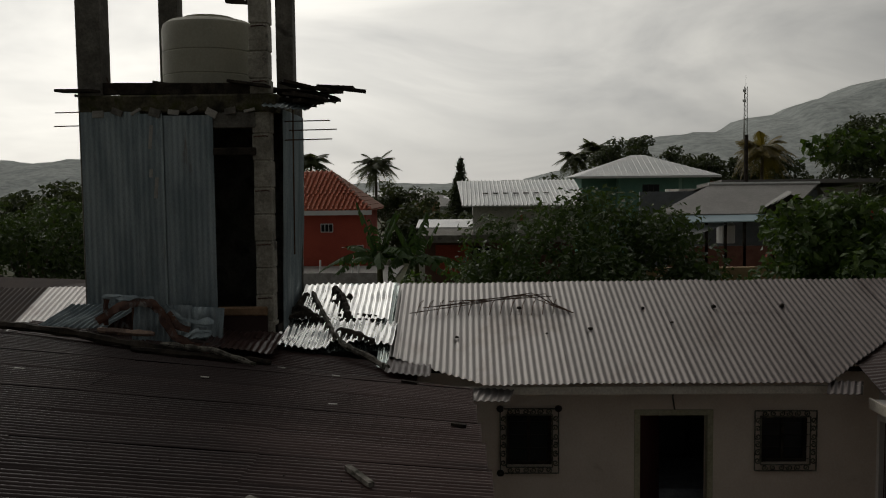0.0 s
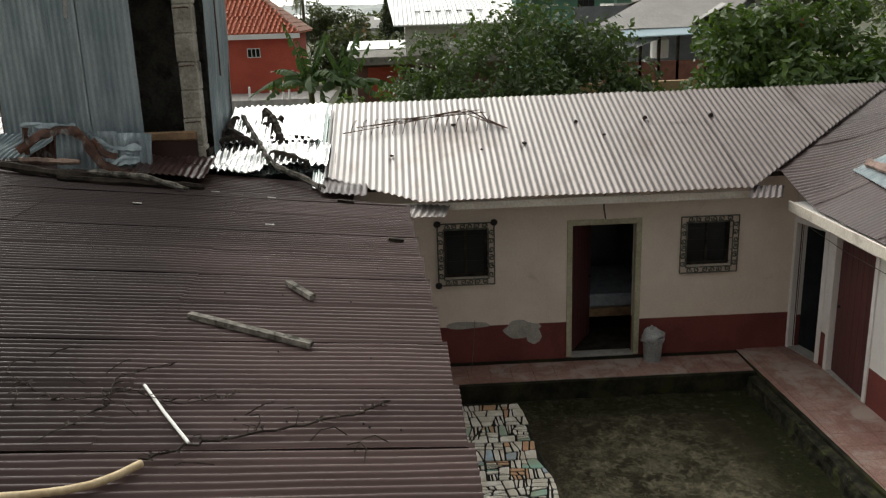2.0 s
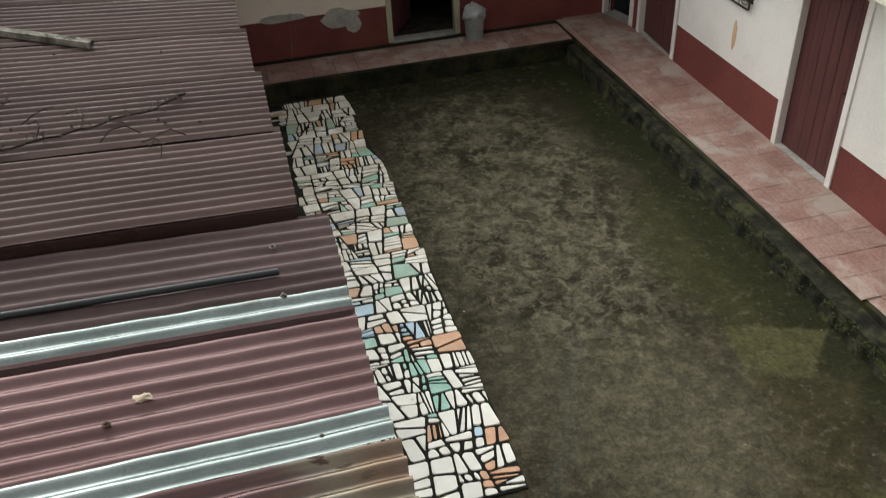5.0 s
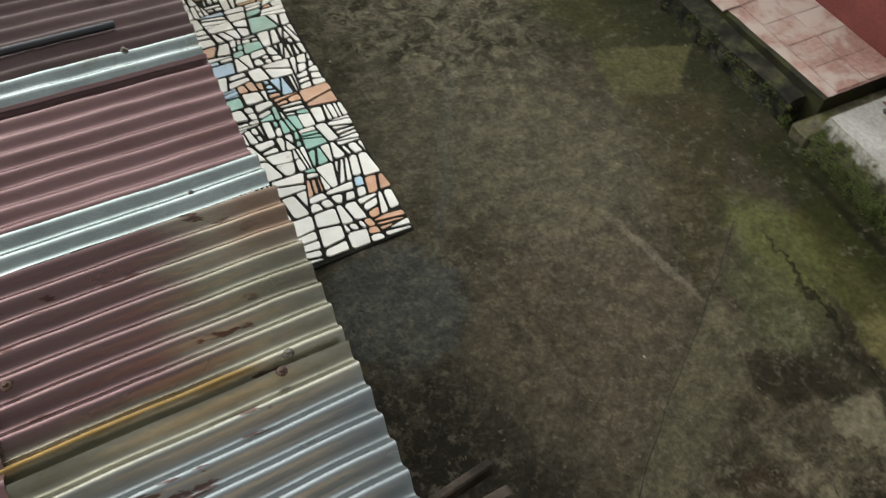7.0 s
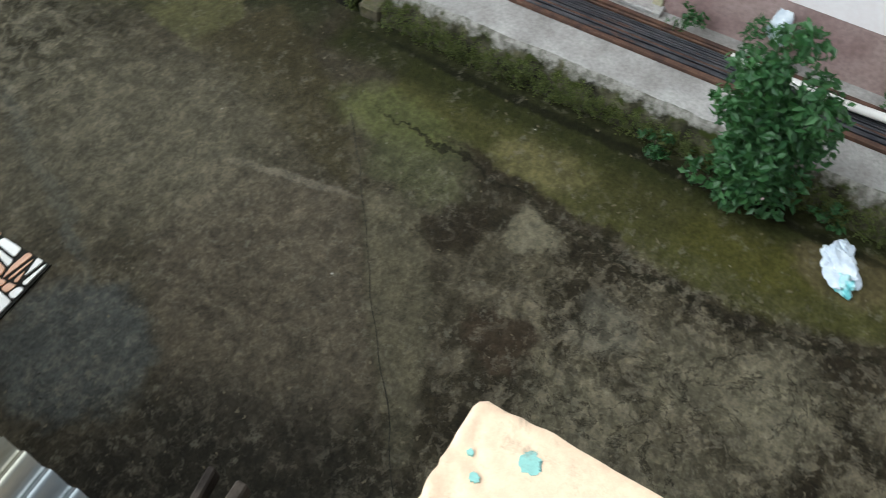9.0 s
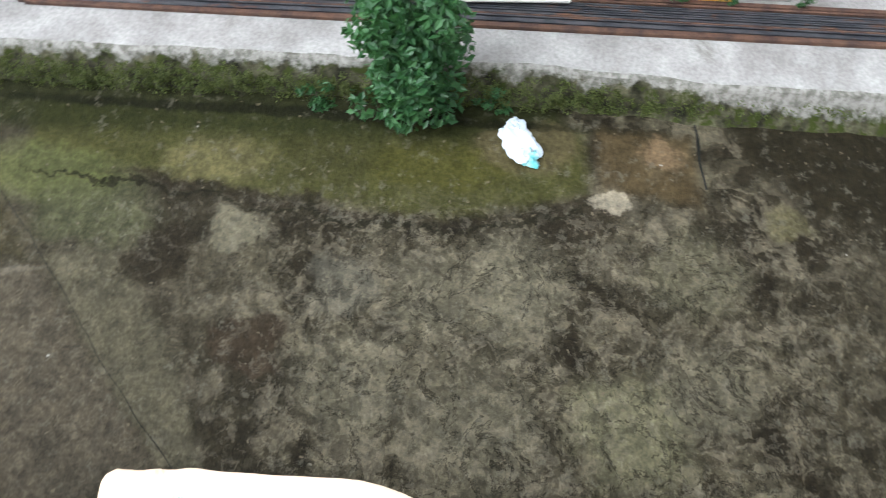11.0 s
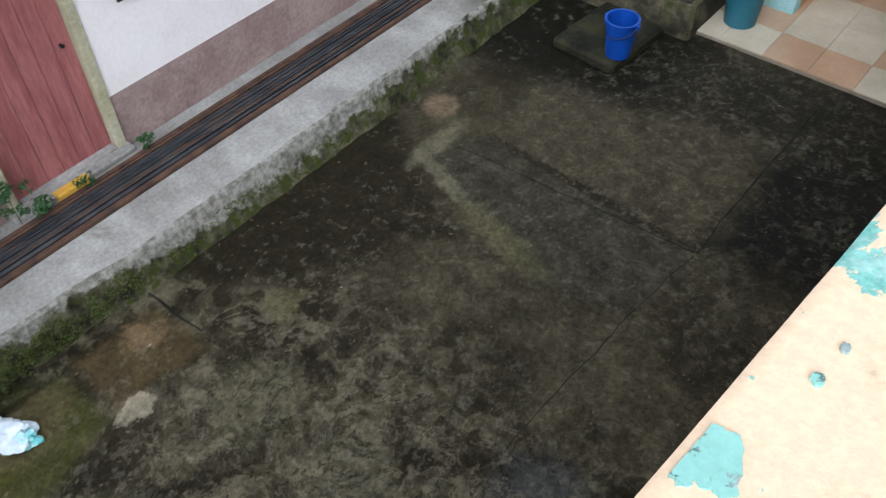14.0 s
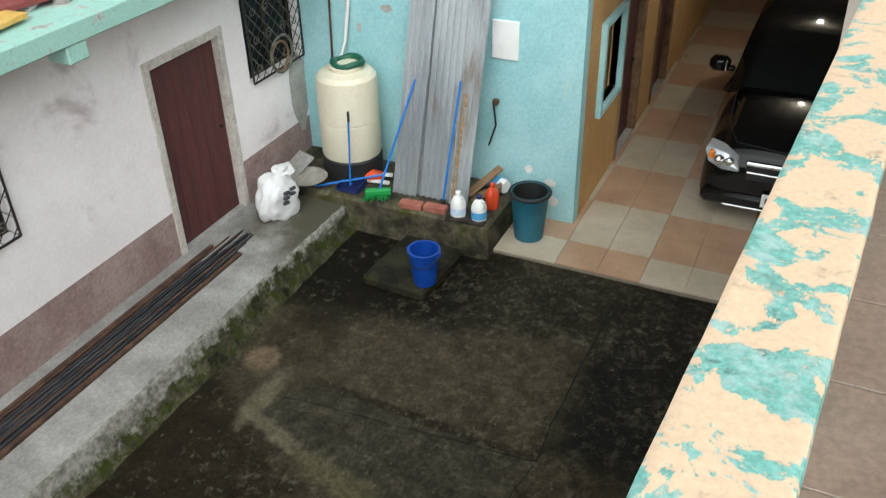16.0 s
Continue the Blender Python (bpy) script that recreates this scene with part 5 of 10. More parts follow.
# ---- roofs ----
def roof_sheets(roof, o, across, along, n_across, n_along, width, length, pitch, amp, mats, lap=0.09, lift=0.008, seed=1, rows=3, wav=0.006, cut=None, plane=None):
    """Lays a field of corrugated sheets as parts of a roof; each one overlaps the last."""
    rr = random.Random(seed)
    o, across, along = Vector(o), Vector(across).normalized(), Vector(along).normalized()
    up = across.cross(along).normalized()
    up = up if up.z > 0 else -up
    for j in range(n_along):
        for i in range(n_across):
            m = mats[i % len(mats)] if isinstance(mats, list) else mats
            sd = rr.random() * 50
            q = o + across * (i * (width - 0.0)) + along * (j * (length - lap)) + up * (lift * ((i % 2) + 1.4 * (j % 2)))
            q += along * rr.uniform(-0.02, 0.02)
            s = Shape()
            s.sheet(q, across, along, width + pitch * 0.6, length, pitch, amp, 6, rows, bend=lambda u, v, sd=sd: wav * noise.noise((u * 1.2 + sd, v * 0.9, sd)))
            if cut:
                keep = [cut(p) for p in s.v]
                s.f = [f for f in s.f if all(keep[k] for k in f)]
            if plane:
                keep = [(Vector(p) - Vector(plane[0])).dot(Vector(plane[1])) < 0 for p in s.v]
                if not any(keep):
                    continue
            if s.f:
                ob = part("roof_sheet", s, m, roof, smooth=50)
                if plane and not all(keep):
                    bm = bmesh.new()
                    bm.from_mesh(ob.data)
                    bmesh.ops.bisect_plane(bm, geom=bm.verts[:] + bm.edges[:] + bm.faces[:], plane_co=Vector(plane[0]) - roof.location, plane_no=plane[1], clear_outer=True)
                    bm.to_mesh(ob.data)
                    bm.free()


# brown roof west of the court: falls to the courtyard, waves run down the fall
roof_w = structure(thing("roof_west", (-2, 7, 2.6), "dark brown painted corrugated sheet roof", "roof"), "dark brown painted corrugated sheet roof", "roof")
FALL = Vector((-1, 0, 0.125))
UPPER_FALL, NEAR_FALL = Vector((-1, -0.145, 0.125)), Vector((-1, -0.115, 0.125))


def west_edge(y):
    return 0.18 + 0.35 * (11.3 - y) / 7.35 if y > 3.95 else 0.625




def trim(ob, at, normal):
    """Cuts off what lies beyond a plane."""
    bm = bmesh.new()
    bm.from_mesh(ob.data)
    bmesh.ops.bisect_plane(bm, geom=bm.verts[:] + bm.edges[:] + bm.faces[:], plane_co=Vector(at) - ob.parent.location, plane_no=normal, clear_outer=True)
    empty = not bm.faces
    bm.to_mesh(ob.data)
    bm.free()
    if empty:
        bpy.data.objects.remove(ob)


for j in range(-2, 9):
    y1 = 11.32 - j * 0.816
    y0 = y1 - 0.816 - 0.06
    for i in range(3):
        x0 = west_edge(y0 + 0.4)
        q = Vector((x0, y0, 2.895 - 0.002 * j)) + UPPER_FALL.normalized() * (i * 2.15) + Vector((0, 0, 0.005 * (j % 2) + 0.004 * i))
        sd = j * 3.7 + i * 11
        s = Shape()
        s.sheet(q, (0, 1, 0), UPPER_FALL, 0.876, 2.30, 0.080, 0.0145, 8, 5, bend=lambda u, v, sd=sd: 0.007 * noise.noise((u * 1.5 + sd, v, sd)) + 0.004 * noise.noise((u * 7, v * 5, sd)))
        ob = part("roof_sheet", s, SHEENBROWN, roof_w, smooth=50)
        if j < 2:
            trim(ob, (0, 11.34, 0), (0, 1, 0))
# older mixed sheets at the near end, a step lower
near = [(3.93, 3.25, NEARBROWN, 0.0, 0.655), (3.285, 3.095, BRIGHTZINC, 0.012, 0.650), (3.13, 2.46, NEARMAROON, 0.0, 0.655), (2.50, 2.335, BRIGHTZINC, 0.024, 0.672), (2.335, 1.60, OLDMIXED, -0.010, 0.690), (1.62, 0.40, OLDMIXED, -0.004, 0.690)]
for k, (ya, yb, m, dz, x0) in enumerate(near):
    for i in range(3):
        w = ya - yb
        q = Vector((x0, yb, 2.80 + dz)) + NEAR_FALL.normalized() * (i * 2.1) + Vector((0, 0, 0.012 * (i % 2)))
        sd = 70 + k * 5 + i
        s = Shape()

        def dents(u, v, sd=sd, k=k):
            h = 0.008 * noise.noise((u * 2 + sd, v * 1.4, sd)) + 0.004 * noise.noise((u * 9, v * 7, sd))
            if k > 3:
                h += 0.010 * max(0.0, noise.noise((u * 7 + sd, v * 4.2, 5)) - 0.25) - 0.014 * max(0.0, 1 - v / 0.12) * (0.5 + noise.noise((u * 5, 3, sd)))
            return h

        s.sheet(q, (0, 1, 0), NEAR_FALL, w, 2.25, 0.094 if k > 3 else 0.088, 0.020 if k > 3 else 0.0145, 10, 40, phase=(0.0, 0.9, 1.8, 2.7, 1.34, 0.0)[k], bend=dents)
        ob = part("roof_sheet", s, m, roof_w, smooth=50)
        if k > 3:
            trim(ob, (0, 0.37, 0), (0, -1, 0))
# a torn corner of sheet curling up over the old ones
curl = Shape()
curl.sheet((-0.285, 0.9, 2.945), (0, 1, 0), NEAR_FALL, 0.80, 0.9, 0.088, 0.014, 8, 10, bend=lambda u, v: 0.012 * noise.noise((u * 4, v * 4, 2)) + 0.10 * max(0.0, (u - 0.66) / 0.14) ** 2 * max(0.0, 1 - v / 0.30))
part("torn_corner", curl, NEARMAROON, roof_w, "torn corner of sheet curling up", 50)
part("torn_lip", Shape().add([(-0.30, 1.68, 2.955), (-0.285, 1.58, 2.95), (-0.37, 1.63, 2.975), (-0.40, 1.76, 2.965)], [(0, 1, 2, 3)]).add([(-0.34, 1.80, 2.95), (-0.33, 1.70, 2.975), (-0.40, 1.73, 3.02), (-0.42, 1.81, 2.985)], [(0, 1, 2, 3)]), BAREMETAL, roof_w, "bent bright lip of torn metal")
# Board added to block light in the gap, so the step reads dark.
part("step_board", Shape().add([(0.50, 3.905, 2.66), (-6.3, 2.92, 3.50), (-6.3, 2.92, 3.735), (0.50, 3.905, 2.885), (0.50, 3.93, 2.66), (-6.3, 2.945, 3.50), (-6.3, 2.945, 3.735), (0.50, 3.93, 2.885)], [(0, 1, 2, 3), (7, 6, 5, 4), (3, 2, 6, 7), (0, 3, 7, 4), (0, 4, 5, 1)]), BROWNROOF, roof_w, "added board closing the gap under the roof step")
for y in (11.2, 9.0, 6.8, 4.6, 3.7, 1.2):
    b = Shape().box((-6.4, y, 2.70), (0.20, y + 0.05, 2.78), turn=Matrix.Rotation(radians(7.1), 3, "Y"), at=(0.2, y, 2.78))
    part("rafter", b, DARKWOOD, roof_w)
structure(make("wall_west_outer", Shape().box((-6.5, 0.3, -0.05), (-6.35, 11.3, 3.5)), CREAM), "plain cream outer wall of the west wing", "wall")

# north wing roof: grey zinc, rising to a ridge
roof_n = structure(thing("roof_north", (0, 12.8, 3.2), "silver-grey corrugated zinc roof of the north wing", "roof"), "silver-grey corrugated zinc roof of the north wing", "roof")
UPN = Vector((0, 1, 0.365))


VALLEY = ((5.12, 11.56, 0), (0.84, -1, 0))


def slot(p):
    return not (p[0] < -0.9 and p[1] < 12.16) and not (-5.42 < p[0] < -2.52 and 12.25 < p[1] < 14.2)


roof_sheets(roof_n, (-1.0, 11.36, 2.935), (1, 0.0, 0.004), UPN, 2, 1, 0.83, 2.08, 0.092, 0.011, SHEENZINC, seed=4, rows=6, plane=((0.34, 11.36, 0), (-0.55, -1, 0)))
roof_sheets(roof_n, (0.66, 11.36, 2.943), (1, 0.0, 0.004), UPN, 9, 1, 0.83, 2.08, 0.092, 0.011, SHEENZINC, seed=5, rows=6, plane=VALLEY)
bs = Shape()
bs.sheet((-0.55, 11.30, 2.975), (0, 1, 0.05), FALL, 0.90, 5.6, 0.080, 0.0125, 8, 8, bend=lambda u, v: 0.01 * noise.noise((u * 2, v * 2, 4)))
part("roof_sheet", bs, BROWNROOF, roof_n, smooth=50)
roof_sheets(roof_n, (-1.0, 13.18, 3.60), (1, 0.0, 0.004), UPN, 11, 1, 0.83, 1.12, 0.092, 0.011, SHEENZINC, seed=6, rows=6, plane=VALLEY)
roof_sheets(roof_n, (-9.34, 11.36, 2.915), (1, 0.0, 0.002), UPN, 10, 1, 0.83, 3.06, 0.092, 0.010, [DULLBROWN] * 3 + [ZINC] * 3 + [BRIGHTZINC] * 5, seed=8, rows=24, cut=slot)
roof_sheets(roof_n, (-9.4, 14.24, 3.93), (1, 0.0, 0.002), (0, 1, -0.365), 22, 1, 0.83, 2.6, 0.092, 0.010, ZINC, seed=9, rows=2)
b = Shape()
b.box((-0.9, 11.44, 2.79), (5.35, 11.47, 2.90), 0, 0.004)
part("fascia_board", b, FASCIA, roof_n, "cream fascia board")
for y, z in ((11.9, 2.99), (13.2, 3.46), (14.15, 3.78)):
    part("purlin", Shape().box((-9.3, y, z), (6.6, y + 0.05, z + 0.06)), DARKWOOD, roof_n)
part("eave_closing", Shape().box((-9.0, 12.08, 2.98), (6.4, 12.10 - 0.004, 3.06)), CREAM, roof_n)
# seam strip and stray flashing at the two ends
s = Shape()
s.sheet((-1.13, 11.75, 3.115), (1, 0, 0), UPN, 0.16, 2.5, 0.08, 0.012, 6, 4)
part("seam_strip", s, BRIGHTZINC, roof_n, smooth=50)
s = Shape()
s.sheet((0.12, 11.10, 2.80), (1, 0.1, -0.05), (0.3, 1, 0.3), 0.55, 0.34, 0.092, 0.010, 6, 3)
part("flashing", s, SHEENZINC, roof_n, smooth=50)
s = Shape()
s.sheet((4.75, 11.16, 2.86), (1, 0.15, -0.06), (0.5, 1, 0.32), 0.5, 0.36, 0.092, 0.010, 6, 3)
part("flashing", s, SHEENZINC, roof_n, smooth=50)

# east wing roof: brown, rising eastwards from a pale fascia
roof_e = structure(thing("roof_east", (6.5, 6, 2.9), "dark brown corrugated sheet roof with a pale fascia", "roof"), "dark brown corrugated sheet roof with a pale fascia", "roof")
UPE = Vector((1, 0, 0.42))


VALLEY_E = ((5.04, 11.64, 0), (-0.84, 1, 0))


roof_sheets(roof_e, (5.44, -1.2, 2.765), (0, 1, 0), UPE, 20, 1, 0.80, 3.3, 0.080, 0.004, BROWNROOF, seed=11, rows=10, plane=VALLEY_E)
for sheet_ob in [o for o in roof_e.children if o.name.startswith("roof_sheet")]:
    for v in sheet_ob.data.vertices:
        p = v.co + roof_e.location
        off = ((p.x - 5.12) * 0.84 - (p.y - 11.56)) / math.hypot(0.84, 1)
        foot = p + Vector((-0.84, 1, 0)) / math.hypot(0.84, 1) * off
        gap = 2.943 + 0.365 * (foot.y - 11.36) - 0.02 - (2.765 + 0.42 * (foot.x - 5.44))
        if off < 1.0 and gap > 0:
            v.co.z += gap * (1 - max(0.0, off) / 1.0) ** 1.6
fb = Shape()
fb.box((5.40, -1.2, 2.60), (5.435, 11.40, 2.745), 0, 0.006)
part("fascia_board", fb, FASCIA, roof_e, "cream fascia board")
part("soffit", Shape().box((5.44, -1.2, 2.70), (6.03, 11.4, 2.72)), WHITE, roof_e)
part("roof_backing", Shape().add([(6.1, -1.2, 2.97), (8.7, -1.2, 4.05), (8.7, 15.0, 4.05), (6.1, 12.0, 2.97)], [(0, 1, 2, 3)]), DARKWOOD, roof_e)
# flat concrete canopy further south
cn = Shape()
cn.box((5.38, -8.34, 2.965), (9.2, -1.2, 3.12), 0, 0.01)
canopy = structure(make("canopy_slab", cn, AQUAEDGE), "flat concrete roof slab with a flaking aqua edge", "roof")
part("bracket", Shape().box((5.39, -4.58, 2.83), (5.60, -4.39, 2.965), 0, 0.01), AQUAEDGE, canopy, "aqua painted bracket")
structure(make("canopy_underside", Shape().box((5.5, -8.3, 2.945), (9.2, -1.25, 2.962)), PINKWHITE), "plastered underside of the canopy slab", "ceiling")


# ---- doors and windows ----
def door_frame(parent, axis, c, u0, u1, z0, z1, m, w=0.075, proud=0.02):
    for nm, a in (("jamb", (u0 - w, u0 + 0.006, z0, z1 + w)), ("jamb", (u1 - 0.006, u1 + w, z0, z1 + w)), ("lintel", (u0 + 0.006, u1 - 0.006, z1 - 0.006, z1 + w))):
        lo, hi = (c - proud, a[0], a[2]), (c + 0.10, a[1], a[3])
        if axis == "y":
            lo, hi = (a[0], c - proud, a[2]), (a[1], c + 0.10, a[3])
        part(nm, Shape().box(lo, hi, 0, 0.004), m, parent, "cream painted frame" if nm == "lintel" else "")


def plank_door(name, axis, c, u0, u1, z0, z1, m, frame_m, label, swing=0.0, hinge=1, depth=0.06, planks=6, numbered=""):
    """A boarded door leaf in its frame; swing turns it inwards about the hinge side."""
    mid = (u0 + u1) / 2
    base = (c, mid, z0) if axis == "x" else (mid, c, z0)
    d = structure(thing(name, base, label, "door"), label, "door")
    door_frame(d, axis, c, u0, u1, z0, z1, frame_m)
    lo, hi = ((c - 0.012, u0 + 0.007, z0 - 0.28), (c + 0.19, u1 - 0.007, z0 + 0.018)) if axis == "x" else ((u0 + 0.007, c - 0.012, z0 - 0.28), (u1 - 0.007, c + 0.17, z0 + 0.018))
    part("threshold", Shape().box(lo, hi, 0, 0.006), KERB, d)
    w = (u1 - u0 - 0.02) / planks
    piv = u0 + 0.01 if hinge == 0 else u1 - 0.01
    ang = radians(swing) * (1 if hinge == 0 else -1)
    if axis == "x":
        ang = -ang
    tm = Matrix.Rotation(ang, 3, "Z")
    pv = Vector((c + depth, piv, 0)) if axis == "x" else Vector((piv, c + depth, 0))
    for k in range(planks):
        s = Shape()
        a, b = u0 + 0.01 + k * w, u0 + 0.01 + (k + 1) * w - 0.004
        t = depth + 0.03
        lo, hi = ((c + depth, a, z0 + 0.02), (c + t, b, z1 - 0.01)) if axis == "x" else ((a, c + depth, z0 + 0.02), (b, c + t, z1 - 0.01))
        s.box(lo, hi, 0, 0.003)
        s.v = [tuple(pv + tm @ (Vector(p) - pv)) for p in s.v]
        part("door_board", s, m, d)
    for z in (z0 + 0.25, z1 - 0.3):
        s = Shape()
        lo, hi = ((c + depth - 0.012, u0 + 0.02, z), (c + depth, u1 - 0.02, z + 0.09)) if axis == "x" else ((u0 + 0.02, c + depth - 0.012, z), (u1 - 0.02, c + depth, z + 0.09))
        s.box(lo, hi, 0, 0.002)
        s.v = [tuple(pv + tm @ (Vector(p) - pv)) for p in s.v]
    hz = z0 + 1.0
    hu = u1 - 0.10 if hinge == 0 else u0 + 0.10
    s = Shape()
    p = Vector((c + depth - 0.035, hu, hz)) if axis == "x" else Vector((hu, c + depth - 0.035, hz))
    q = Vector((c + depth, hu, hz)) if axis == "x" else Vector((hu, c + depth, hz))
    s.rod(p, q, 0.018, 0.012, 8)
    s.v = [tuple(pv + tm @ (Vector(x) - pv)) for x in s.v]
    part("door_knob", s, IRON, d, "small dark door knob")
    return d


plank_door("door_1", "y", 12.10, 2.55, 3.50, WZ, 2.34, DOORRED, FRAMEPAINT, "maroon wooden door standing open into a dim room", swing=60, hinge=0, depth=0.09)
plank_door("door_2", "x", 6.03, 10.16, 11.16, WZ, 2.27, DOORRED, WHITE, "maroon wooden door standing barely ajar", swing=3, hinge=0, depth=0.012)
corner_door = plank_door("door_3", "x", 6.03, 11.472, 12.077, WZ, 2.26, DOORRED, WHITE, "narrow maroon door standing open in the corner", swing=101, hinge=1)
corner_door.location = Vector((6.03, 11.422, WZ)) + TURN @ Vector((0, 0.3525, 0))
corner_door.rotation_euler = (0, 0, math.asin(0.16 / 0.70))
plank_door("door_4", "x", 6.03, 6.66, 7.60, WZ, 2.27, DOORRED, WHITE, "closed maroon wooden door in the white wall")
plank_door("door_5", "x", 6.03, 1.50, 2.38, WZ + 0.02, 2.25, DOORPINK, FRAMEPAINT, "closed faded red boarded door")
plank_door("door_6", "x", 6.03, -2.57, -1.68, WZ + 0.05, 2.25, DOORPINK, FRAMEPAINT, "closed faded red boarded door with a pale sill")
plank_door("door_7", "x", 6.03, -6.72, -5.73, WZ, 2.22, DOORRED, FRAMEGREY, "closed maroon plank door in a grey frame")
for k, (y0, y1) in enumerate(((-10.75, -9.85), (-12.6, -11.7))):
    plank_door(f"door_{8 + k}", "x", 2.72, y0, y1, 0.05, 2.10, DOORRED, BROWNWOOD, "dark brown door in the ochre passage wall", depth=0.08)
for y0, y1 in ((-2.57, -1.68), (1.50, 2.38)):
    structure(make("door_sill", Shape().box((5.93, y0 - 0.1, WZ), (6.10, y1 + 0.1, WZ + 0.05), 0, 0.01), KERB), "pale worn concrete door sill", "sill")
tagged(make("yellow_block", Shape().box((5.90, -2.22, WZ), (5.98, -1.92, WZ + 0.06), 0, 0.008), surf("yellow_painted_block", (0.62, 0.34, 0.04), (0.70, 0.42, 0.07), 6)), "small yellow painted block by the red door", "block")


def scroll(s, at, r, axis, c, turns=1.4, flip=1, rod=0.006, start=0.0):
    """A flat wrought-iron scroll in the plane of a window."""
    pts = []
    for i in range(15):
        t = i / 14
        a = start + flip * turns * 2 * math.pi * t
        rr = r * (1 - 0.78 * t)
        u, z = at[0] + rr * math.cos(a), at[1] + rr * math.sin(a)
        pts.append((c, u, z) if axis == "x" else (u, c, z))
    s.tube(pts, rod, 4)


def grille_window(name, axis, c, u0, u1, z0, z1, label, style, out=0.05):
    """A window: recessed frame and panes, and an iron grille on the wall's face."""
    mid = (u0 + u1) / 2
    base = (c, mid, z0) if axis == "x" else (mid, c, z0)
    w = structure(thing(name, base, label, "window"), label, "window")

    def bx(s, a, b, d0, d1, za, zb, bev=0.003):
        lo, hi = ((c + d0, a, za), (c + d1, b, zb)) if axis == "x" else ((a, c + d0, za), (b, c + d1, zb))
        return s.box(lo, hi, 0, bev)

    fr = Shape()
    for a, b, za, zb in ((u0, u0 + 0.05, z0, z1), (u1 - 0.05, u1, z0, z1), (u0 + 0.05, u1 - 0.05, z0, z0 + 0.05), (u0 + 0.05, u1 - 0.05, z1 - 0.05, z1), (mid - 0.02, mid + 0.02, z0 + 0.05, z1 - 0.05)):
        bx(fr, a, b, 0.08, 0.14, za, zb)
    part("window_frame", fr, DARKWOOD, w, "dark wooden frame")
    for a, b in ((u0 + 0.05, mid - 0.02), (mid + 0.02, u1 - 0.05)):
        part("pane", bx(Shape(), a, b, 0.10, 0.112, z0 + 0.05, z1 - 0.05, 0), PANE, w)
    go = -out

    def bar(u, z, uu, zz, r=0.007, m=IRON, nm="grille_bar"):
        s = Shape()
        cc = c + go
        p, q = ((cc, u, z), (cc, uu, zz)) if axis == "x" else ((u, cc, z), (uu, cc, zz))
        s.rod(p, q, r, r, 5)
        part(nm, s, m, w)

    e = 0.085
    if style == "border":
        a0, a1, b0, b1 = u0 - e, u1 + e, z0 - e, z1 + e
        for q in ((a0, b0, a1, b0), (a0, b1, a1, b1), (a0, b0, a0, b1), (a1, b0, a1, b1), (u0, z0, u1, z0), (u0, z1, u1, z1), (u0, z0, u0, z1), (u1, z0, u1, z1)):
            bar(*q, r=0.011, m=GREYIRON)
        k = 6
        for i in range(k):
            t = (i + 0.5) / k
            for at in ((u0 + (u1 - u0) * t, z0 - e / 2), (u0 + (u1 - u0) * t, z1 + e / 2), (u0 - e / 2, z0 + (z1 - z0) * t), (u1 + e / 2, z0 + (z1 - z0) * t)):
                s = Shape()
                scroll(s, at, 0.046, axis, c + go, 1.3, 1 if i % 2 else -1, 0.011, i)
                part("grille_scroll", s, GREYIRON, w)
        for q in ((a0, b0), (a0, b1), (a1, b1)) if name == "window_1" else ():
            s = Shape()
            o = (c + go, q[0], q[1]) if axis == "x" else (q[0], c + go, q[1])
            s.lathe((o[0], o[1], o[2] - 0.05), [(0.0, 0.0), (0.04, 0.015), (0.055, 0.05), (0.04, 0.085), (0.0, 0.1)], 10)
            part("corner_boss", s, IRON, w, "dark iron corner boss")
        for i in range(4):
            z = z0 + (z1 - z0) * (i + 0.5) / 4
            bar(u0, z, u1, z, 0.004)
    else:
        for q in ((u0, z0, u1, z0), (u0, z1, u1, z1), (u0, z0, u0, z1), (u1, z0, u1, z1)):
            bar(*q, r=0.012)
        if style == "scrolls":
            n, m = 4, 4
            for i in range(n + 1):
                u = u0 + (u1 - u0) * i / n
                bar(u, z0, u, z1, 0.010, GREYIRON)
            for i in range(n):
                for j in range(m):
                    s = Shape()
                    scroll(s, (u0 + (u1 - u0) * (i + 0.5) / n, z0 + (z1 - z0) * (j + 0.5) / m), 0.09, axis, c + go, 1.5, 1 if (i + j) % 2 else -1, 0.008, j)
                    part("grille_scroll", s, GREYIRON, w)
        else:
            n = 7
            for i in range(-n, n):
                for sgn in (1, -1):
                    ua, za = u0 + (u1 - u0) * i / n * 1.0, z0 if sgn > 0 else z1
                    ub, zb = ua + (z1 - z0) * 0.9, z1 if sgn > 0 else z0
                    pts = []
                    for t in (0, 1):
                        pts.append((ua + (ub - ua) * t, za + (zb - za) * t))
                    (p, q), (pp, qq) = pts
                    if pp < u0 or p > u1:
                        continue
                    if p < u0:
                        q += (qq - q) * (u0 - p) / (pp - p)
                        p = u0
                    if pp > u1:
                        qq = q + (qq - q) * (u1 - p) / (pp - p)
                        pp = u1
                    bar(p, q, pp, qq, 0.005, GREYIRON if sgn > 0 else IRON)
            for i in range(4):
                for j in range(3):
                    s = Shape()
                    scroll(s, (u0 + (u1 - u0) * (i + 0.5) / 4, z0 + (z1 - z0) * (j + 0.5) / 3), 0.055, axis, c + go - 0.005, 1.2, 1 if i % 2 else -1, 0.005, i)
                    part("grille_scroll", s, GREYIRON, w)
    return w


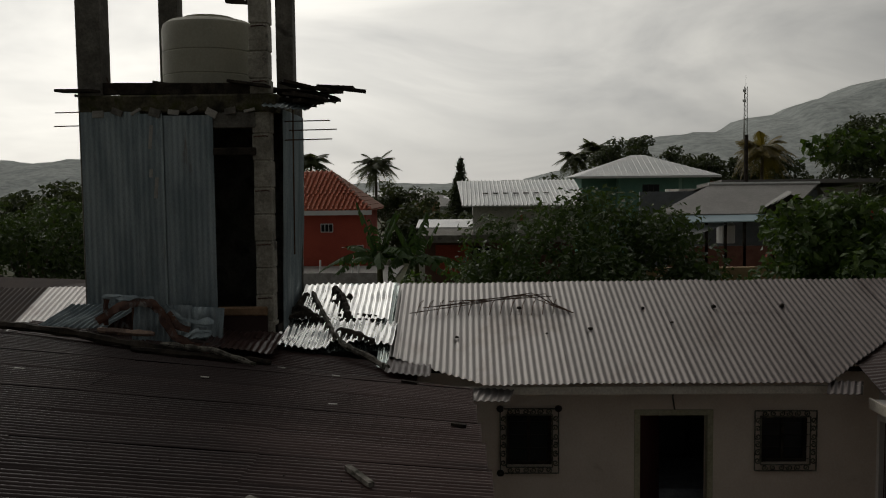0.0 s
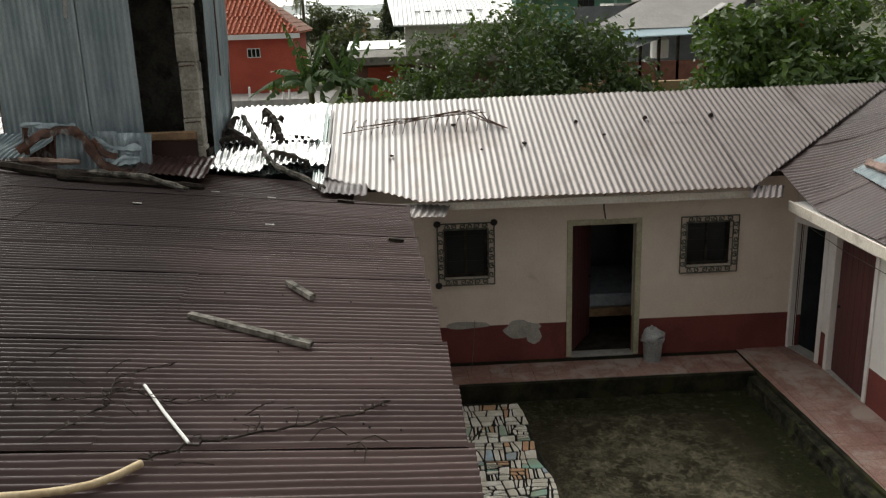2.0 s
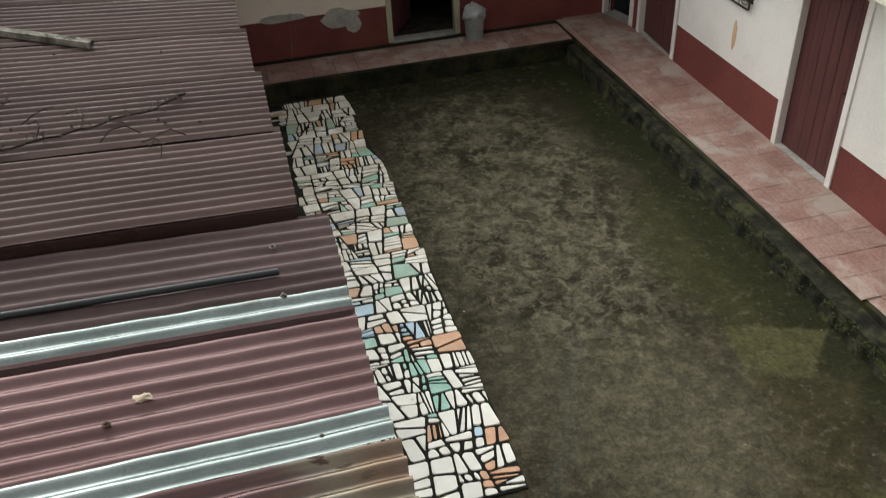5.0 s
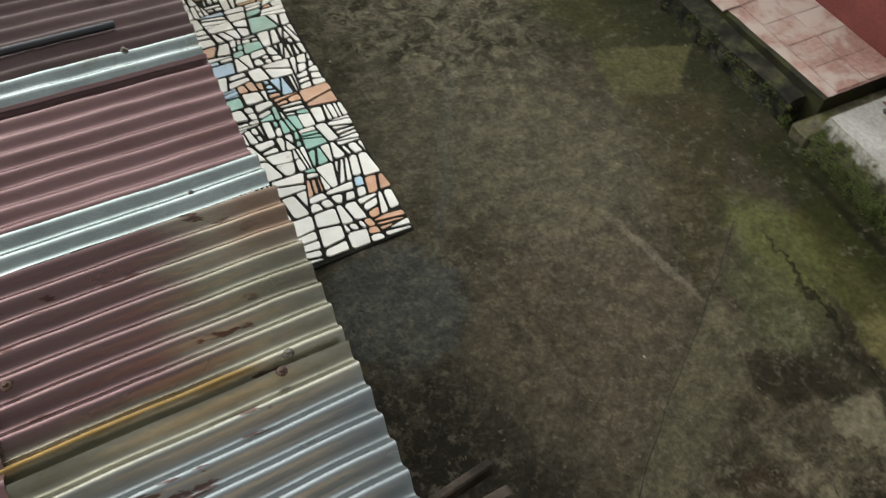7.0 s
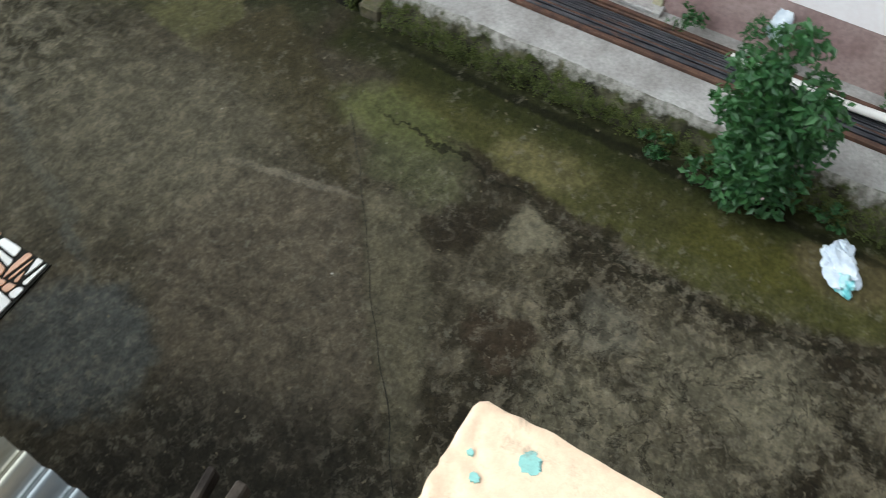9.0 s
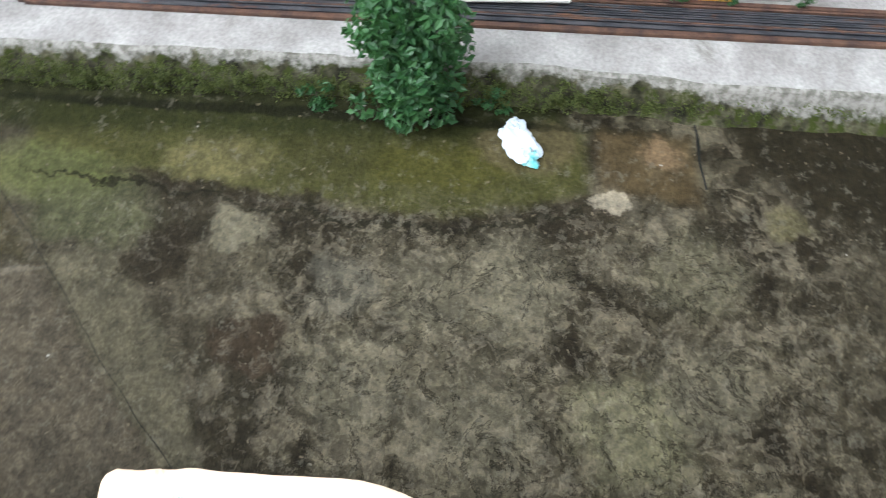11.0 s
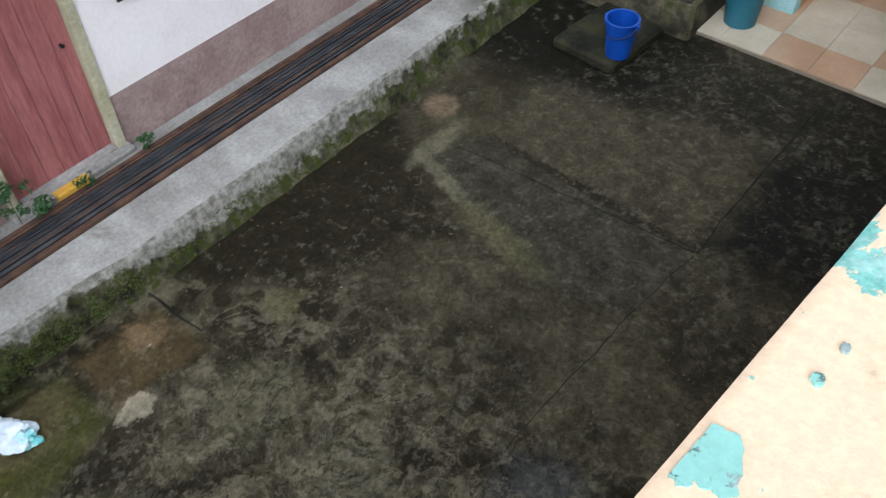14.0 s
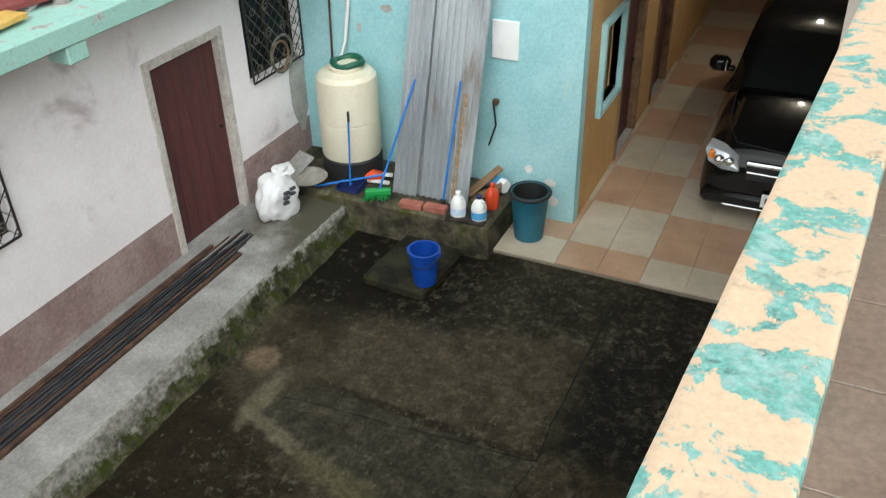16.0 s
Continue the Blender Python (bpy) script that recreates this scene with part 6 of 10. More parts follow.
grille_window("window_1", "y", 12.10, 0.67, 1.319, 1.605, 2.36, "dark window with a scrolled iron border grille", "border")
grille_window("window_2", "y", 12.10, 4.229, 4.913, 1.638, 2.321, "dark window with a scrolled iron border grille", "border")
grille_window("window_3", "x", 6.03, 8.47, 9.31, 1.56, 2.40, "dark window behind a full scrolled iron grille", "scrolls")
grille_window("window_4", "x", 6.03, -4.00, -2.95, 1.50, 2.42, "dark window behind a diamond lattice iron grille", "lattice")
w5 = grille_window("window_5", "x", 6.03, -8.10, -7.14, 1.56, 2.45, "dark window behind a diamond lattice iron grille", "lattice")
wl_ = Shape()
wl_.tube([(5.93, -7.62 + 0.20 * math.cos(a), 1.74 + 0.20 * math.sin(a)) for a in (2 * math.pi * i / 24 for i in range(25))], 0.016, 6)
part("wire_coil", wl_, GREYIRON, w5, "coil of grey wire hung on the grille", 60)
part("wire_coil", Shape().tube([(5.94, -7.60 + 0.15 * math.cos(a), 1.72 + 0.16 * math.sin(a)) for a in (2 * math.pi * i / 24 for i in range(25))], 0.012, 6), BROWNWOOD, w5, "", 60)
w6 = structure(thing("window_6", (2.72, -9.17, 1.1), "small barred window with a blue sill in the ochre wall", "window"), "small barred window with a blue sill in the ochre wall", "window")
for lo, hi in (((2.66, -9.62, 1.06), (2.80, -8.73, 1.12)), ((2.66, -9.62, 2.05), (2.80, -8.73, 2.11)), ((2.66, -9.62, 1.12), (2.80, -9.55, 2.05)), ((2.66, -8.80, 1.12), (2.80, -8.73, 2.05))):
    part("window_frame", Shape().box(lo, hi, 0, 0.004), TEALWALL, w6, "pale blue painted surround")
part("pane", Shape().box((2.84, -9.55, 1.12), (2.85, -8.80, 2.05)), PANE, w6)
for y in (-9.37, -9.17, -8.98):
    part("bar", Shape().rod((2.78, y, 1.12), (2.78, y, 2.05), 0.008, 0.008, 6), IRON, w6)


# ---- water tower ----
tower = thing("water_tower", (-3.96, 13.2, 0.0), "tall dark tower of concrete posts and corrugated sheets", "tower")
TX0, TX1, TY0, TY1 = -5.36, -2.55, 12.32, 14.12


def post(x, y, z0, z1, w, m, joints=0):
    s = Shape()
    if joints:
        z, k = z0, 0
        while z < z1 - 0.05:
            h = min(0.385, z1 - z)
            d = 0.008 * math.sin(k * 2.1)
            s.box((x - w / 2 + d, y - w / 2, z), (x + w / 2 + d, y + w / 2, z + h - 0.014), 0, 0.012)
            s.box((x - w / 2 + 0.015, y - w / 2 + 0.015, z + h - 0.02), (x + w / 2 - 0.015, y + w / 2 - 0.015, z + h + 0.004))
            z, k = z + h, k + 1
    else:
        s.box((x - w / 2, y - w / 2, z0), (x + w / 2, y + w / 2, z1), 0, 0.015)
    return s


part("post", post(-5.215, TY0 + 0.18, 0.0, 8.9, 0.35, BLOCKCONC), BLOCKCONC, tower)
core = part("post", Shape().box((-2.885, TY0 + 0.035, 0.0), (-2.665, TY0 + 0.275, 8.9)), POSTCONC, tower, "stacked concrete block post")
for k in range(16):
    z, d = 2.9 + 0.385 * k, 0.008 * math.sin(k * 2.1)
    part("concrete_block", Shape().box((-2.90 - (0.03 if z > 6.6 else 0.0) + d, TY0 + 0.02, z), (-2.65 + d, TY0 + 0.29, z + 0.371), 0, 0.012), POSTCONC, core)
part("post", post(-4.575, TY1 - 0.15, 6.95, 8.9, 0.30, BLOCKCONC), BLOCKCONC, tower)
part("post", post(-2.73, TY1 - 0.15, 0.0, 8.9, 0.27, BLOCKCONC), BLOCKCONC, tower)
part("post", post(TX0 + 0.19, TY1 - 0.15, 0.0, 6.8, 0.28, BLOCKCONC), BLOCKCONC, tower)
part("slab", Shape().box((TX0 - 0.02, TY0 - 0.02, 6.66), (TX1 + 0.02, TY1 + 0.1, 6.92), 0, 0.03), SLABCONC, tower, "rough dark concrete slab")
part("top_beam", Shape().box((-4.7, TY1 - 0.25, 8.62), (TX1 + 0.1, TY1 - 0.08, 8.80), 0, 0.02), BLOCKCONC, tower)
part("top_beam", Shape().box((TX0 + 1.7, TY1 - 0.28, 8.50), (TX1 - 0.5, TY1 - 0.18, 8.56), 0, 0.01, Matrix.Rotation(radians(4), 3, "Y")), DARKWOOD, tower)
for k, (x0, w, m) in enumerate(((TX0 + 0.02, 0.86, TOWERZINC), (TX0 + 0.80, 0.40, TOWERZINC), (TX0 + 1.06, 0.85, TOWERZINC))):
    s = Shape()
    s.sheet((x0, TY0 - 0.035 - 0.012 * (k % 2), 3.12), (1, 0, 0), (0, 0, 1), w, 3.56 - 0.03 * k, 0.080, 0.009, 6, 6, bend=lambda u, v, k=k: 0.010 * noise.noise((u * 2 + k * 9, v * 1.3, 3)))
    part("wall_sheet", s, m, tower, smooth=50)
s = Shape()
s.sheet((TX1 - 0.04, TY0 + 0.35, 3.1), (0, 1, 0), (0.02, 0, 1), 1.5, 3.62, 0.080, 0.009, 6, 6, bend=lambda u, v: 0.03 * noise.noise((u * 2, v * 1.3, 8)))
part("wall_sheet", s, TOWERZINC, tower, smooth=50)
s = Shape()
s.sheet((TX0 + 0.02, TY0, 3.0), (0, 1, 0), (0, 0, 1), 1.8, 3.66, 0.080, 0.009, 4, 3)
part("wall_sheet", s, TOWERZINC, tower, smooth=50)
part("back_wall", Shape().box((TX0, TY1 - 0.05, 0.0), (TX1, TY1, 6.66)), BLOCKCONC, tower)
part("door_lintel", Shape().box((TX0 + 1.90, TY0 - 0.03, 6.05), (TX1 - 0.30, TY0 + 0.05, 6.16), 0, 0.01), DARKWOOD, tower, "dark wooden crossbar")
part("door_head", Shape().box((TX0 + 1.90, TY0, 6.44), (TX1 - 0.30, TY0 + 0.12, 6.66), 0, 0.01), BLOCKCONC, tower)
part("threshold", Shape().box((TX0 + 1.85, TY0 - 0.04, 3.75), (-2.74, TY0 + 0.05, 3.88), 0, 0.02), BROWNWOOD, tower, "worn brown threshold beam")
part("riser", Shape().box((TX0 + 1.85, TY0 - 0.02, 3.30), (-2.74, TY0 + 0.04, 3.75), 0, 0.005), BROWNROOF, tower, "dark brown sheet under the threshold")
part("inner_floor", Shape().box((TX0 + 0.1, TY0 + 0.05, 3.50), (TX1 - 0.05, TY1 - 0.05, 3.60)), DARKWOOD, tower)
part("charred_board", Shape().box((TX0 + 0.30, TY0 + 0.05, 6.92), (TX1 - 0.32, TY0 + 0.12, 7.09), 0, 0.01, Matrix.Rotation(radians(0.8), 3, "Y")), DARKWOOD, tower, "dark rotten board along the slab")
part("charred_board", Shape().box((TX0 + 1.0, TY0 + 0.12, 7.0), (TX0 + 1.5, TY0 + 0.25, 7.10), 0, 0.01, Matrix.Rotation(radians(9), 3, "Y")), DARKWOOD, tower)
for k in range(9):
    x = TX0 + 0.2 + 0.27 * k
    part("torn_flake", Shape().box((x, TY0 - 0.06, 6.60 + 0.03 * (k % 3)), (x + 0.16, TY0 - 0.03, 6.70 + 0.02 * (k % 2)), 0, 0.004, Matrix.Rotation(0.5 * math.sin(k * 2.3), 3, "Y")), BLOCKCONC if k % 2 else PLASTER, tower)
for x, z, hh in ((TX0 + 1.0, 6.15, 0.34), (TX0 + 1.06, 5.45, 0.30), (TX0 + 0.99, 5.75, 0.12)):
    part("torn_flake", Shape().box((x, TY0 - 0.062, z), (x + 0.05, TY0 - 0.052, z + hh), 0, 0.003, Matrix.Rotation(0.1, 3, "Y")), PLASTER, tower, "pale torn strip")
for k in range(6):
    z = 4.0 + 0.77 * k
    part("rebar_step", Shape().tube([(-2.88, TY0 + 0.02, z), (-2.86, TY0 - 0.04, z), (-2.70, TY0 - 0.04, z + 0.01), (-2.68, TY0 + 0.02, z)], 0.010, 5), RUST, tower)
rr = random.Random(3)
for k in range(34):
    x = TX0 - 0.25 + (TX1 - TX0 + 1.2) * rr.random() if k < 9 else TX1 + rr.uniform(0.05, 0.62)
    y = TY0 + rr.uniform(-0.1, 0.8)
    L = rr.uniform(0.25, 0.7)
    s = Shape()
    s.box((x - L / 2, y - 0.1, 6.93 + 0.025 * (k % 5) - (0.16 if k > 20 else 0)), (x + L / 2, y + 0.1, 6.97 + 0.025 * (k % 5) - (0.16 if k > 20 else 0)), 0, 0.004, Matrix.Rotation(rr.uniform(-0.05, 0.30), 3, "Y") @ Matrix.Rotation(rr.uniform(-0.5, 0.5), 3, "Z"))
    part("rotten_board", s, DARKWOOD, tower)
for k, (x, z) in enumerate(((TX1 + 0.35, 6.55), (TX1 + 0.45, 6.42), (TX1 + 0.38, 6.28), (TX0 - 0.2, 6.72), (TX0 - 0.22, 6.52))):
    part("rebar_end", Shape().rod((x - 0.35, TY0 + 0.4, z), (x + 0.35, TY0 + 0.4, z + 0.01), 0.009, 0.009, 5), RUST, tower)
part("rebar_end", Shape().rod((TX1 + 0.14, TY0 + 0.4, 4.6), (TX1 + 0.16, TY0 + 0.4, 6.8), 0.012, 0.012, 5), RUST, tower)
part("rebar_end", Shape().rod((TX0 + 0.42, TY0 + 0.2, 6.9), (TX0 + 0.30, TY0 + 0.2, 7.25), 0.010, 0.010, 5), RUST, tower)
s = Shape()
s.sheet((TX1 - 0.15, TY0 - 0.25, 6.72), (1, 0.1, -0.1), (0, 1, 0.25), 0.65, 0.9, 0.08, 0.009, 6, 3)
part("loose_sheet", s, TOWERZINC, tower, smooth=50)


def water_tank(name, at, r, h, m, lid_m, label, ribs):
    t = thing(name, at, label, "water tank")
    prof = [(r * 0.97, 0.0), (r, 0.03)]
    for k in range(ribs):
        z = h * 0.86 * (k + 1) / (ribs + 1)
        prof += [(r, z - 0.012), (r * 0.988, z - 0.005), (r * 0.988, z + 0.005), (r, z + 0.012)]
    prof += [(r, h * 0.86), (r * 0.97, h * 0.92), (r * 0.86, h * 0.965), (r * 0.45, h), (0.0, h)]
    part("body", Shape().lathe(at, prof, 40), m, t, "", 22)
    top = (at[0], at[1], at[2] + h * 0.985)
    part("lid", Shape().lathe(top, [(r * 0.52, 0.0), (r * 0.54, 0.02), (r * 0.54, 0.05), (r * 0.42, 0.065), (r * 0.30, 0.06), (0.0, 0.075)], 28), lid_m, t, "screw lid", 35)
    return t


water_tank("water_tank", (-3.74, 13.25, 6.92), 0.70, 1.20, OLDTANK, OLDTANK, "grey-green plastic water tank on the tower", 2)
water_tank("cistern", (5.22, -7.74, 0.66), 0.335, 0.98, TANKPLASTIC, TANKPLASTIC, "cream plastic water tank standing on a dark base", 1)
hose = Shape()
hose.tube([(5.20 + 0.155 * math.cos(a), -7.76 + 0.155 * math.sin(a), 1.70 + 0.014 * math.sin(3 * a)) for a in (2 * math.pi * i / 24 for i in range(25))], 0.035, 8)
tagged(make("hose_coil", hose, plain("dark_green_hose", (0.012, 0.09, 0.05), 0.4), smooth=60), "coil of dark green hose on the tank", "hose")
tagged(make("tank_base", Shape().lathe((5.22, -7.74, 0.39), [(0.33, 0.0), (0.34, 0.02), (0.34, 0.25), (0.32, 0.272), (0.0, 0.272)], 28), TRIM), "dark round base under the cream tank", "base")

# ---- loose things on the brown roof ----
def roof_z(x, y):
    upper = y > 3.93 + 0.14 * (x - 0.55)
    return (2.895 if upper else 2.80) + 0.125 * ((west_edge(max(y, 3.96)) if upper else 0.66) - x) + 0.016


def plank(name, a, b, w, h, m, label, cat="plank", lift=0.0):
    pa, pb = Vector((*a, roof_z(*a) + h / 2 + lift)), Vector((*b, roof_z(*b) + h / 2 + lift))
    d = (pb - pa)
    L = d.length
    q = d.to_track_quat("X", "Z").to_matrix()
    s = Shape()
    n = max(3, int(L / 0.12))
    vs, fs = [], []
    for i in range(n + 1):
        x = L * i / n - L / 2
        j = 0.10 * noise.noise((x * 6, w * 30, L))
        for sy, sz in ((-1, -1), (1, -1), (1, 1), (-1, 1)):
            vs.append((pa + pb) / 2 + q @ Vector((x, sy * w / 2 * (1 + j), sz * h / 2 * (1 + j))))
    for i in range(n):
        fs += [(i * 4 + k, i * 4 + (k + 1) % 4, i * 4 + 4 + (k + 1) % 4, i * 4 + 4 + k) for k in range(4)]
    fs += [(0, 1, 2, 3), (n * 4, n * 4 + 1, n * 4 + 2, n * 4 + 3)]
    s.add(vs, fs)
    return tagged(make(name, s, m), label, cat)


plank("plank", (-0.935, 7.55), (-0.68, 7.175), 0.055, 0.042, GREYWOOD, "short weathered grey wooden offcut on the brown roof")
plank("plank", (-1.57, 6.545), (-0.585, 6.09), 0.060, 0.042, GREYWOOD, "long weathered grey plank on the brown roof")
plank("plank", (-1.16, 3.31), (-0.874, 3.342), 0.030, 0.022, surf("pale_wood_strip", (0.55, 0.47, 0.32), (0.66, 0.58, 0.42), 8), "small pale wood strip on the brown roof")
plank("plank", (-0.735, 11.20), (-0.525, 11.18), 0.06, 0.03, DARKWOOD, "dark wooden offcut near the roof's far edge")
plank("plank", (-0.05, 9.415), (0.115, 9.393), 0.06, 0.03, DARKWOOD, "dark wooden offcut near the roof's edge")
for k, (x, y) in enumerate(((-3.07, 10.21), (-1.45, 9.68), (-1.63, 11.1), (-2.36, 11.2), (-5.0, 9.6))):
    plank("paper_scrap", (x, y), (x + 0.10, y + 0.01), 0.045, 0.006, PLASTER, "small pale scrap lying on the brown roof", "scrap")
s = Shape()
s.tube([(-1.55, 5.238, roof_z(-1.55, 5.238) + 0.012), (-1.33, 4.87, roof_z(-1.33, 4.87) + 0.012), (-1.108, 4.52, roof_z(-1.108, 4.52) + 0.012)], 0.011, 8)
tagged(make("pvc_rod", s, PVC, smooth=50), "thin white plastic rod lying on the roof", "rod")
s = Shape()
s.tube([(x, y, roof_z(x, y) + 0.018) for x, y in ((-2.2, 3.86), (-1.95, 3.86), (-1.747, 3.91), (-1.585, 3.97), (-1.47, 4.04), (-1.38, 4.14), (-1.30, 4.27))], 0.022, 8)
tagged(make("bent_rod", s, surf("peeled_pale_branch", (0.50, 0.38, 0.22), (0.60, 0.48, 0.30), 8), smooth=50), "bent pale wooden rod lying on the roof", "rod")
s = Shape()
s.tube([(-0.89 + 1.25 * t, 3.25 + 0.155 * t, roof_z(-0.89 + 1.25 * t, 3.2) + 0.016) for t in (i / 10 for i in range(11))], 0.017, 8)
tagged(make("poly_pipe", s, BLACKPIPE, smooth=50), "black plastic pipe lying across the roof", "pipe")
rr = random.Random(12)
for k in range(16):
    x, y = (-1.9 + rr.uniform(-0.5, 0.9), 5.0 + rr.uniform(-0.8, 0.6)) if k < 10 else (-0.6 + rr.uniform(-0.3, 0.8), 4.6 + rr.uniform(-0.2, 0.5))
    a = rr.uniform(0, 6.28)
    s = Shape()
    s.tube([(x + t * 0.22 * math.cos(a + t), y + t * 0.22 * math.sin(a + t), roof_z(x, y) + 0.012 + 0.05 * math.sin(3 * t)) for t in (0, 0.35, 0.7, 1.0)], 0.004, 4)
    tagged(make("twig", s, DARKWOOD), "thin dry twig lying on the brown roof", "twig", "twigs on the roof")
def vine(pts, r, sd):
    """A dry stem creeping over the roof with short side shoots and shrivelled leaves."""
    v = thing("dry_vine", (pts[0][0], pts[0][1], roof_z(*pts[0])), "thin dry creeper stem trailing over the brown roof", "creeper", "creepers on the roof")
    q = random.Random(sd)
    fine = []
    for (ax, ay), (bx, by) in zip(pts, pts[1:]):
        for k in range(8):
            t = k / 8
            fine.append((ax + (bx - ax) * t + q.uniform(-0.022, 0.022), ay + (by - ay) * t + q.uniform(-0.022, 0.022)))
    fine.append(pts[-1])
    up = [(x, y, roof_z(x, y) + 0.016 + 0.012 * q.random()) for x, y in fine]
    part("stem", Shape().tube(up, r, 5), DARKWOOD, v)
    s, lf = Shape(), Shape()
    for x, y, z in up[1:-1]:
        if q.random() < 0.6:
            a, L = q.uniform(0, 6.28), q.uniform(0.03, 0.12)
            s.tube([(x, y, z), (x + 0.6 * L * math.cos(a), y + 0.6 * L * math.sin(a), z + 0.02), (x + L * math.cos(a + 0.5), y + L * math.sin(a + 0.5), z + 0.012)], 0.0025, 4)
        if q.random() < 0.6:
            a, L = q.uniform(0, 6.28), q.uniform(0.018, 0.04)
            c, d = math.cos(a) * L, math.sin(a) * L
            lf.add([(x, y, z), (x + c - 0.4 * d, y + d + 0.4 * c, z + 0.012), (x + 1.8 * c, y + 1.8 * d, z + 0.004), (x + c + 0.4 * d, y + d - 0.4 * c, z + 0.016)], [(0, 1, 2, 3)])
    if s.f:
        tagged(part("side_shoots", s, DARKWOOD, v), kind="stuff")
    if lf.f:
        tagged(part("dry_leaves", lf, DARKWOOD, v), kind="stuff")


vine([(-1.31, 4.30), (-1.116, 4.48), (-0.716, 4.70), (-0.17, 5.03), (0.0, 5.22)], 0.007, 1)
vine([(-2.30, 5.20), (-1.98, 4.92), (-1.60, 5.12), (-1.25, 4.98), (-0.95, 5.2)], 0.003, 3)
vine([(-1.90, 4.45), (-1.70, 4.85), (-1.75, 5.35), (-1.45, 5.6)], 0.003, 4)
for k in range(70):
    x, y = rr.uniform(-5.2, 0.2), rr.choice((10.6, 9.4, 8.3, 7.2, 6.0, 4.9)) + rr.uniform(-0.06, 0.06)
    s = Shape()
    s.lathe((x, y, roof_z(x, y) - 0.004), [(0.010, 0.0), (0.009, 0.005), (0.005, 0.009), (0.0, 0.014)], 7)
    part("roof_nail", s, IRON, roof_w)
for k, (x, y) in enumerate(((0.41, 2.368), (-0.331, 2.573), (0.353, 3.618), (0.473, 1.58), (0.363, 3.23), (-0.245, 1.814), (0.51, 1.633))):
    s = Shape()
    s.lathe((x, y, roof_z(x, y) + 0.004), [(0.017, 0.0), (0.016, 0.006), (0.008, 0.011), (0.008, 0.018), (0.0, 0.02)], 9)
    part("roof_nail", s, RUST if k % 2 else GREYWOOD, roof_w)
tagged(make("dry_leaf", crumple("leaf", (-0.208, 2.693, roof_z(-0.208, 2.693)), (0.035, 0.018, 0.012), PLASTER, "", "", 3.0, 0.5, 0.6, 2), surf("dry_leaf_tan", (0.34, 0.27, 0.19), (0.50, 0.43, 0.33), 40)), "small dry curled leaf on the roof", "leaf")

# heap of broken stuff along the far edge, at the tower's foot
def log(name, pts, r, m, label, cat="log"):
    s = Shape()
    fine = []
    for i in range(len(pts) - 1):
        fine += [Vector(pts[i]).lerp(Vector(pts[i + 1]), k / 7) for k in range(7)]
    fine.append(Vector(pts[-1]))
    n = len(fine)
    s.tube(fine, [r * (1 + 0.5 * noise.noise((i * 0.9, r * 50, pts[0][0]))) * (0.5 if i in (0, n - 1) else 1) for i in range(n)], 6)
    s.v = [tuple(Vector(p) + 0.35 * r * Vector((noise.noise((p[0] * 14, p[1] * 14, p[2] * 14)), noise.noise((p[1] * 14, p[2] * 14, 3)), noise.noise((p[2] * 14, p[0] * 14, 7))))) for p in s.v]
    return tagged(make(name, s, m), label, cat)


log("log", [(-6.3, 11.45, 3.80), (-5.2, 11.36, 3.68), (-4.2, 11.22, 3.52), (-3.4, 11.3, 3.42)], 0.06, DARKWOOD, "long rotten pole lying along the roof edge")
log("log", [(-4.25, 11.1, 3.50), (-3.4, 11.14, 3.40), (-2.45, 11.25, 3.28)], 0.05, DARKWOOD, "long rotten pole lying along the roof edge")
log("log", [(-3.9, 11.18, 3.56), (-3.2, 11.2, 3.46), (-2.6, 11.02, 3.30)], 0.035, GREYWOOD, "thin split pole lying along the roof edge")
PIPEBROWN = surf("rusty_rag_brown", (0.10, 0.06, 0.045), (0.30, 0.21, 0.16), 6)
log("log", [(-4.92, 11.62, 3.67), (-4.5, 11.60, 3.64), (-4.13, 11.60, 3.61)], 0.045, PIPEBROWN, "brown rusted pipe length on the debris heap", "pipe")
log("log", [(-2.34, 13.72, 3.92), (-2.08, 13.1, 3.68), (-1.84, 12.55, 3.46), (-1.64, 12.22, 3.34), (-1.28, 11.92, 3.24), (-0.91, 11.58, 3.10)], 0.042, GREYWOOD, "grey rotten beam across torn zinc sheets", "beam")
for pts, r in ((((-2.66, 13.0, 3.58), (-2.5, 13.35, 3.74), (-2.42, 13.72, 3.88)), 0.055), (((-2.52, 13.3, 3.74), (-2.3, 13.08, 3.66), (-2.04, 12.86, 3.56)), 0.07), (((-2.62, 12.95, 3.60), (-2.42, 13.05, 3.66), (-2.28, 13.1, 3.66)), 0.05),
               (((-2.02, 13.88, 3.97), (-1.86, 13.62, 3.86), (-1.74, 13.25, 3.72), (-1.64, 12.9, 3.56)), 0.065), (((-1.98, 13.42, 3.78), (-1.82, 13.5, 3.80), (-1.70, 13.7, 3.86)), 0.045), (((-1.78, 12.68, 3.48), (-1.48, 12.54, 3.43), (-1.2, 12.30, 3.33)), 0.05),
               (((-1.86, 13.08, 3.64), (-1.5, 13.10, 3.64), (-1.2, 13.06, 3.62)), 0.022)):
    log("rotten_timber", pts, r, DARKWOOD, "lump of dark rotten timber on torn zinc", "timber")


def torn_sheet(name, o, across, along, w, L, pitch, amp, m, label, lift, seed, rnd=0.0):
    s = Shape()
    def bend(u, v):
        return lift * (0.5 + noise.noise((u * 1.6 + seed, v * 1.4, seed))) + 0.6 * lift * noise.noise((u * 4, v * 4, seed)) + rnd * (1 - v / L) ** 2
    s.sheet(o, across, along, w, L, pitch, amp, 6, 14, bend=bend)
    return tagged(make(name, s, m, smooth=60), label, "metal sheet")


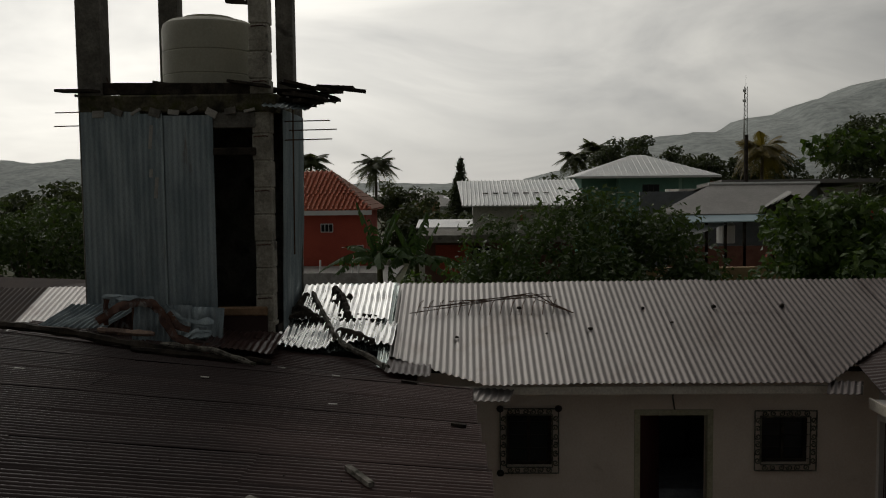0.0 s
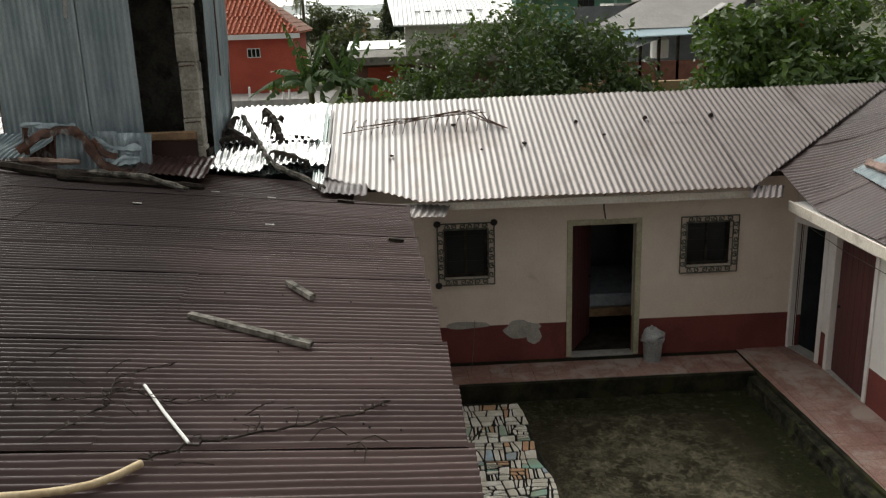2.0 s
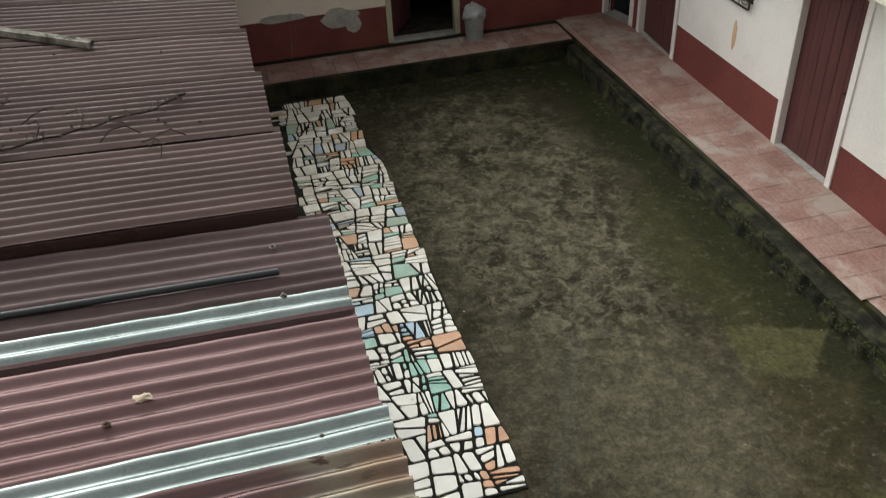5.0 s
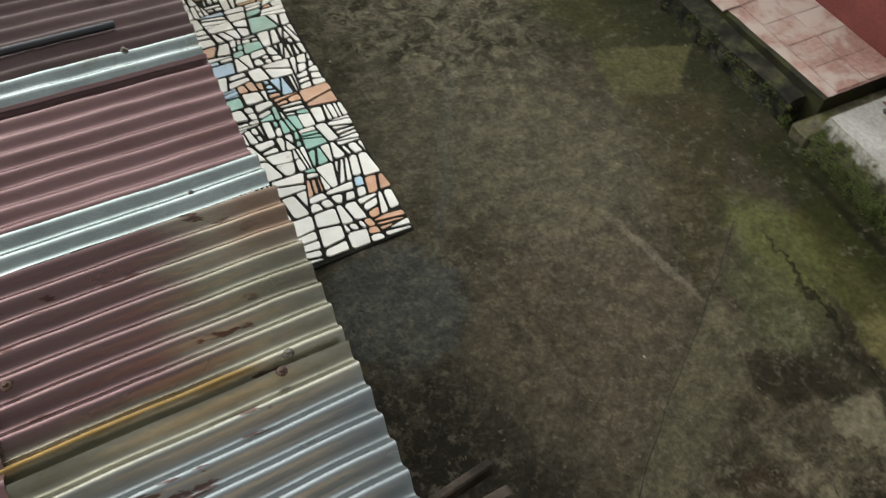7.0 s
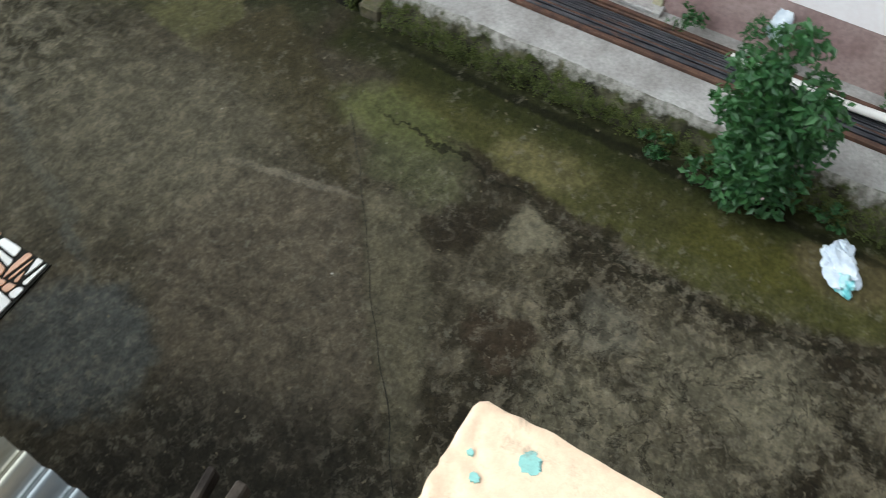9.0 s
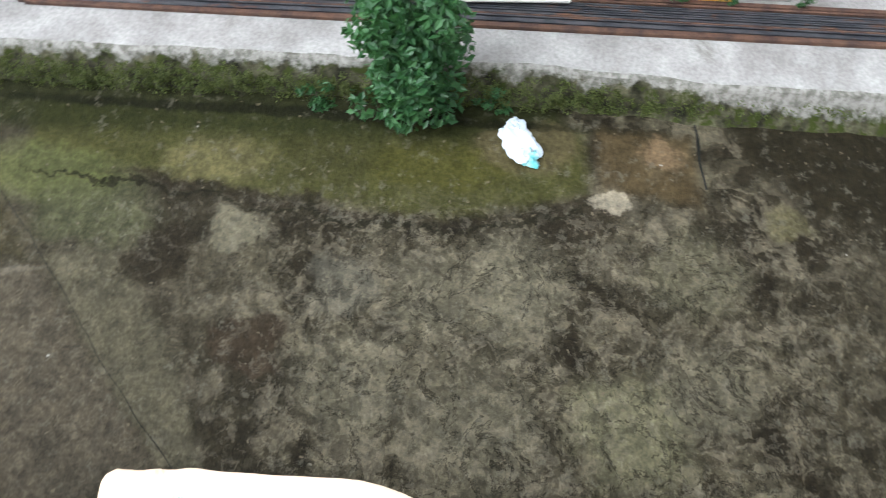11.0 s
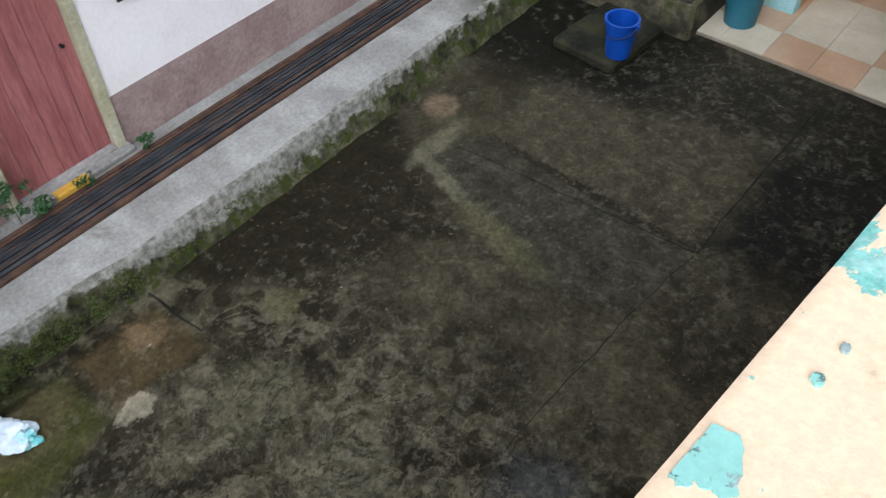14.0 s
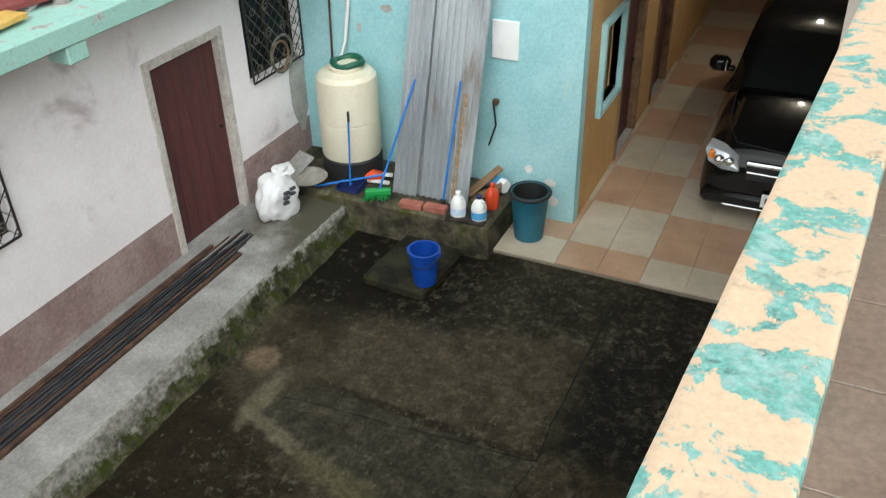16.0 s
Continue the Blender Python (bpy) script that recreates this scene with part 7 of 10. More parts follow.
# the lower bright sheet is torn off along a rounded front
lower = torn_sheet("torn_sheet", (-2.86, 12.06, 3.24), (1, 0.0, -0.02), (0.05, 1, 0.365), 1.90, 0.95, 0.092, 0.018, TORNZINC, "torn bright corrugated zinc sheet on the roof", 0.07, 3.0, 0.05)
bm = bmesh.new()
bm.from_mesh(lower.data)
base = lower.location
gone = [f for f in bm.faces if (f.calc_center_median() + base).x < -1.75 and (((f.calc_center_median() + base).x + 2.25) / 0.62) ** 2 + (((f.calc_center_median() + base).y - 12.78) / 0.70) ** 2 > 1.0 or (f.calc_center_median() + base).x >= -1.75 and (f.calc_center_median() + base).y < 12.26 - 0.05 * (f.calc_center_median() + base).x - 0.06]
bmesh.ops.delete(bm, geom=gone, context="FACES")
bm.to_mesh(lower.data)
bm.free()
torn_sheet("torn_sheet", (-2.50, 12.95, 3.58), (1, 0, 0), (0, 1, 0.365), 1.45, 1.2, 0.092, 0.016, TORNZINC, "torn bright corrugated zinc sheet on the roof", 0.05, 9.0)


def fold(pts, w, m, label, wavy=0.02):
    """A narrow bent strip of sheet that rolls over along a line."""
    s, n = Shape(), len(pts)
    fine = [Vector(pts[i]).lerp(Vector(pts[i + 1]), k / 6) for i in range(n - 1) for k in range(6)] + [Vector(pts[-1])]
    rows = 5
    for i, p in enumerate(fine):
        d = (fine[min(i + 1, len(fine) - 1)] - fine[max(i - 1, 0)]).normalized()
        side = d.cross(Vector((0, -1, 0.25))).normalized()
        for j in range(rows):
            a = (j / (rows - 1) - 0.5) * 2.4
            q = p + side * (w * 0.6 * math.sin(a)) + Vector((0, -0.15 * w * math.cos(a), 0))
            q += Vector((0.4, 1, 0.9)) * 1.8 * wavy * noise.noise((p.x * 8, p.z * 8, j * 0.9 + w * 40))
            s.v.append(tuple(q))
    for i in range(len(fine) - 1):
        for j in range(rows - 1):
            s.f.append((i * rows + j, (i + 1) * rows + j, (i + 1) * rows + j + 1, i * rows + j + 1))
            s.mi.append(0)
    return tagged(make("bent_sheet", s, m, smooth=60), label, "metal sheet", "bent sheets at the tower's foot")


torn_sheet("torn_sheet", (-4.52, 11.86, 3.42), (1, 0, -0.02), (0.03, 0.16, 1), 0.80, 0.56, 0.085, 0.013, TOWERZINC, "buckled blue-grey sheet at the tower's foot", 0.10, 5.0)
torn_sheet("torn_sheet", (-4.02, 11.96, 3.50), (1, 0, -0.04), (0.0, 0.2, 1), 0.74, 0.44, 0.085, 0.012, TOWERZINC, "buckled blue-grey sheet at the tower's foot", 0.08, 15.0)
torn_sheet("torn_sheet", (-5.9, 11.80, 3.66), (1, 0, -0.01), (0.45, 0.3, 0.30), 1.0, 0.60, 0.085, 0.012, TOWERZINC, "buckled blue-grey sheet at the tower's foot", 0.05, 25.0)
torn_sheet("torn_sheet", (-4.92, 11.98, 3.56), (1, 0, 0), (0.0, 0.2, 1), 0.50, 0.40, 0.085, 0.014, RUSTSHEET, "buckled rusty sheet at the tower's foot", 0.06, 7.0)
fold(((-4.95, 11.70, 3.78), (-4.66, 11.72, 3.96), (-4.42, 11.72, 4.03), (-4.22, 11.70, 4.03), (-4.06, 11.68, 3.92), (-3.98, 11.66, 3.74), (-3.84, 11.62, 3.57), (-3.62, 11.58, 3.46), (-3.36, 11.58, 3.42)), 0.11, RUSTSHEET, "rusty rolled edge of a buckled sheet")
fold(((-4.90, 11.78, 4.10), (-4.70, 11.80, 4.09), (-4.45, 11.80, 4.07), (-4.2, 11.8, 4.06)), 0.06, TOWERZINC, "pale bent edge of a buckled sheet")
fold(((-4.88, 11.80, 3.70), (-4.87, 11.80, 3.95), (-4.86, 11.82, 4.12)), 0.07, RUSTSHEET, "rusty rolled edge of a buckled sheet")
fold(((-4.02, 11.74, 3.98), (-3.86, 11.72, 3.84), (-3.68, 11.72, 3.76), (-3.34, 11.74, 3.74)), 0.07, TOWERZINC, "pale bent edge of a buckled sheet", 0.04)
fold(((-3.98, 11.70, 3.88), (-3.84, 11.68, 3.72), (-3.66, 11.68, 3.66)), 0.09, RUSTSHEET, "rusty rolled edge of a buckled sheet")
fold(((-3.76, 11.66, 3.56), (-3.55, 11.64, 3.62), (-3.36, 11.64, 3.60)), 0.08, TOWERZINC, "pale bent edge of a buckled sheet", 0.03)
torn_sheet("torn_sheet", (-3.45, 11.45, 3.44), (1, 0, -0.10), (0, 1, 0.12), 0.95, 0.9, 0.085, 0.010, BROWNROOF, "dark brown sheet lying before the tower's door", 0.06, 21.0)
torn_sheet("torn_sheet", (-0.98, 11.42, 3.10), (1, 0, -0.12), (0, 1, 0.10), 0.62, 0.7, 0.085, 0.010, BROWNROOF, "brown corrugated offcut beside torn zinc", 0.04, 31.0)
torn_sheet("torn_sheet", (6.15, 10.35, 3.09), (0.1, 1, 0.04), (1, 0.0, 0.42), 1.05, 1.5, 0.085, 0.012, TOWERZINC, "loose pale zinc sheet lying on the brown roof", 0.012, 41.0)
log("log", [(6.55, 10.55, 3.30), (7.0, 10.4, 3.49), (7.5, 10.3, 3.69)], 0.035, BROWNWOOD, "brown board end on a loose zinc sheet", "board")
log("log", [(6.40, 11.30, 3.25), (6.39, 10.9, 3.25), (6.37, 10.58, 3.23)], 0.055, CLAYPIPE, "reddish clay pipe length on a loose sheet", "pipe")
# rusty wire frame and small stones on the north roof
wf = thing("wire_frame", (0.4, 13.4, 3.7), "rusty tangle of reinforcing wire on the zinc roof", "wire")
for k in range(5):
    s = Shape()
    dz, dy = 0.03 + 0.03 * (k % 2), 0.10 * k
    s.tube([(-0.75 + 0.2 * k, 13.15 + dy, 3.62 + dz + 0.36 * dy), (0.3, 13.35 + dy * 0.6, 3.74 + dz), (1.05 + 0.1 * k, 13.62 - 0.06 * k, 3.84 + dz), (1.45, 13.3 + 0.05 * k, 3.70 + dz), (1.75, 13.15, 3.64)], 0.007, 5)
    part("wire", s, RUST, wf)
for k in range(14):
    x = -0.65 + 0.16 * k
    s = Shape()
    s.tube([(x, 13.12, 3.62), (x + 0.05, 13.35, 3.78), (x + 0.1, 13.55, 3.80), (x + 0.03, 13.4, 3.70)], 0.006, 4)
    part("wire", s, RUST, wf)
for k, (x, y) in enumerate(((0.0, 13.5), (0.95, 13.33), (0.0, 12.5), (2.0, 12.72), (3.9, 13.34), (4.9, 13.36), (2.9, 13.3), (3.1, 12.9), (1.35, 12.6))):
    s, n = Shape(), 8
    z = 2.945 + 0.365 * (y - 11.36) + 0.02
    for q in range(1):
        r = 0.022 + 0.022 * rr.random()
        s.lathe((x + rr.uniform(-0.09, 0.09), y + rr.uniform(-0.05, 0.05), z), [(0.0, -0.01), (r, 0.0), (r * 0.8, r * 0.7), (0.0, r * rr.uniform(0.8, 1.3))], 6)
    tagged(make("debris_lump", s, DARKWOOD), "small dark lump of debris on the zinc roof", "debris", "lumps on the zinc roof")
# timber ends under the near roof end
for k, (x, y, w) in enumerate(((0.94, 1.135, 0.014), (0.95, 1.035, 0.019))):
    bm_ = Shape()
    bm_.box((x - 1.0, y - w, 2.60), (x, y + w, 2.67), 0, 0.006, Matrix.Rotation(radians(9 - 5 * k), 3, "Z"), (x, y, 2.63))
    part("rafter_end", bm_, DARKWOOD, roof_w, "dark weathered rafter end")

# ---- courtyard things ----
bars = thing("steel_bar_bundle", (5.6, -1.5, WZ), "long bundle of dark steel bars along the walkway", "steel bars")
rr = random.Random(21)
for k in range(22):
    x = 5.54 + 0.27 * (k % 11) / 10.5 + rr.uniform(-0.008, 0.008)
    z = WZ + 0.012 + 0.02 * (k // 11)
    y0, y1 = -6.05 + rr.uniform(-0.25, 0.6), 3.3 + rr.uniform(-0.3, 0.1)
    s = Shape()
    sh = rr.uniform(-0.02, 0.02)
    s.tube([(x + sh - 0.02, y0, z), (x, -2.5, z), (x + 0.01, 0.8, z), (x - 0.01, y1, z)], 0.010 if k % 3 else 0.013, 5)
    part("bar", s, RUST if k % 7 == 0 or k % 11 == 10 else STEEL, bars, smooth=60)
for x in (5.50, 5.85):
    s = Shape()
    s.box((x - 0.02, -5.9, WZ), (x + 0.02, 3.2, WZ + 0.035), 0, 0.003, Matrix.Rotation(radians(-0.15), 3, "Z"), (x, -2.5, WZ))
    part("angle_iron", s, RUST, bars, "rusty angle iron")
s = Shape().tube([(5.71, 0.75, 0.40), (5.70, -0.1, 0.39), (5.75, -0.92, 0.385)], 0.035, 10)
tagged(make("pvc_pipe", s, PVC, smooth=50), "white plastic pipe lying on the steel bars", "pipe")


bag = thing("plastic_bag", (4.62, -0.58, 0.0), "crumpled white and teal plastic bag on the wet floor", "plastic bag")
tm_ = Matrix.Rotation(radians(21.5), 3, "Z")
for nm, off, size, m, sd, lab in (("film", (0.03, 0.0), (0.175, 0.105, 0.045), BAGWHITE, 3.0, ""), ("film_fold", (0.10, 0.03), (0.10, 0.08, 0.035), BAGWHITE, 11.0, ""), ("printed_end", (-0.13, 0.0), (0.075, 0.07, 0.045), BAGTEAL, 5.0, "teal printed end"), ("film_corner", (0.17, -0.03), (0.06, 0.04, 0.03), BAGWHITE, 8.0, "")):
    o = Vector((4.62, -0.58, 0.0)) + tm_ @ Vector((off[0], off[1], 0))
    sh_ = crumple(nm, (0, 0, 0), size, m, "", "", sd, 0.5, 0.7, 4)
    sh_.v = [tuple(o + tm_ @ Vector(p)) for p in sh_.v]
    part(nm, sh_, m, bag, lab, 30)
tagged(make("white_rag", crumple("rag", (5.93, 0.52, 0.48), (0.05, 0.09, 0.16), BAGWHITE, "", "", 13.0, 0.9, 0.4, 3), BAGWHITE, smooth=40), "white plastic bag hanging at the mauve wall", "bag")


def bucket(name, at, r0, r1, h, m, label, cat, wall=0.008, rim=0.012, handle=True):
    b = thing(name, at, label, cat)
    prof = [(0.0, 0.004), (r0, 0.0), (r0 + (r1 - r0) * 0.5, h * 0.5), (r1, h - 0.05), (r1 + rim * 0.6, h - 0.045), (r1 + rim, h - 0.02), (r1 + rim, h), (r1 - wall, h), (r0 - wall + (r1 - r0) * 0.5, h * 0.5), (r0 - wall, 0.02), (0.0, 0.018)]
    part("body", Shape().lathe(at, prof, 32), m, b, "", 35)
    if handle:
        s = Shape()
        s.tube([(at[0] + (r1 + rim) * math.cos(a) * 1.01, at[1] + (r1 + rim) * math.sin(a) * 1.01, at[2] + h - 0.03 - 0.10 * math.sin(a)) for a in (math.pi * i / 14 for i in range(15))], 0.004, 5)
        part("handle", s, IRON, b, "thin wire handle")
        for sx in (-1, 1):
            part("handle_lug", Shape().box((at[0] + sx * (r1 + rim) - 0.015, at[1] - 0.02, at[2] + h - 0.06), (at[0] + sx * (r1 + rim) + 0.015, at[1] + 0.02, at[2] + h - 0.01), 0, 0.004), m, b)
    return b


bucket("bucket", (3.70, -6.44, 0.11), 0.115, 0.15, 0.38, BLUEPL, "bright blue plastic bucket standing on a step slab", "bucket")
barrel = bucket("barrel", (3.08, -7.72, 0.055), 0.155, 0.200, 0.55, TEALPL, "teal plastic barrel with a black rim, on the tiles", "barrel", handle=False)
part("rim", Shape().tube([(3.08 + 0.211 * math.cos(a), -7.72 + 0.211 * math.sin(a), 0.592) for a in (2 * math.pi * i / 32 for i in range(33))], 0.019, 8), TRIM, barrel, "black rolled rim", 60)
# Black inner skin is added to put the barrel's inside shade into colour.
part("liner", Shape().lathe((3.08, -7.72, 0.055), [(0.0, 0.05), (0.150, 0.05), (0.188, 0.545), (0.184, 0.545), (0.146, 0.055), (0.0, 0.055)], 28), TRIM, barrel, "inner skin coloured black for the shaded inside", 35)
grey_bin = bucket("waste_bucket", (3.72, 11.84, WZ), 0.125, 0.15, 0.36, surf("grey_plastic", (0.20, 0.21, 0.21), (0.28, 0.29, 0.29), 5), "grey plastic bucket with a tied bag, by the door", "bucket")
part("tied_bag", crumple("tied_bag", (3.72, 11.84, WZ + 0.30), (0.165, 0.165, 0.13), SACK, "", "", 4.0, 0.5, 0.35, 3), surf("grey_translucent_bag", (0.26, 0.27, 0.27), (0.38, 0.39, 0.39), 9, (0.35, 0.55)), grey_bin, "grey tied plastic bag", 50)
part("bag_knot", crumple("bag_knot", (3.70, 11.84, WZ + 0.46), (0.03, 0.03, 0.06), SACK, "", "", 6.0, 0.5, 0.4, 2), surf("grey_bag_knot", (0.26, 0.27, 0.27), (0.38, 0.39, 0.39), 9, (0.35, 0.55)), grey_bin, "", 50)

sack = thing("sack", (5.58, -6.72, WZ), "full white woven sack with faded black print", "sack")
part("cloth", crumple("cloth", (5.58, -6.72, WZ), (0.20, 0.25, 0.27), SACK, "", "", 17.0, 0.8, 0.32, 4), SACK, sack, "", 45)
part("tied_neck", crumple("neck", (5.56, -6.86, WZ + 0.44), (0.09, 0.13, 0.07), SACK, "", "", 19.0, 0.5, 0.5, 3), SACK, sack, "", 45)
for k in range(5):
    z, w = WZ + 0.36 - 0.052 * (k // 2) * 1.2, 0.07
    y = -6.60 - 0.11 * (k % 2)
    part("print_bar", Shape().box((5.335 + 0.01 * (k // 2), y - w / 2, z), (5.365 + 0.012 * (k // 2), y + w / 2, z + 0.032), 0, 0.004, Matrix.Rotation(radians(-18), 3, "Z")), INK, sack)


def jug(at, m, label, cap_m, lab_m=None, r=0.080, h=0.27, turn=0.0, group=""):
    j = thing("jug", at, label, "jug", group)
    prof = [(0.0, 0.0), (r * 0.92, 0.0), (r, 0.015), (r, h * 0.55), (r * 0.96, h * 0.62), (r * 0.62, h * 0.82), (r * 0.30, h * 0.90), (r * 0.30, h * 0.95)]
    part("body", Shape().lathe(at, prof, 20), m, j, "", 35)
    part("cap", Shape().lathe((at[0], at[1], at[2] + h * 0.94), [(r * 0.36, 0.0), (r * 0.36, 0.028), (r * 0.30, 0.034), (0.0, 0.034)], 14), cap_m, j, "screw cap", 35)
    c, s_ = math.cos(turn), math.sin(turn)
    hd = Shape()
    hd.tube([(at[0] + c * d, at[1] + s_ * d, at[2] + z) for d, z in ((r * 0.35, h * 0.88), (r * 0.95, h * 0.88), (r * 1.12, h * 0.76), (r * 0.95, h * 0.58))], 0.012, 7)
    part("handle", hd, m, j, "", 50)
    if lab_m:
        part("label_band", Shape().lathe((at[0], at[1], at[2] + h * 0.12), [(r + 0.002, 0.0), (r + 0.002, h * 0.30)], 20), lab_m, j, "pale blue label")
    return j


jug((3.71, -7.28, 0.40), WHITEPL, "white plastic jug with a pale blue label", WHITEPL, surf("faint_blue_label", (0.42, 0.55, 0.72), (0.60, 0.68, 0.78), 20), turn=2.6)
jug((3.48, -7.29, 0.40), WHITEPL, "white plastic jug with a bright blue label", NAVYPL, BLUELABEL, turn=2.6)
jug((3.45, -7.58, 0.40), ORANGEPL, "orange-red plastic jug on the washing block", ORANGEPL, None, 0.075, 0.27, 2.0)
s = thing("lying_bottle", (3.55, -7.98, 0.40), "white plastic bottle with a blue label, lying down", "bottle")
bt = Shape()
bt.tube([(3.42, -7.90, 0.48), (3.46, -7.92, 0.48), (3.64, -8.0, 0.48), (3.68, -8.02, 0.48), (3.72, -8.03, 0.48)], [0.070, 0.078, 0.078, 0.05, 0.022], 16)
part("body", bt, WHITEPL, s, "", 45)
part("label_band", Shape().tube([(3.49, -7.933, 0.48), (3.60, -7.982, 0.48)], 0.0795, 16, caps=False), BLUELABEL, s, "blue label", 45)

# leaning zinc sheets
lean = thing("leaning_zinc_sheets", (4.25, -7.75, 0.40), "stack of grey corrugated zinc sheets leaning on the turquoise wall", "metal sheets")
for k, (x0, x1, dy, m) in enumerate(((3.72, 4.46, 0.0, NEWZINC), (3.76, 4.50, 0.03, NEWZINC), (3.68, 3.92, 0.06, NEWZINC), (4.28, 4.56, 0.07, NEWZINC))):
    sh = Shape()
    sh.sheet((x0, -7.52 + dy, 0.41), (1, 0, 0), (-0.01 - 0.008 * k, -0.245, 1), x1 - x0, 2.35 + 0.07 * k, 0.070, 0.021, 10, 5, bend=lambda u, v, k=k: 0.006 * noise.noise((u * 3 + k, v, 2)))
    part("zinc_sheet", sh, m, lean, "", 50)
for k in range(16):
    z = 0.45 + 0.07 * k
    part("rust_stain", Shape().box((3.83 - 0.045 * (z - 0.5) + 0.006 * math.sin(k * 2.1), -7.446 - 0.245 * (z - 0.41), z), (3.868 - 0.045 * (z - 0.5) + 0.01 * math.sin(k * 1.3), -7.441 - 0.245 * (z - 0.41), z + 0.072), 0, 0.001), RUSTSTAIN, lean)


def broom(name, foot, top, head_m, head_half, label, turn=0.0):
    b = thing(name, foot, label, "broom")
    part("stick", Shape().rod(foot, top, 0.013, 0.012, 8), BLUESTICK, b, "blue stick", 60)
    s = Shape()
    s.box((foot[0] - head_half[0], foot[1] - head_half[1], foot[2] - 0.02), (foot[0] + head_half[0], foot[1] + head_half[1], foot[2] + 0.05), 0, 0.012, Matrix.Rotation(turn, 3, "Z"))
    part("head", s, head_m, b)
    if head_m is GREENPL:
        br = Shape()
        q = random.Random(4)
        for i in range(90):
            x, y = q.uniform(-1, 1) * head_half[0], q.uniform(-1, 1) * head_half[1]
            c, sn = math.cos(turn), math.sin(turn)
            p = (foot[0] + c * x - sn * y, foot[1] + sn * x + c * y, foot[2] - 0.01)
            br.rod(p, (p[0] + q.uniform(-0.03, 0.03), p[1] + 0.05 + q.uniform(-0.02, 0.03), max(foot[2] - 0.05, 0.405)), 0.004, 0.003, 3)
        part("bristles", br, GREENPL, b)
    return b


broom("broom", (4.66, -7.29, 0.46), (4.385, -7.74, 1.632), GREENPL, (0.14, 0.035), "blue-handled broom with green bristles, leaning", 0.5)
broom("mop_stick", (3.935, -7.38, 0.44), (3.854, -7.70, 1.706), TRIM, (0.03, 0.03), "blue stick leaning against the zinc sheets")
dp = thing("dustpan", (5.02, -7.36, 0.41), "navy dustpan with an upright blue stick", "dustpan")
part("pan", Shape().box((4.90, -7.46, 0.405), (5.16, -7.24, 0.425), 0, 0.006).box((4.90, -7.46, 0.425), (5.16, -7.44, 0.50), 0, 0.004).box((4.90, -7.44, 0.425), (4.915, -7.24, 0.48), 0, 0.004).box((5.145, -7.44, 0.425), (5.16, -7.24, 0.48), 0, 0.004), NAVYPL, dp)
part("stick", Shape().rod((5.03, -7.33, 0.46), (4.99, -7.34, 1.22), 0.011, 0.011, 8), BLUESTICK, dp, "blue stick", 60)
part("grip", Shape().rod((4.99, -7.34, 1.22), (4.985, -7.34, 1.33), 0.015, 0.013, 8), TRIM, dp, "black grip", 60)
s = Shape().rod((5.42, -7.22, 0.42), (4.70, -7.52, 0.56), 0.013, 0.012, 8)
tagged(make("loose_stick", s, BLUESTICK, smooth=60), "blue broom stick lying across the clutter", "stick")
ch = Shape()
ch.lathe((5.50, -7.20, 0.47), [(0.0, 0.0), (0.15, 0.02), (0.22, 0.06), (0.23, 0.065), (0.15, 0.03), (0.0, 0.012)], 18)
tagged(make("shovel_pan", ch, surf("dull_grey_metal", (0.22, 0.20, 0.17), (0.32, 0.30, 0.26), 8), smooth=45), "dull grey metal pan among the brooms", "pan")
for k, (x, y, z, a, L, w, m, nm) in enumerate(((3.62, -7.78, 0.58, 0.9, 0.46, 0.10, BROWNWOOD, "board"), (3.58, -7.72, 0.47, 0.3, 0.38, 0.14, BROWNWOOD, "board"), (5.72, -7.35, 0.56, 1.2, 0.34, 0.26, KERB, "board"), (4.84, -7.66, 0.47, 0.2, 0.30, 0.05, WHITEPL, "pipe_offcut"), (4.80, -7.55, 0.44, 0.1, 0.26, 0.05, WHITEPL, "pipe_offcut"), (3.60, -7.20, 0.405, 0.1, 0.42, 0.09, DARKWOOD, "board"))):
    b_ = Shape().box((x - L / 2, y - w / 2, z - 0.014), (x + L / 2, y + w / 2, z + 0.014), 0, 0.004, Matrix.Rotation(a, 3, "Z") @ Matrix.Rotation(0.5 if k < 3 else 0.0, 3, "Y"))
    tagged(make(nm, b_, m), "brown wooden offcut on the washing block" if m in (BROWNWOOD, DARKWOOD) else ("grey fibre board leaning in the corner" if m is KERB else "short white plastic pipe offcut"), "board" if nm == "board" else "pipe")
for k, (x, y) in enumerate(((4.24, -7.24), (3.97, -7.27))):
    tagged(make("brick", Shape().box((x - 0.13, y - 0.055, 0.40), (x + 0.12, y + 0.055, 0.47), 0, 0.008, Matrix.Rotation(0.1 - 0.05 * k, 3, "Z")), BRICKRED), "red clay brick before the leaning sheets", "brick", "bricks on the washing block")
tagged(make("orange_cloth", crumple("cloth", (4.92, -7.62, 0.42), (0.12, 0.09, 0.07), ORANGEPL, "", "", 27.0, 0.6, 0.4, 3), ORANGEPL, smooth=45), "orange cloth bundle beside the leaning sheets", "cloth")
pb = Shape().box((3.40, -8.14, 1.83), (3.69, -8.115, 2.23), 0, 0.006)
structure(make("wall_panel", pb, WHITEPL), "plain white panel fixed on the turquoise wall", "panel")
pp = thing("wall_pipes", (5.5, -8.1, 1.6), "pale plastic pipes rising on the turquoise wall", "pipe", kind="structure")
part("pipe", Shape().tube([(5.42, -7.95, 1.62), (5.40, -8.08, 1.8), (5.34, -8.09, 2.2), (5.30, -8.09, 2.96)], 0.022, 8), PVC, pp, "", 50)
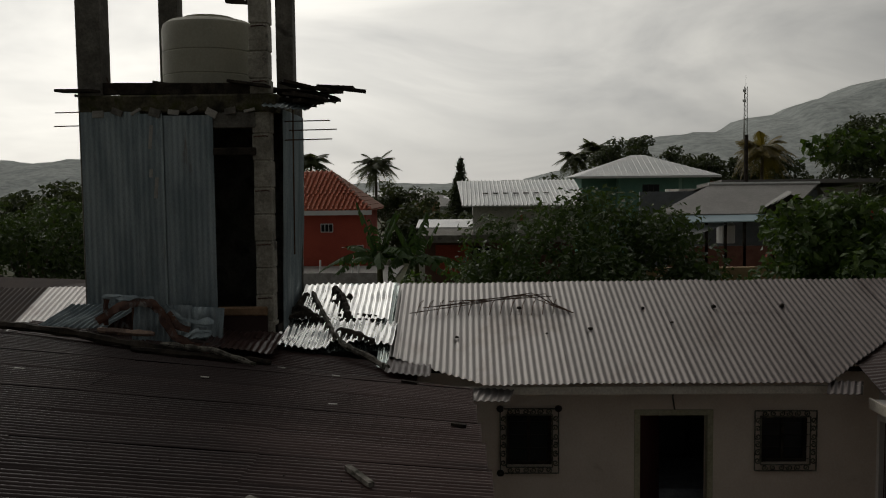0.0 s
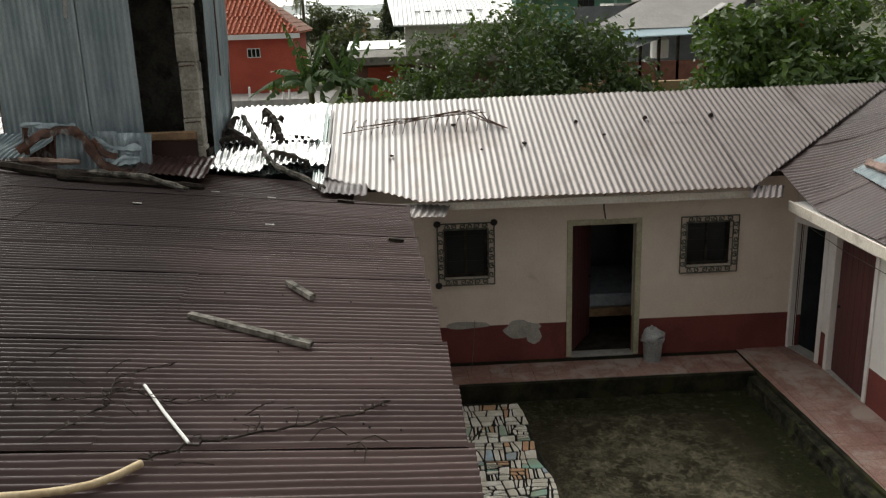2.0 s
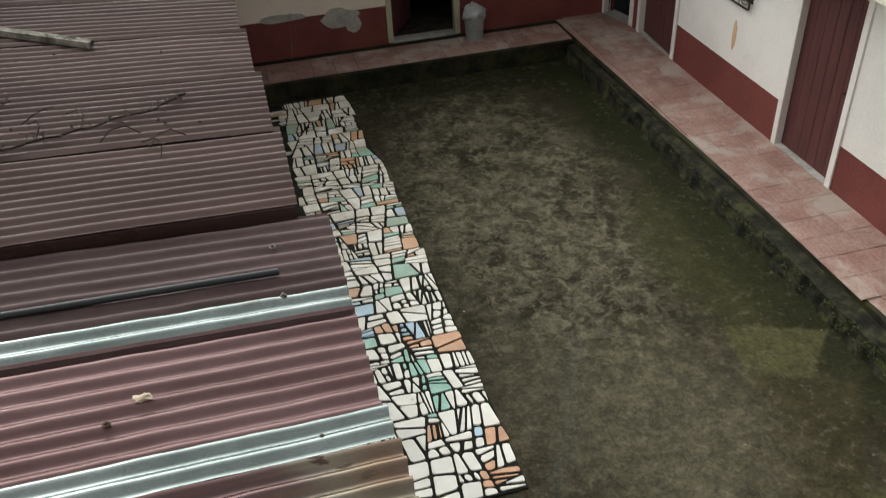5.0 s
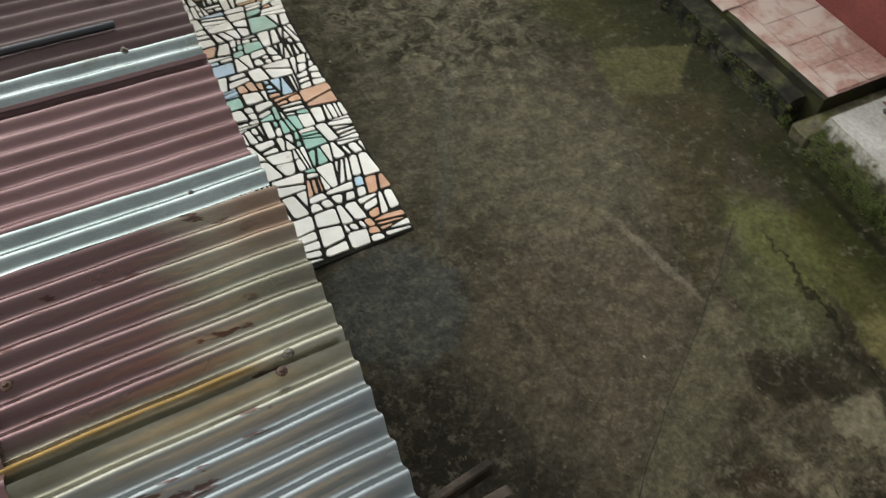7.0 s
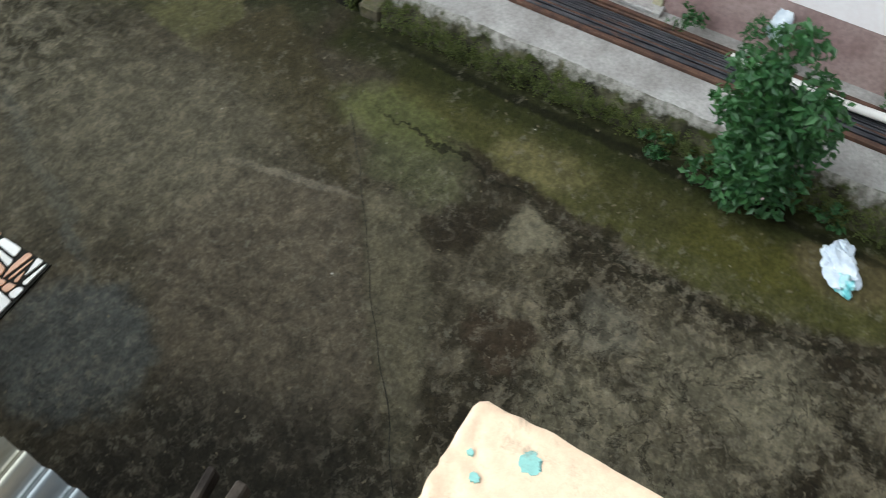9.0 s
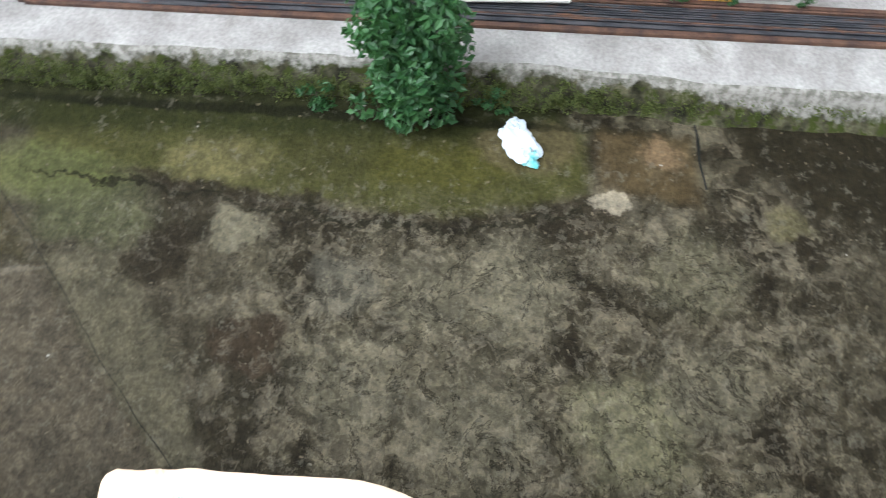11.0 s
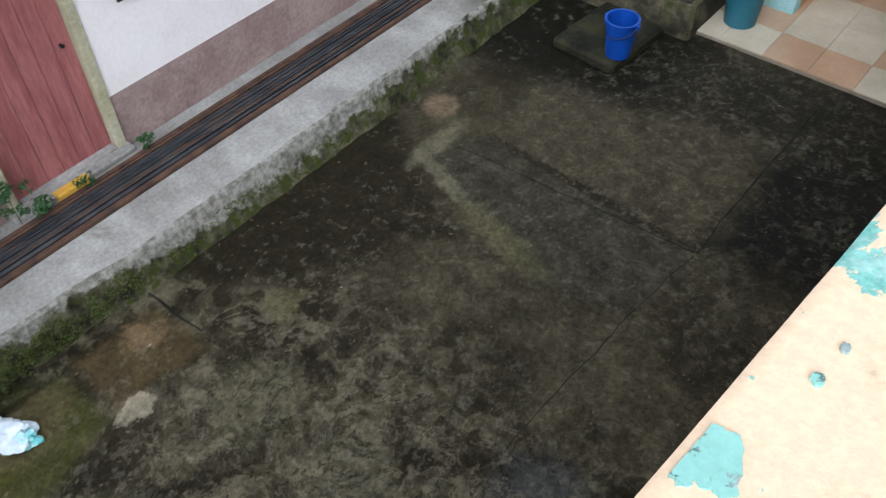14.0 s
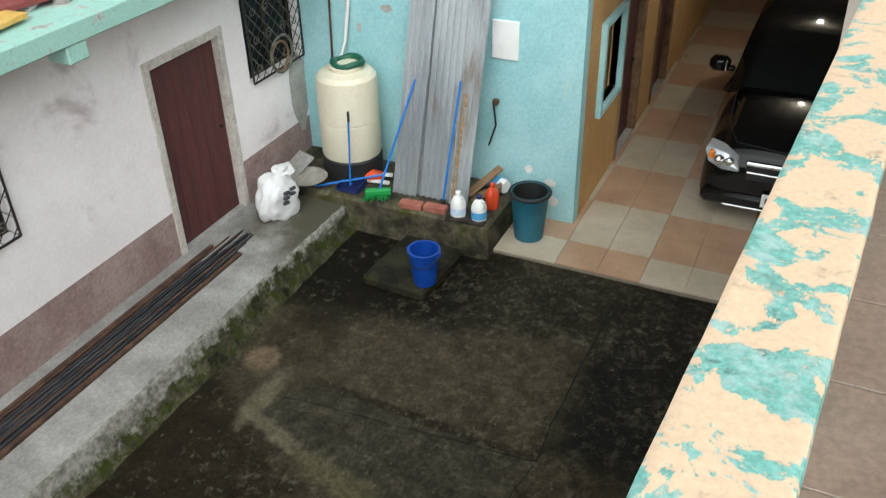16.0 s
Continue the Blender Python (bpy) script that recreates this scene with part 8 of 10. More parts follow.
part("pipe", Shape().tube([(5.60, -8.09, 1.5), (5.58, -8.1, 2.2), (5.52, -8.1, 2.9)], 0.012, 6), RUST, pp, "", 50)
part("cable", Shape().tube([(3.66, -8.1, 1.35), (3.62, -8.09, 1.1), (3.70, -8.09, 0.85)], 0.010, 6), TRIM, pp, "", 50)
part("tap", Shape().box((3.60, -8.13, 1.33), (3.66, -8.07, 1.39), 0, 0.008), RUST, pp)
cl = Shape().tube([(6.01, 12.0, 2.2), (6.0, 11.0, 2.13), (6.01, 9.9, 2.12), (5.99, 8.9, 1.98), (6.01, 7.9, 2.02)], 0.005, 5)
structure(make("wall_cable", cl, GREYIRON, smooth=50), "thin sagging cable along the white wall", "cable")
structure(make("wall_cable_drop", Shape().tube([(3.02, 12.08, 2.9), (3.0, 12.07, 2.6), (3.03, 12.07, 2.42)], 0.012, 5), GREYIRON), "short cable hanging over the open door", "cable")
structure(make("wall_cable_low", Shape().tube([(1.1, 12.07, 0.95), (1.07, 12.0, 0.6), (1.0, 11.6, 0.31)], 0.005, 5), GREYIRON), "thin cord trailing down the red dado", "cable")
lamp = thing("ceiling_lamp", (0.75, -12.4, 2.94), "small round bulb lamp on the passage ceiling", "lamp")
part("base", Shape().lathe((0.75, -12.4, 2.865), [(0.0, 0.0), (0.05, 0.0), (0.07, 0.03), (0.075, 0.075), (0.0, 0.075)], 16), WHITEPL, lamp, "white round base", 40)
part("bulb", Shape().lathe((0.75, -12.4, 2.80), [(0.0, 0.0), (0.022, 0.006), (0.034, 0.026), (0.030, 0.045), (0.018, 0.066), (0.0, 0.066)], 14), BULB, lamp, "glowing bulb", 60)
# bed seen in the north room
bed_t = thing("bed", (3.1, 13.6, 0.27), "simple bed with a pale sheet in a dim room", "bed")
part("mattress", Shape().box((2.25, 13.0, 0.72), (4.0, 14.6, 0.94), 0, 0.04), CLOTH, bed_t, "pale sheeted mattress")
part("bed_frame", Shape().box((2.22, 12.97, 0.58), (4.03, 14.63, 0.72), 0, 0.01), BROWNWOOD, bed_t)
for x in (2.28, 3.95):
    for y in (13.03, 14.55):
        part("leg", Shape().box((x - 0.03, y - 0.03, 0.27), (x + 0.03, y + 0.03, 0.58)), BROWNWOOD, bed_t)
# odds and ends on the canopy slab
tagged(make("ochre_board", Shape().box((5.60, -4.35, 3.15), (6.2, -3.2, 3.19), 0, 0.005, Matrix.Rotation(radians(6), 3, "Z")), surf("ochre_ply", (0.50, 0.30, 0.06), (0.60, 0.38, 0.10), 4)), "ochre painted board lying on the canopy slab", "board")
tagged(make("maroon_sheet", Shape().box((5.85, -5.2, 3.16), (7.2, -3.6, 3.21), 0, 0.006, Matrix.Rotation(radians(-8), 3, "Z")), surf("maroon_painted_ply", (0.16, 0.035, 0.03), (0.22, 0.05, 0.045), 4)), "maroon painted panel lying on the canopy slab", "panel")
rr = random.Random(33)
for k in range(9):
    x, y = 5.55 + rr.random() * 0.5, -6.2 + k * 0.23
    tagged(make("rubble", crumple("rubble", (x, y, 3.12), (0.06 + 0.05 * rr.random(), 0.05 + 0.04 * rr.random(), 0.05), KERB, "", "", 40 + k, 0.6, 0.4, 2), KERB), "grey rubble lump on the canopy slab", "rubble", "rubble on the canopy")


# ---- car in the passage ----
def loft(rows, mats_i=0):
    """Joins rows of points, each row one cross-section."""
    s = Shape()
    n = len(rows[0])
    s.add([p for r in rows for p in r], [(i * n + j, i * n + j + 1, (i + 1) * n + j + 1, (i + 1) * n + j) for i in range(len(rows) - 1) for j in range(n - 1)])
    return s


car = thing("car", (0.72, -11.2, 0.05), "black car with chrome grille parked in the tiled passage", "car")
CX, CF = 0.72, -8.90


def hull(stations, n=28, e=0.42, bulge=0.03):
    """Rounded cross-sections joined along the car: distance back, half width, bottom, top, roundness."""
    rows = []
    for y, hw, zb, zt in stations:
        r = []
        for i in range(n + 1):
            a = math.pi * i / n
            cx, sz = math.cos(a), math.sin(a)
            x = hw * math.copysign(abs(cx) ** e, cx)
            z = zb + (zt - zb) * abs(sz) ** (e * 1.25) + bulge * max(0.0, 1 - (x / hw) ** 2) * (sz > 0.5)
            r.append((CX + x, CF + y, z))
        rows.append(r)
    return rows


rows = hull([(0.0, 0.60, 0.40, 0.62), (-0.02, 0.70, 0.33, 0.72), (-0.07, 0.77, 0.29, 0.80), (-0.15, 0.82, 0.27, 0.875), (-0.28, 0.85, 0.26, 0.935), (-0.5, 0.865, 0.26, 0.985), (-0.85, 0.875, 0.26, 1.04), (-1.15, 0.88, 0.26, 1.075), (-1.5, 0.88, 0.26, 1.10), (-2.4, 0.88, 0.26, 1.10), (-3.4, 0.88, 0.26, 1.10), (-4.1, 0.84, 0.28, 1.06), (-4.3, 0.74, 0.34, 0.95)])
s = loft(rows)
s.add(rows[0], [tuple(range(len(rows[0])))])
s.add(rows[-1], [tuple(range(len(rows[-1])))])
part("body", s, CARBLACK, car, "glossy black bodywork", 60)
part("bonnet_seam", Shape().tube([(CX - 0.70, CF - 1.10, 1.055), (CX - 0.66, CF - 0.45, 0.985), (CX - 0.52, CF - 0.16, 0.90), (CX, CF - 0.10, 0.885), (CX + 0.52, CF - 0.16, 0.90), (CX + 0.66, CF - 0.45, 0.985), (CX + 0.70, CF - 1.10, 1.055)], 0.006, 5), TRIM, car)
rows = []
for y, hw, zt in ((-1.18, 0.79, 1.08), (-1.40, 0.775, 1.27), (-1.62, 0.75, 1.43), (-1.95, 0.715, 1.60), (-2.6, 0.70, 1.66), (-3.6, 0.68, 1.62), (-4.1, 0.70, 1.10)):
    rows.append([(CX + t * hw * (1.0 if zz == 0 else k), CF + y, (1.05 if zz == 0 else zt - dz)) for t, zz, k, dz in ((-1.1, 0, 1, 0), (-1, 1, 1.0, 0.06), (-0.8, 1, 1, 0.0), (0, 1, 1, -0.03), (0.8, 1, 1, 0.0), (1, 1, 1.0, 0.06), (1.1, 0, 1, 0))])
part("cabin", loft(rows), CARBLACK, car, "glossy black roof and pillars", 40)
ws = Shape()
ws.add([(CX - 0.66, CF - 1.19, 1.105), (CX + 0.66, CF - 1.19, 1.105), (CX + 0.60, CF - 1.60, 1.425), (CX + 0.52, CF - 1.90, 1.585), (CX - 0.52, CF - 1.90, 1.585), (CX - 0.60, CF - 1.60, 1.425)], [(0, 1, 2, 5), (5, 2, 3, 4)])
ws.v = [(x, y + 0.03, z + 0.03) for x, y, z in ws.v]
part("windscreen", ws, CARGLASS, car, "dark windscreen")
part("grille_recess", Shape().box((CX - 0.37, CF - 0.06, 0.56), (CX + 0.37, CF + 0.004, 0.74), 0, 0.01), TRIM, car)
part("grille_bar", Shape().box((CX - 0.38, CF - 0.05, 0.725), (CX + 0.38, CF + 0.025, 0.775), 0, 0.015), CHROME, car, "chrome grille bar")
part("grille_bar", Shape().box((CX - 0.36, CF - 0.02, 0.64), (CX + 0.36, CF + 0.02, 0.662), 0, 0.006), CHROME, car, "chrome grille bar")
for k in range(3):
    part("grille_slat", Shape().box((CX - 0.35, CF - 0.01, 0.575 + 0.026 * k), (CX + 0.35, CF + 0.014, 0.588 + 0.026 * k)), STEEL, car)
part("bumper", Shape().box((CX - 0.80, CF - 0.12, 0.22), (CX + 0.80, CF + 0.05, 0.40), 0, 0.05), CARBLACK, car, "black front bumper", 40)
part("bumper_strip", Shape().box((CX - 0.55, CF + 0.03, 0.245), (CX + 0.55, CF + 0.065, 0.265), 0, 0.005), CHROME, car, "thin bright strip")
part("number_plate", Shape().box((CX - 0.16, CF + 0.048, 0.30), (CX + 0.16, CF + 0.062, 0.45), 0, 0.004), WHITEPL, car, "white number plate")
for k in range(5):
    part("plate_bar", Shape().box((CX - 0.12 + 0.052 * k, CF + 0.062, 0.34), (CX - 0.088 + 0.052 * k, CF + 0.065, 0.41)), INK, car)
for sx in (-1, 1):
    hl = Shape()
    ring = [(0.44, 0.015, 0.66), (0.62, -0.005, 0.655), (0.77, -0.06, 0.70), (0.825, -0.13, 0.80), (0.79, -0.17, 0.875), (0.66, -0.11, 0.865), (0.48, -0.03, 0.80)]
    front = [(CX + sx * x, CF + y + 0.035, z) for x, y, z in ring]
    back = [(CX + sx * (x - 0.01), CF + y - 0.06, z) for x, y, z in ring]
    cen = (CX + sx * 0.64, CF + 0.02, 0.765)
    hl.add(front + back + [cen], [(i, (i + 1) % 7, 7 + (i + 1) % 7, 7 + i) for i in range(7)] + [(i, (i + 1) % 7, 14) for i in range(7)])
    h = part("headlight", hl, LAMPGLASS, car, "clear headlight", 60)
    for xx, rr_ in ((0.55, 0.05), (0.655, 0.06)):
        part("reflector", Shape().lathe((CX + sx * xx, CF + 0.028, 0.755), [(0.0, -rr_), (rr_ * 0.8, -rr_ * 0.6), (rr_, 0.0), (rr_ * 0.8, rr_ * 0.6), (0.0, rr_)], 12), CHROME, h, "chrome reflector", 60)
    part("turn_signal", Shape().box((CX + sx * 0.745 - 0.03, CF - 0.06, 0.74), (CX + sx * 0.745 + 0.03, CF + 0.01, 0.83), 0, 0.015), AMBER, h, "amber lens")
    m_ = Shape()
    m_.box((CX + sx * 0.98 - 0.12, CF - 1.62, 1.14), (CX + sx * 0.98 + 0.12, CF - 1.47, 1.32), 0, 0.05)
    m_.box((CX + sx * 0.86 - 0.06, CF - 1.60, 1.15), (CX + sx * 0.86 + 0.06, CF - 1.51, 1.21), 0, 0.02)
    mr = part("mirror", m_, CARBLACK, car, "black door mirror", 50)
    part("mirror_trim", Shape().box((CX + sx * 0.90 - 0.012, CF - 1.485, 1.16), (CX + sx * 0.90 + 0.012, CF - 1.462, 1.30), 0, 0.006), CHROME, mr, "bright chrome trim")
    for y in (-0.85, -3.35):
        wh = part("wheel", Shape().tube([(CX + sx * 0.62, CF + y, 0.37), (CX + sx * 0.66, CF + y, 0.37), (CX + sx * 0.82, CF + y, 0.37), (CX + sx * 0.86, CF + y, 0.37)], [0.29, 0.32, 0.32, 0.29], 24), TRIM, car, "", 40)
        part("rim", Shape().tube([(CX + sx * 0.855, CF + y, 0.37), (CX + sx * 0.872, CF + y, 0.37)], [0.21, 0.19], 20), CHROME, wh, "metal rim", 40)
part("badge", Shape().lathe((CX, CF + 0.035, 0.68), [(0.0, -0.035), (0.035, -0.02), (0.035, 0.02), (0.0, 0.035)], 12), CHROME, car, "plain chrome badge")


# ---- plants ----
def leaf_cloud(blobs, n, size, seed, droop=0.0, narrow=0.5, shell=0.55, up=0.5):
    """Many folded leaves scattered in the outer part of a set of small round clumps."""
    rg = np.random.default_rng(seed)
    cs = np.array([b[0] for b in blobs], float)
    rs = np.array([b[1] for b in blobs], float)
    wt = rs**2 / (rs**2).sum()
    k = rg.choice(len(blobs), n, p=wt)
    d = rg.normal(size=(n, 3))
    d /= np.linalg.norm(d, axis=1)[:, None]
    rad = rs[k] * (shell + (1 - shell) * rg.random(n) ** 0.6) * (0.85 + 0.35 * rg.random(n))
    c = cs[k] + d * rad[:, None] * np.array([1.0, 1.0, 0.8])
    nrm = d * 0.7 + rg.normal(size=(n, 3)) * 0.55 + np.array([0, 0, up])
    nrm /= np.linalg.norm(nrm, axis=1)[:, None]
    ax = np.cross(nrm, rg.normal(size=(n, 3)))
    ax /= np.linalg.norm(ax, axis=1)[:, None]
    ax[:, 2] -= droop
    sd = np.cross(nrm, ax)
    L = (size * (0.6 + 0.8 * rg.random(n)))[:, None]
    W = L * narrow
    fold = 0.18 * W * nrm
    v = np.stack([c - ax * L / 2, c + sd * W / 2 + fold, c + ax * L / 2, c - sd * W / 2 + fold], 1).reshape(-1, 3)
    s = Shape()
    s.v = [tuple(p) for p in v.tolist()]
    s.f = [(4 * i, 4 * i + 1, 4 * i + 2, 4 * i + 3) for i in range(n)]
    s.mi = [0] * n
    return s


def clumps(c, r, n, cr, seed):
    """Small clump centres filling an ellipsoid unevenly, denser near its skin."""
    q = random.Random(seed)
    out = []
    while len(out) < n:
        d = Vector((q.gauss(0, 1), q.gauss(0, 1), q.gauss(0, 1))).normalized() * (q.random() ** 0.45)
        if noise.noise(Vector((d.x * 1.8, d.y * 1.8, d.z * 1.8 + seed))) < -0.22:
            continue
        out.append(((c[0] + d.x * r[0], c[1] + d.y * r[1], c[2] + d.z * r[2]), cr * q.uniform(0.6, 1.3)))
    return out


def tree(name, base, crown_c, crown_r, n_clump, clump_r, n_leaf, leaf, m, label, seed, trunk=0.16, narrow=0.5, extra=(), flowers=None):
    t = thing(name, base, label, "tree")
    bl = clumps(crown_c, crown_r, n_clump, clump_r, seed) + list(extra)
    q = random.Random(seed)
    s = Shape()
    fork = Vector((base[0] + (crown_c[0] - base[0]) * 0.6, base[1], base[2] + max(0.8, (crown_c[2] - crown_r[2] - base[2]) * 0.95)))
    mid = (Vector(base) + fork) / 2 + Vector((0.12, 0.05, 0))
    s.tube([base, mid, fork], [trunk, trunk * 0.8, trunk * 0.65], 9)
    part("trunk", s, BARK, t, "", 60)
    for k in range(9):
        tip = Vector(q.choice(bl)[0])
        b1 = fork.lerp(tip, 0.5) + Vector((q.uniform(-0.2, 0.2), q.uniform(-0.2, 0.2), 0.15))
        part("limb", Shape().tube([fork - Vector((0, 0, 0.1)), b1, tip], [trunk * 0.45, trunk * 0.28, trunk * 0.08], 6), BARK, t, "", 60)
    make("crown", leaf_cloud(bl, n_leaf, leaf, seed, narrow=narrow), m, t, "", None, False)
    if flowers:
        f = leaf_cloud(bl, flowers[0], leaf * 0.8, seed + 3)
        make("red_leaves", f, flowers[1], t, "scattered red dying leaves", None, False)
    return t


tree("tree", (3.3, 21.5, -0.1), (3.2, 21.2, 3.55), (3.1, 2.2, 1.75), 95, 0.62, 15000, 0.17, LEAF_A, "dense dark green leafy tree behind the zinc roof", 3,
     extra=[((2.6, 20.5, 5.1), 0.5), ((3.1, 20.6, 5.25), 0.45), ((2.1, 20.5, 4.8), 0.5), ((5.0, 20.6, 4.55), 0.45), ((0.4, 20.4, 3.5), 0.5)])
tree("tree", (9.4, 19.0, -0.1), (9.2, 18.6, 3.6), (2.9, 2.2, 1.65), 85, 0.55, 19000, 0.19, LEAF_B, "broad-leaved tree with large bright green leaves", 8, narrow=0.6,
     extra=[((7.4, 18.2, 6.25), 0.35), ((7.9, 18.2, 6.35), 0.42), ((8.5, 18.2, 6.4), 0.42), ((9.1, 18.2, 6.45), 0.48), ((9.8, 18.4, 6.3), 0.5), ((6.4, 18.0, 3.6), 0.45), ((6.5, 18.0, 4.9), 0.35), ((7.0, 18.1, 5.0), 0.4)], flowers=(26, plain("dying_red_leaf", (0.42, 0.06, 0.02), 0.6)))
tree("tree", (-13.6, 27.0, -0.1), (-13.8, 27.0, 3.9), (2.6, 2.2, 1.7), 60, 0.6, 8000, 0.20, LEAF_A, "dark green leafy tree beyond the tower", 14)
tree("tree", (-10.5, 31.0, -0.1), (-10.6, 31.0, 3.0), (2.6, 2.0, 1.5), 40, 0.6, 4000, 0.22, LEAF_A, "low dark green tree beyond the tower", 15)
tree("tree", (6.6, 22.5, -0.1), (6.6, 22.4, 2.4), (2.0, 1.6, 1.25), 36, 0.5, 4200, 0.17, LEAF_A, "low dark green tree beside an ochre wall", 19)
tree("shrub_tree", (-1.0, 26.0, -0.1), (-0.6, 26.0, 2.0), (2.4, 1.5, 1.2), 36, 0.5, 3600, 0.18, LEAF_B, "low green shrubs beyond the zinc roof", 23)

for x, y, zc, rx, rz, sd in ((14.6, 78, 7.4, 3.2, 3.0, 41), (20.0, 80, 6.6, 3.6, 2.7, 42), (25.0, 84, 5.6, 3.0, 2.6, 43), (32.5, 72, 8.2, 2.6, 3.2, 44), (31.0, 88, 6.6, 3.0, 2.6, 45), (-8.0, 85, 4.0, 4.5, 2.2, 46)):
    tree("tree", (x, y, -0.1), (x, y, zc), (rx, rx * 0.7, rz), 40, 0.8, 3600, 0.42, LEAF_F, "dark leafy tree far beyond the houses", sd)

# shrub growing at the kerb
sh = thing("shrub", (4.86, 0.30, 0.0), "leafy green shrub growing at the kerb", "shrub")
bl = clumps((4.84, 0.28, 0.74), (0.25, 0.38, 0.60), 46, 0.145, 31) + [((4.72, 0.30, 0.22), 0.16), ((4.80, 0.02, 0.16), 0.15), ((4.78, 0.55, 0.2), 0.14), ((4.92, 0.24, 1.42), 0.12), ((4.98, 0.38, 1.34), 0.11), ((4.86, 0.30, 1.52), 0.09)]
make("foliage", leaf_cloud(bl, 4800, 0.070, 31, narrow=0.55), LEAF_S, sh, "", None, False)
q = random.Random(5)
for k in range(8):
    tip = Vector(q.choice(bl)[0])
    part("stem", Shape().tube([(4.88, 0.28, 0.0), Vector((4.88, 0.28, 0.0)).lerp(tip, 0.5) + Vector((0.04, 0, 0.05)), tip], [0.012, 0.008, 0.003], 5), BARK, sh)
tagged(make("pale_flowers", leaf_cloud(bl, 14, 0.05, 77), plain("pale_flower_petal", (0.62, 0.50, 0.50), 0.6), sh, "few pale flowers", None, False), kind="stuff")
for k, (x, y, z, r, n) in enumerate(((4.93, 0.95, 0.08, 0.13, 160), (5.86, -0.55, 0.50, 0.22, 260), (5.88, -1.25, 0.56, 0.25, 320), (5.88, -1.60, 0.52, 0.21, 240), (5.88, 0.62, 0.50, 0.22, 240), (5.86, -2.75, 0.37, 0.07, 50), (5.86, -2.15, 0.36, 0.07, 50), (4.95, -0.35, 0.06, 0.12, 120), (5.92, 1.2, 0.40, 0.14, 110))):
    w = thing("weed", (x, y, z - r * 0.8), "small green weed growing at the wall's foot", "weed", "weeds in the courtyard")
    bb = clumps((x, y, z + 0.15 * r), (r * 0.7, r * 1.35, r * 1.1), 9, r * 0.32, 50 + k)
    make("foliage", leaf_cloud(bb, int(n * 1.5), 0.050, 60 + k, narrow=0.38), LEAF_S, w, "", None, False)
    part("stem", Shape().tube([(x, y, z - r * 0.9), (x + 0.01, y, z + r * 0.3)], [0.006, 0.003], 5), BARK, w)
# moss tufts along the kerb: too many to count
q = random.Random(9)
mb = [((4.97 + q.uniform(-0.03, 0.04), (-3.6 + 7.0 * q.random() ** 0.8), q.uniform(0.0, 0.19)), q.uniform(0.02, 0.05)) for _ in range(760)]
mb += [((4.985 + q.uniform(-0.03, 0.03), q.uniform(-1.2, 3.4), q.uniform(0.12, 0.27)), q.uniform(0.02, 0.045)) for _ in range(260)]
mb += [((5.03 + q.uniform(-0.02, 0.02), q.uniform(3.7, 11.1), q.uniform(0.0, 0.2)), q.uniform(0.02, 0.05)) for _ in range(420)]
tagged(make("moss_tufts", leaf_cloud(mb, 26000, 0.018, 91, narrow=0.5, shell=0.2), leaf_material("kerb_moss", (0.034, 0.050, 0.010), (0.100, 0.118, 0.030), 0.8), fix=False), "ragged green moss growing along the kerb", "moss", kind="stuff")


def frond(base, direction, length, droop, n, width, s):
    """One palm frond: a bent rib with paired leaflets."""
    d = Vector(direction).normalized()
    pts = [Vector(base) + d * length * t + Vector((0, 0, -droop * t * t)) for t in (i / n for i in range(n + 1))]
    for i in range(1, n):
        p = pts[i]
        tg = (pts[i + 1] - pts[i - 1]).normalized()
        sd = tg.cross(Vector((0, 0, 1))).normalized()
        w = width * math.sin(math.pi * min(1, 0.15 + 0.85 * i / n)) + 0.05
        for sg in (1, -1):
            tip = p + sd * sg * w + tg * w * 0.6 - Vector((0, 0, w * 0.45))
            s.add([p, p + tg * (length / n) * 1.0, tip], [(0, 1, 2)])
    for i in range(n):
        sd = (pts[i + 1] - pts[i]).cross(Vector((0, 0, 1))).normalized() * 0.03
        s.add([pts[i] - sd, pts[i] + sd, pts[i + 1] + sd, pts[i + 1] - sd], [(0, 1, 2, 3)])


def palm(at, top, r, m, seed, label):
    p = thing("palm_tree", at, label, "palm tree", "palm trees beyond the houses")
    c = Vector((at[0] + 0.4, at[1], top))
    part("trunk", Shape().tube([at, (Vector(at) + c) / 2 + Vector((0.2, 0, 0)), c], [0.22, 0.17, 0.14], 8), BARK, p, "", 60)
    q = random.Random(seed)
    s = Shape()
    for k in range(54):
        a = 2 * math.pi * k / 54 * 2.62
        e = q.uniform(-0.45, 1.6)
        frond(c, (math.cos(a), math.sin(a), e), r * q.uniform(0.8, 1.1), r * q.uniform(0.35, 0.9), 26, r * 0.26, s)
    make("fronds", s, m, p, "", None, False)


palm((-18.4, 100, -0.1), 8.9, 3.12, PALMLEAF, 1, "tall coconut palm beyond the red house")
palm((-10.3, 95, -0.1), 8.3, 3.00, PALMLEAF, 2, "tall coconut palm beyond the red house")
palm((12.3, 100, -0.1), 9.0, 2.76, PALMLEAF, 3, "tall coconut palm beside the green house")
palm((14.9, 102, -0.1), 9.9, 2.76, PALMLEAF, 4, "tall coconut palm beside the green house")
palm((17.0, 105, -0.1), 9.0, 2.64, PALMLEAF, 5, "tall coconut palm beside the green house")
palm((27.5, 82, -0.1), 8.9, 3.48, YPALM, 6, "coconut palm with yellowing lower fronds")
palm((42.4, 100, -0.1), 10.3, 3.24, PALMLEAF, 7, "tall coconut palm below the hill")
palm((27.8, 106, -0.1), 8.3, 2.64, PALMLEAF, 9, "coconut palm beside the green house")

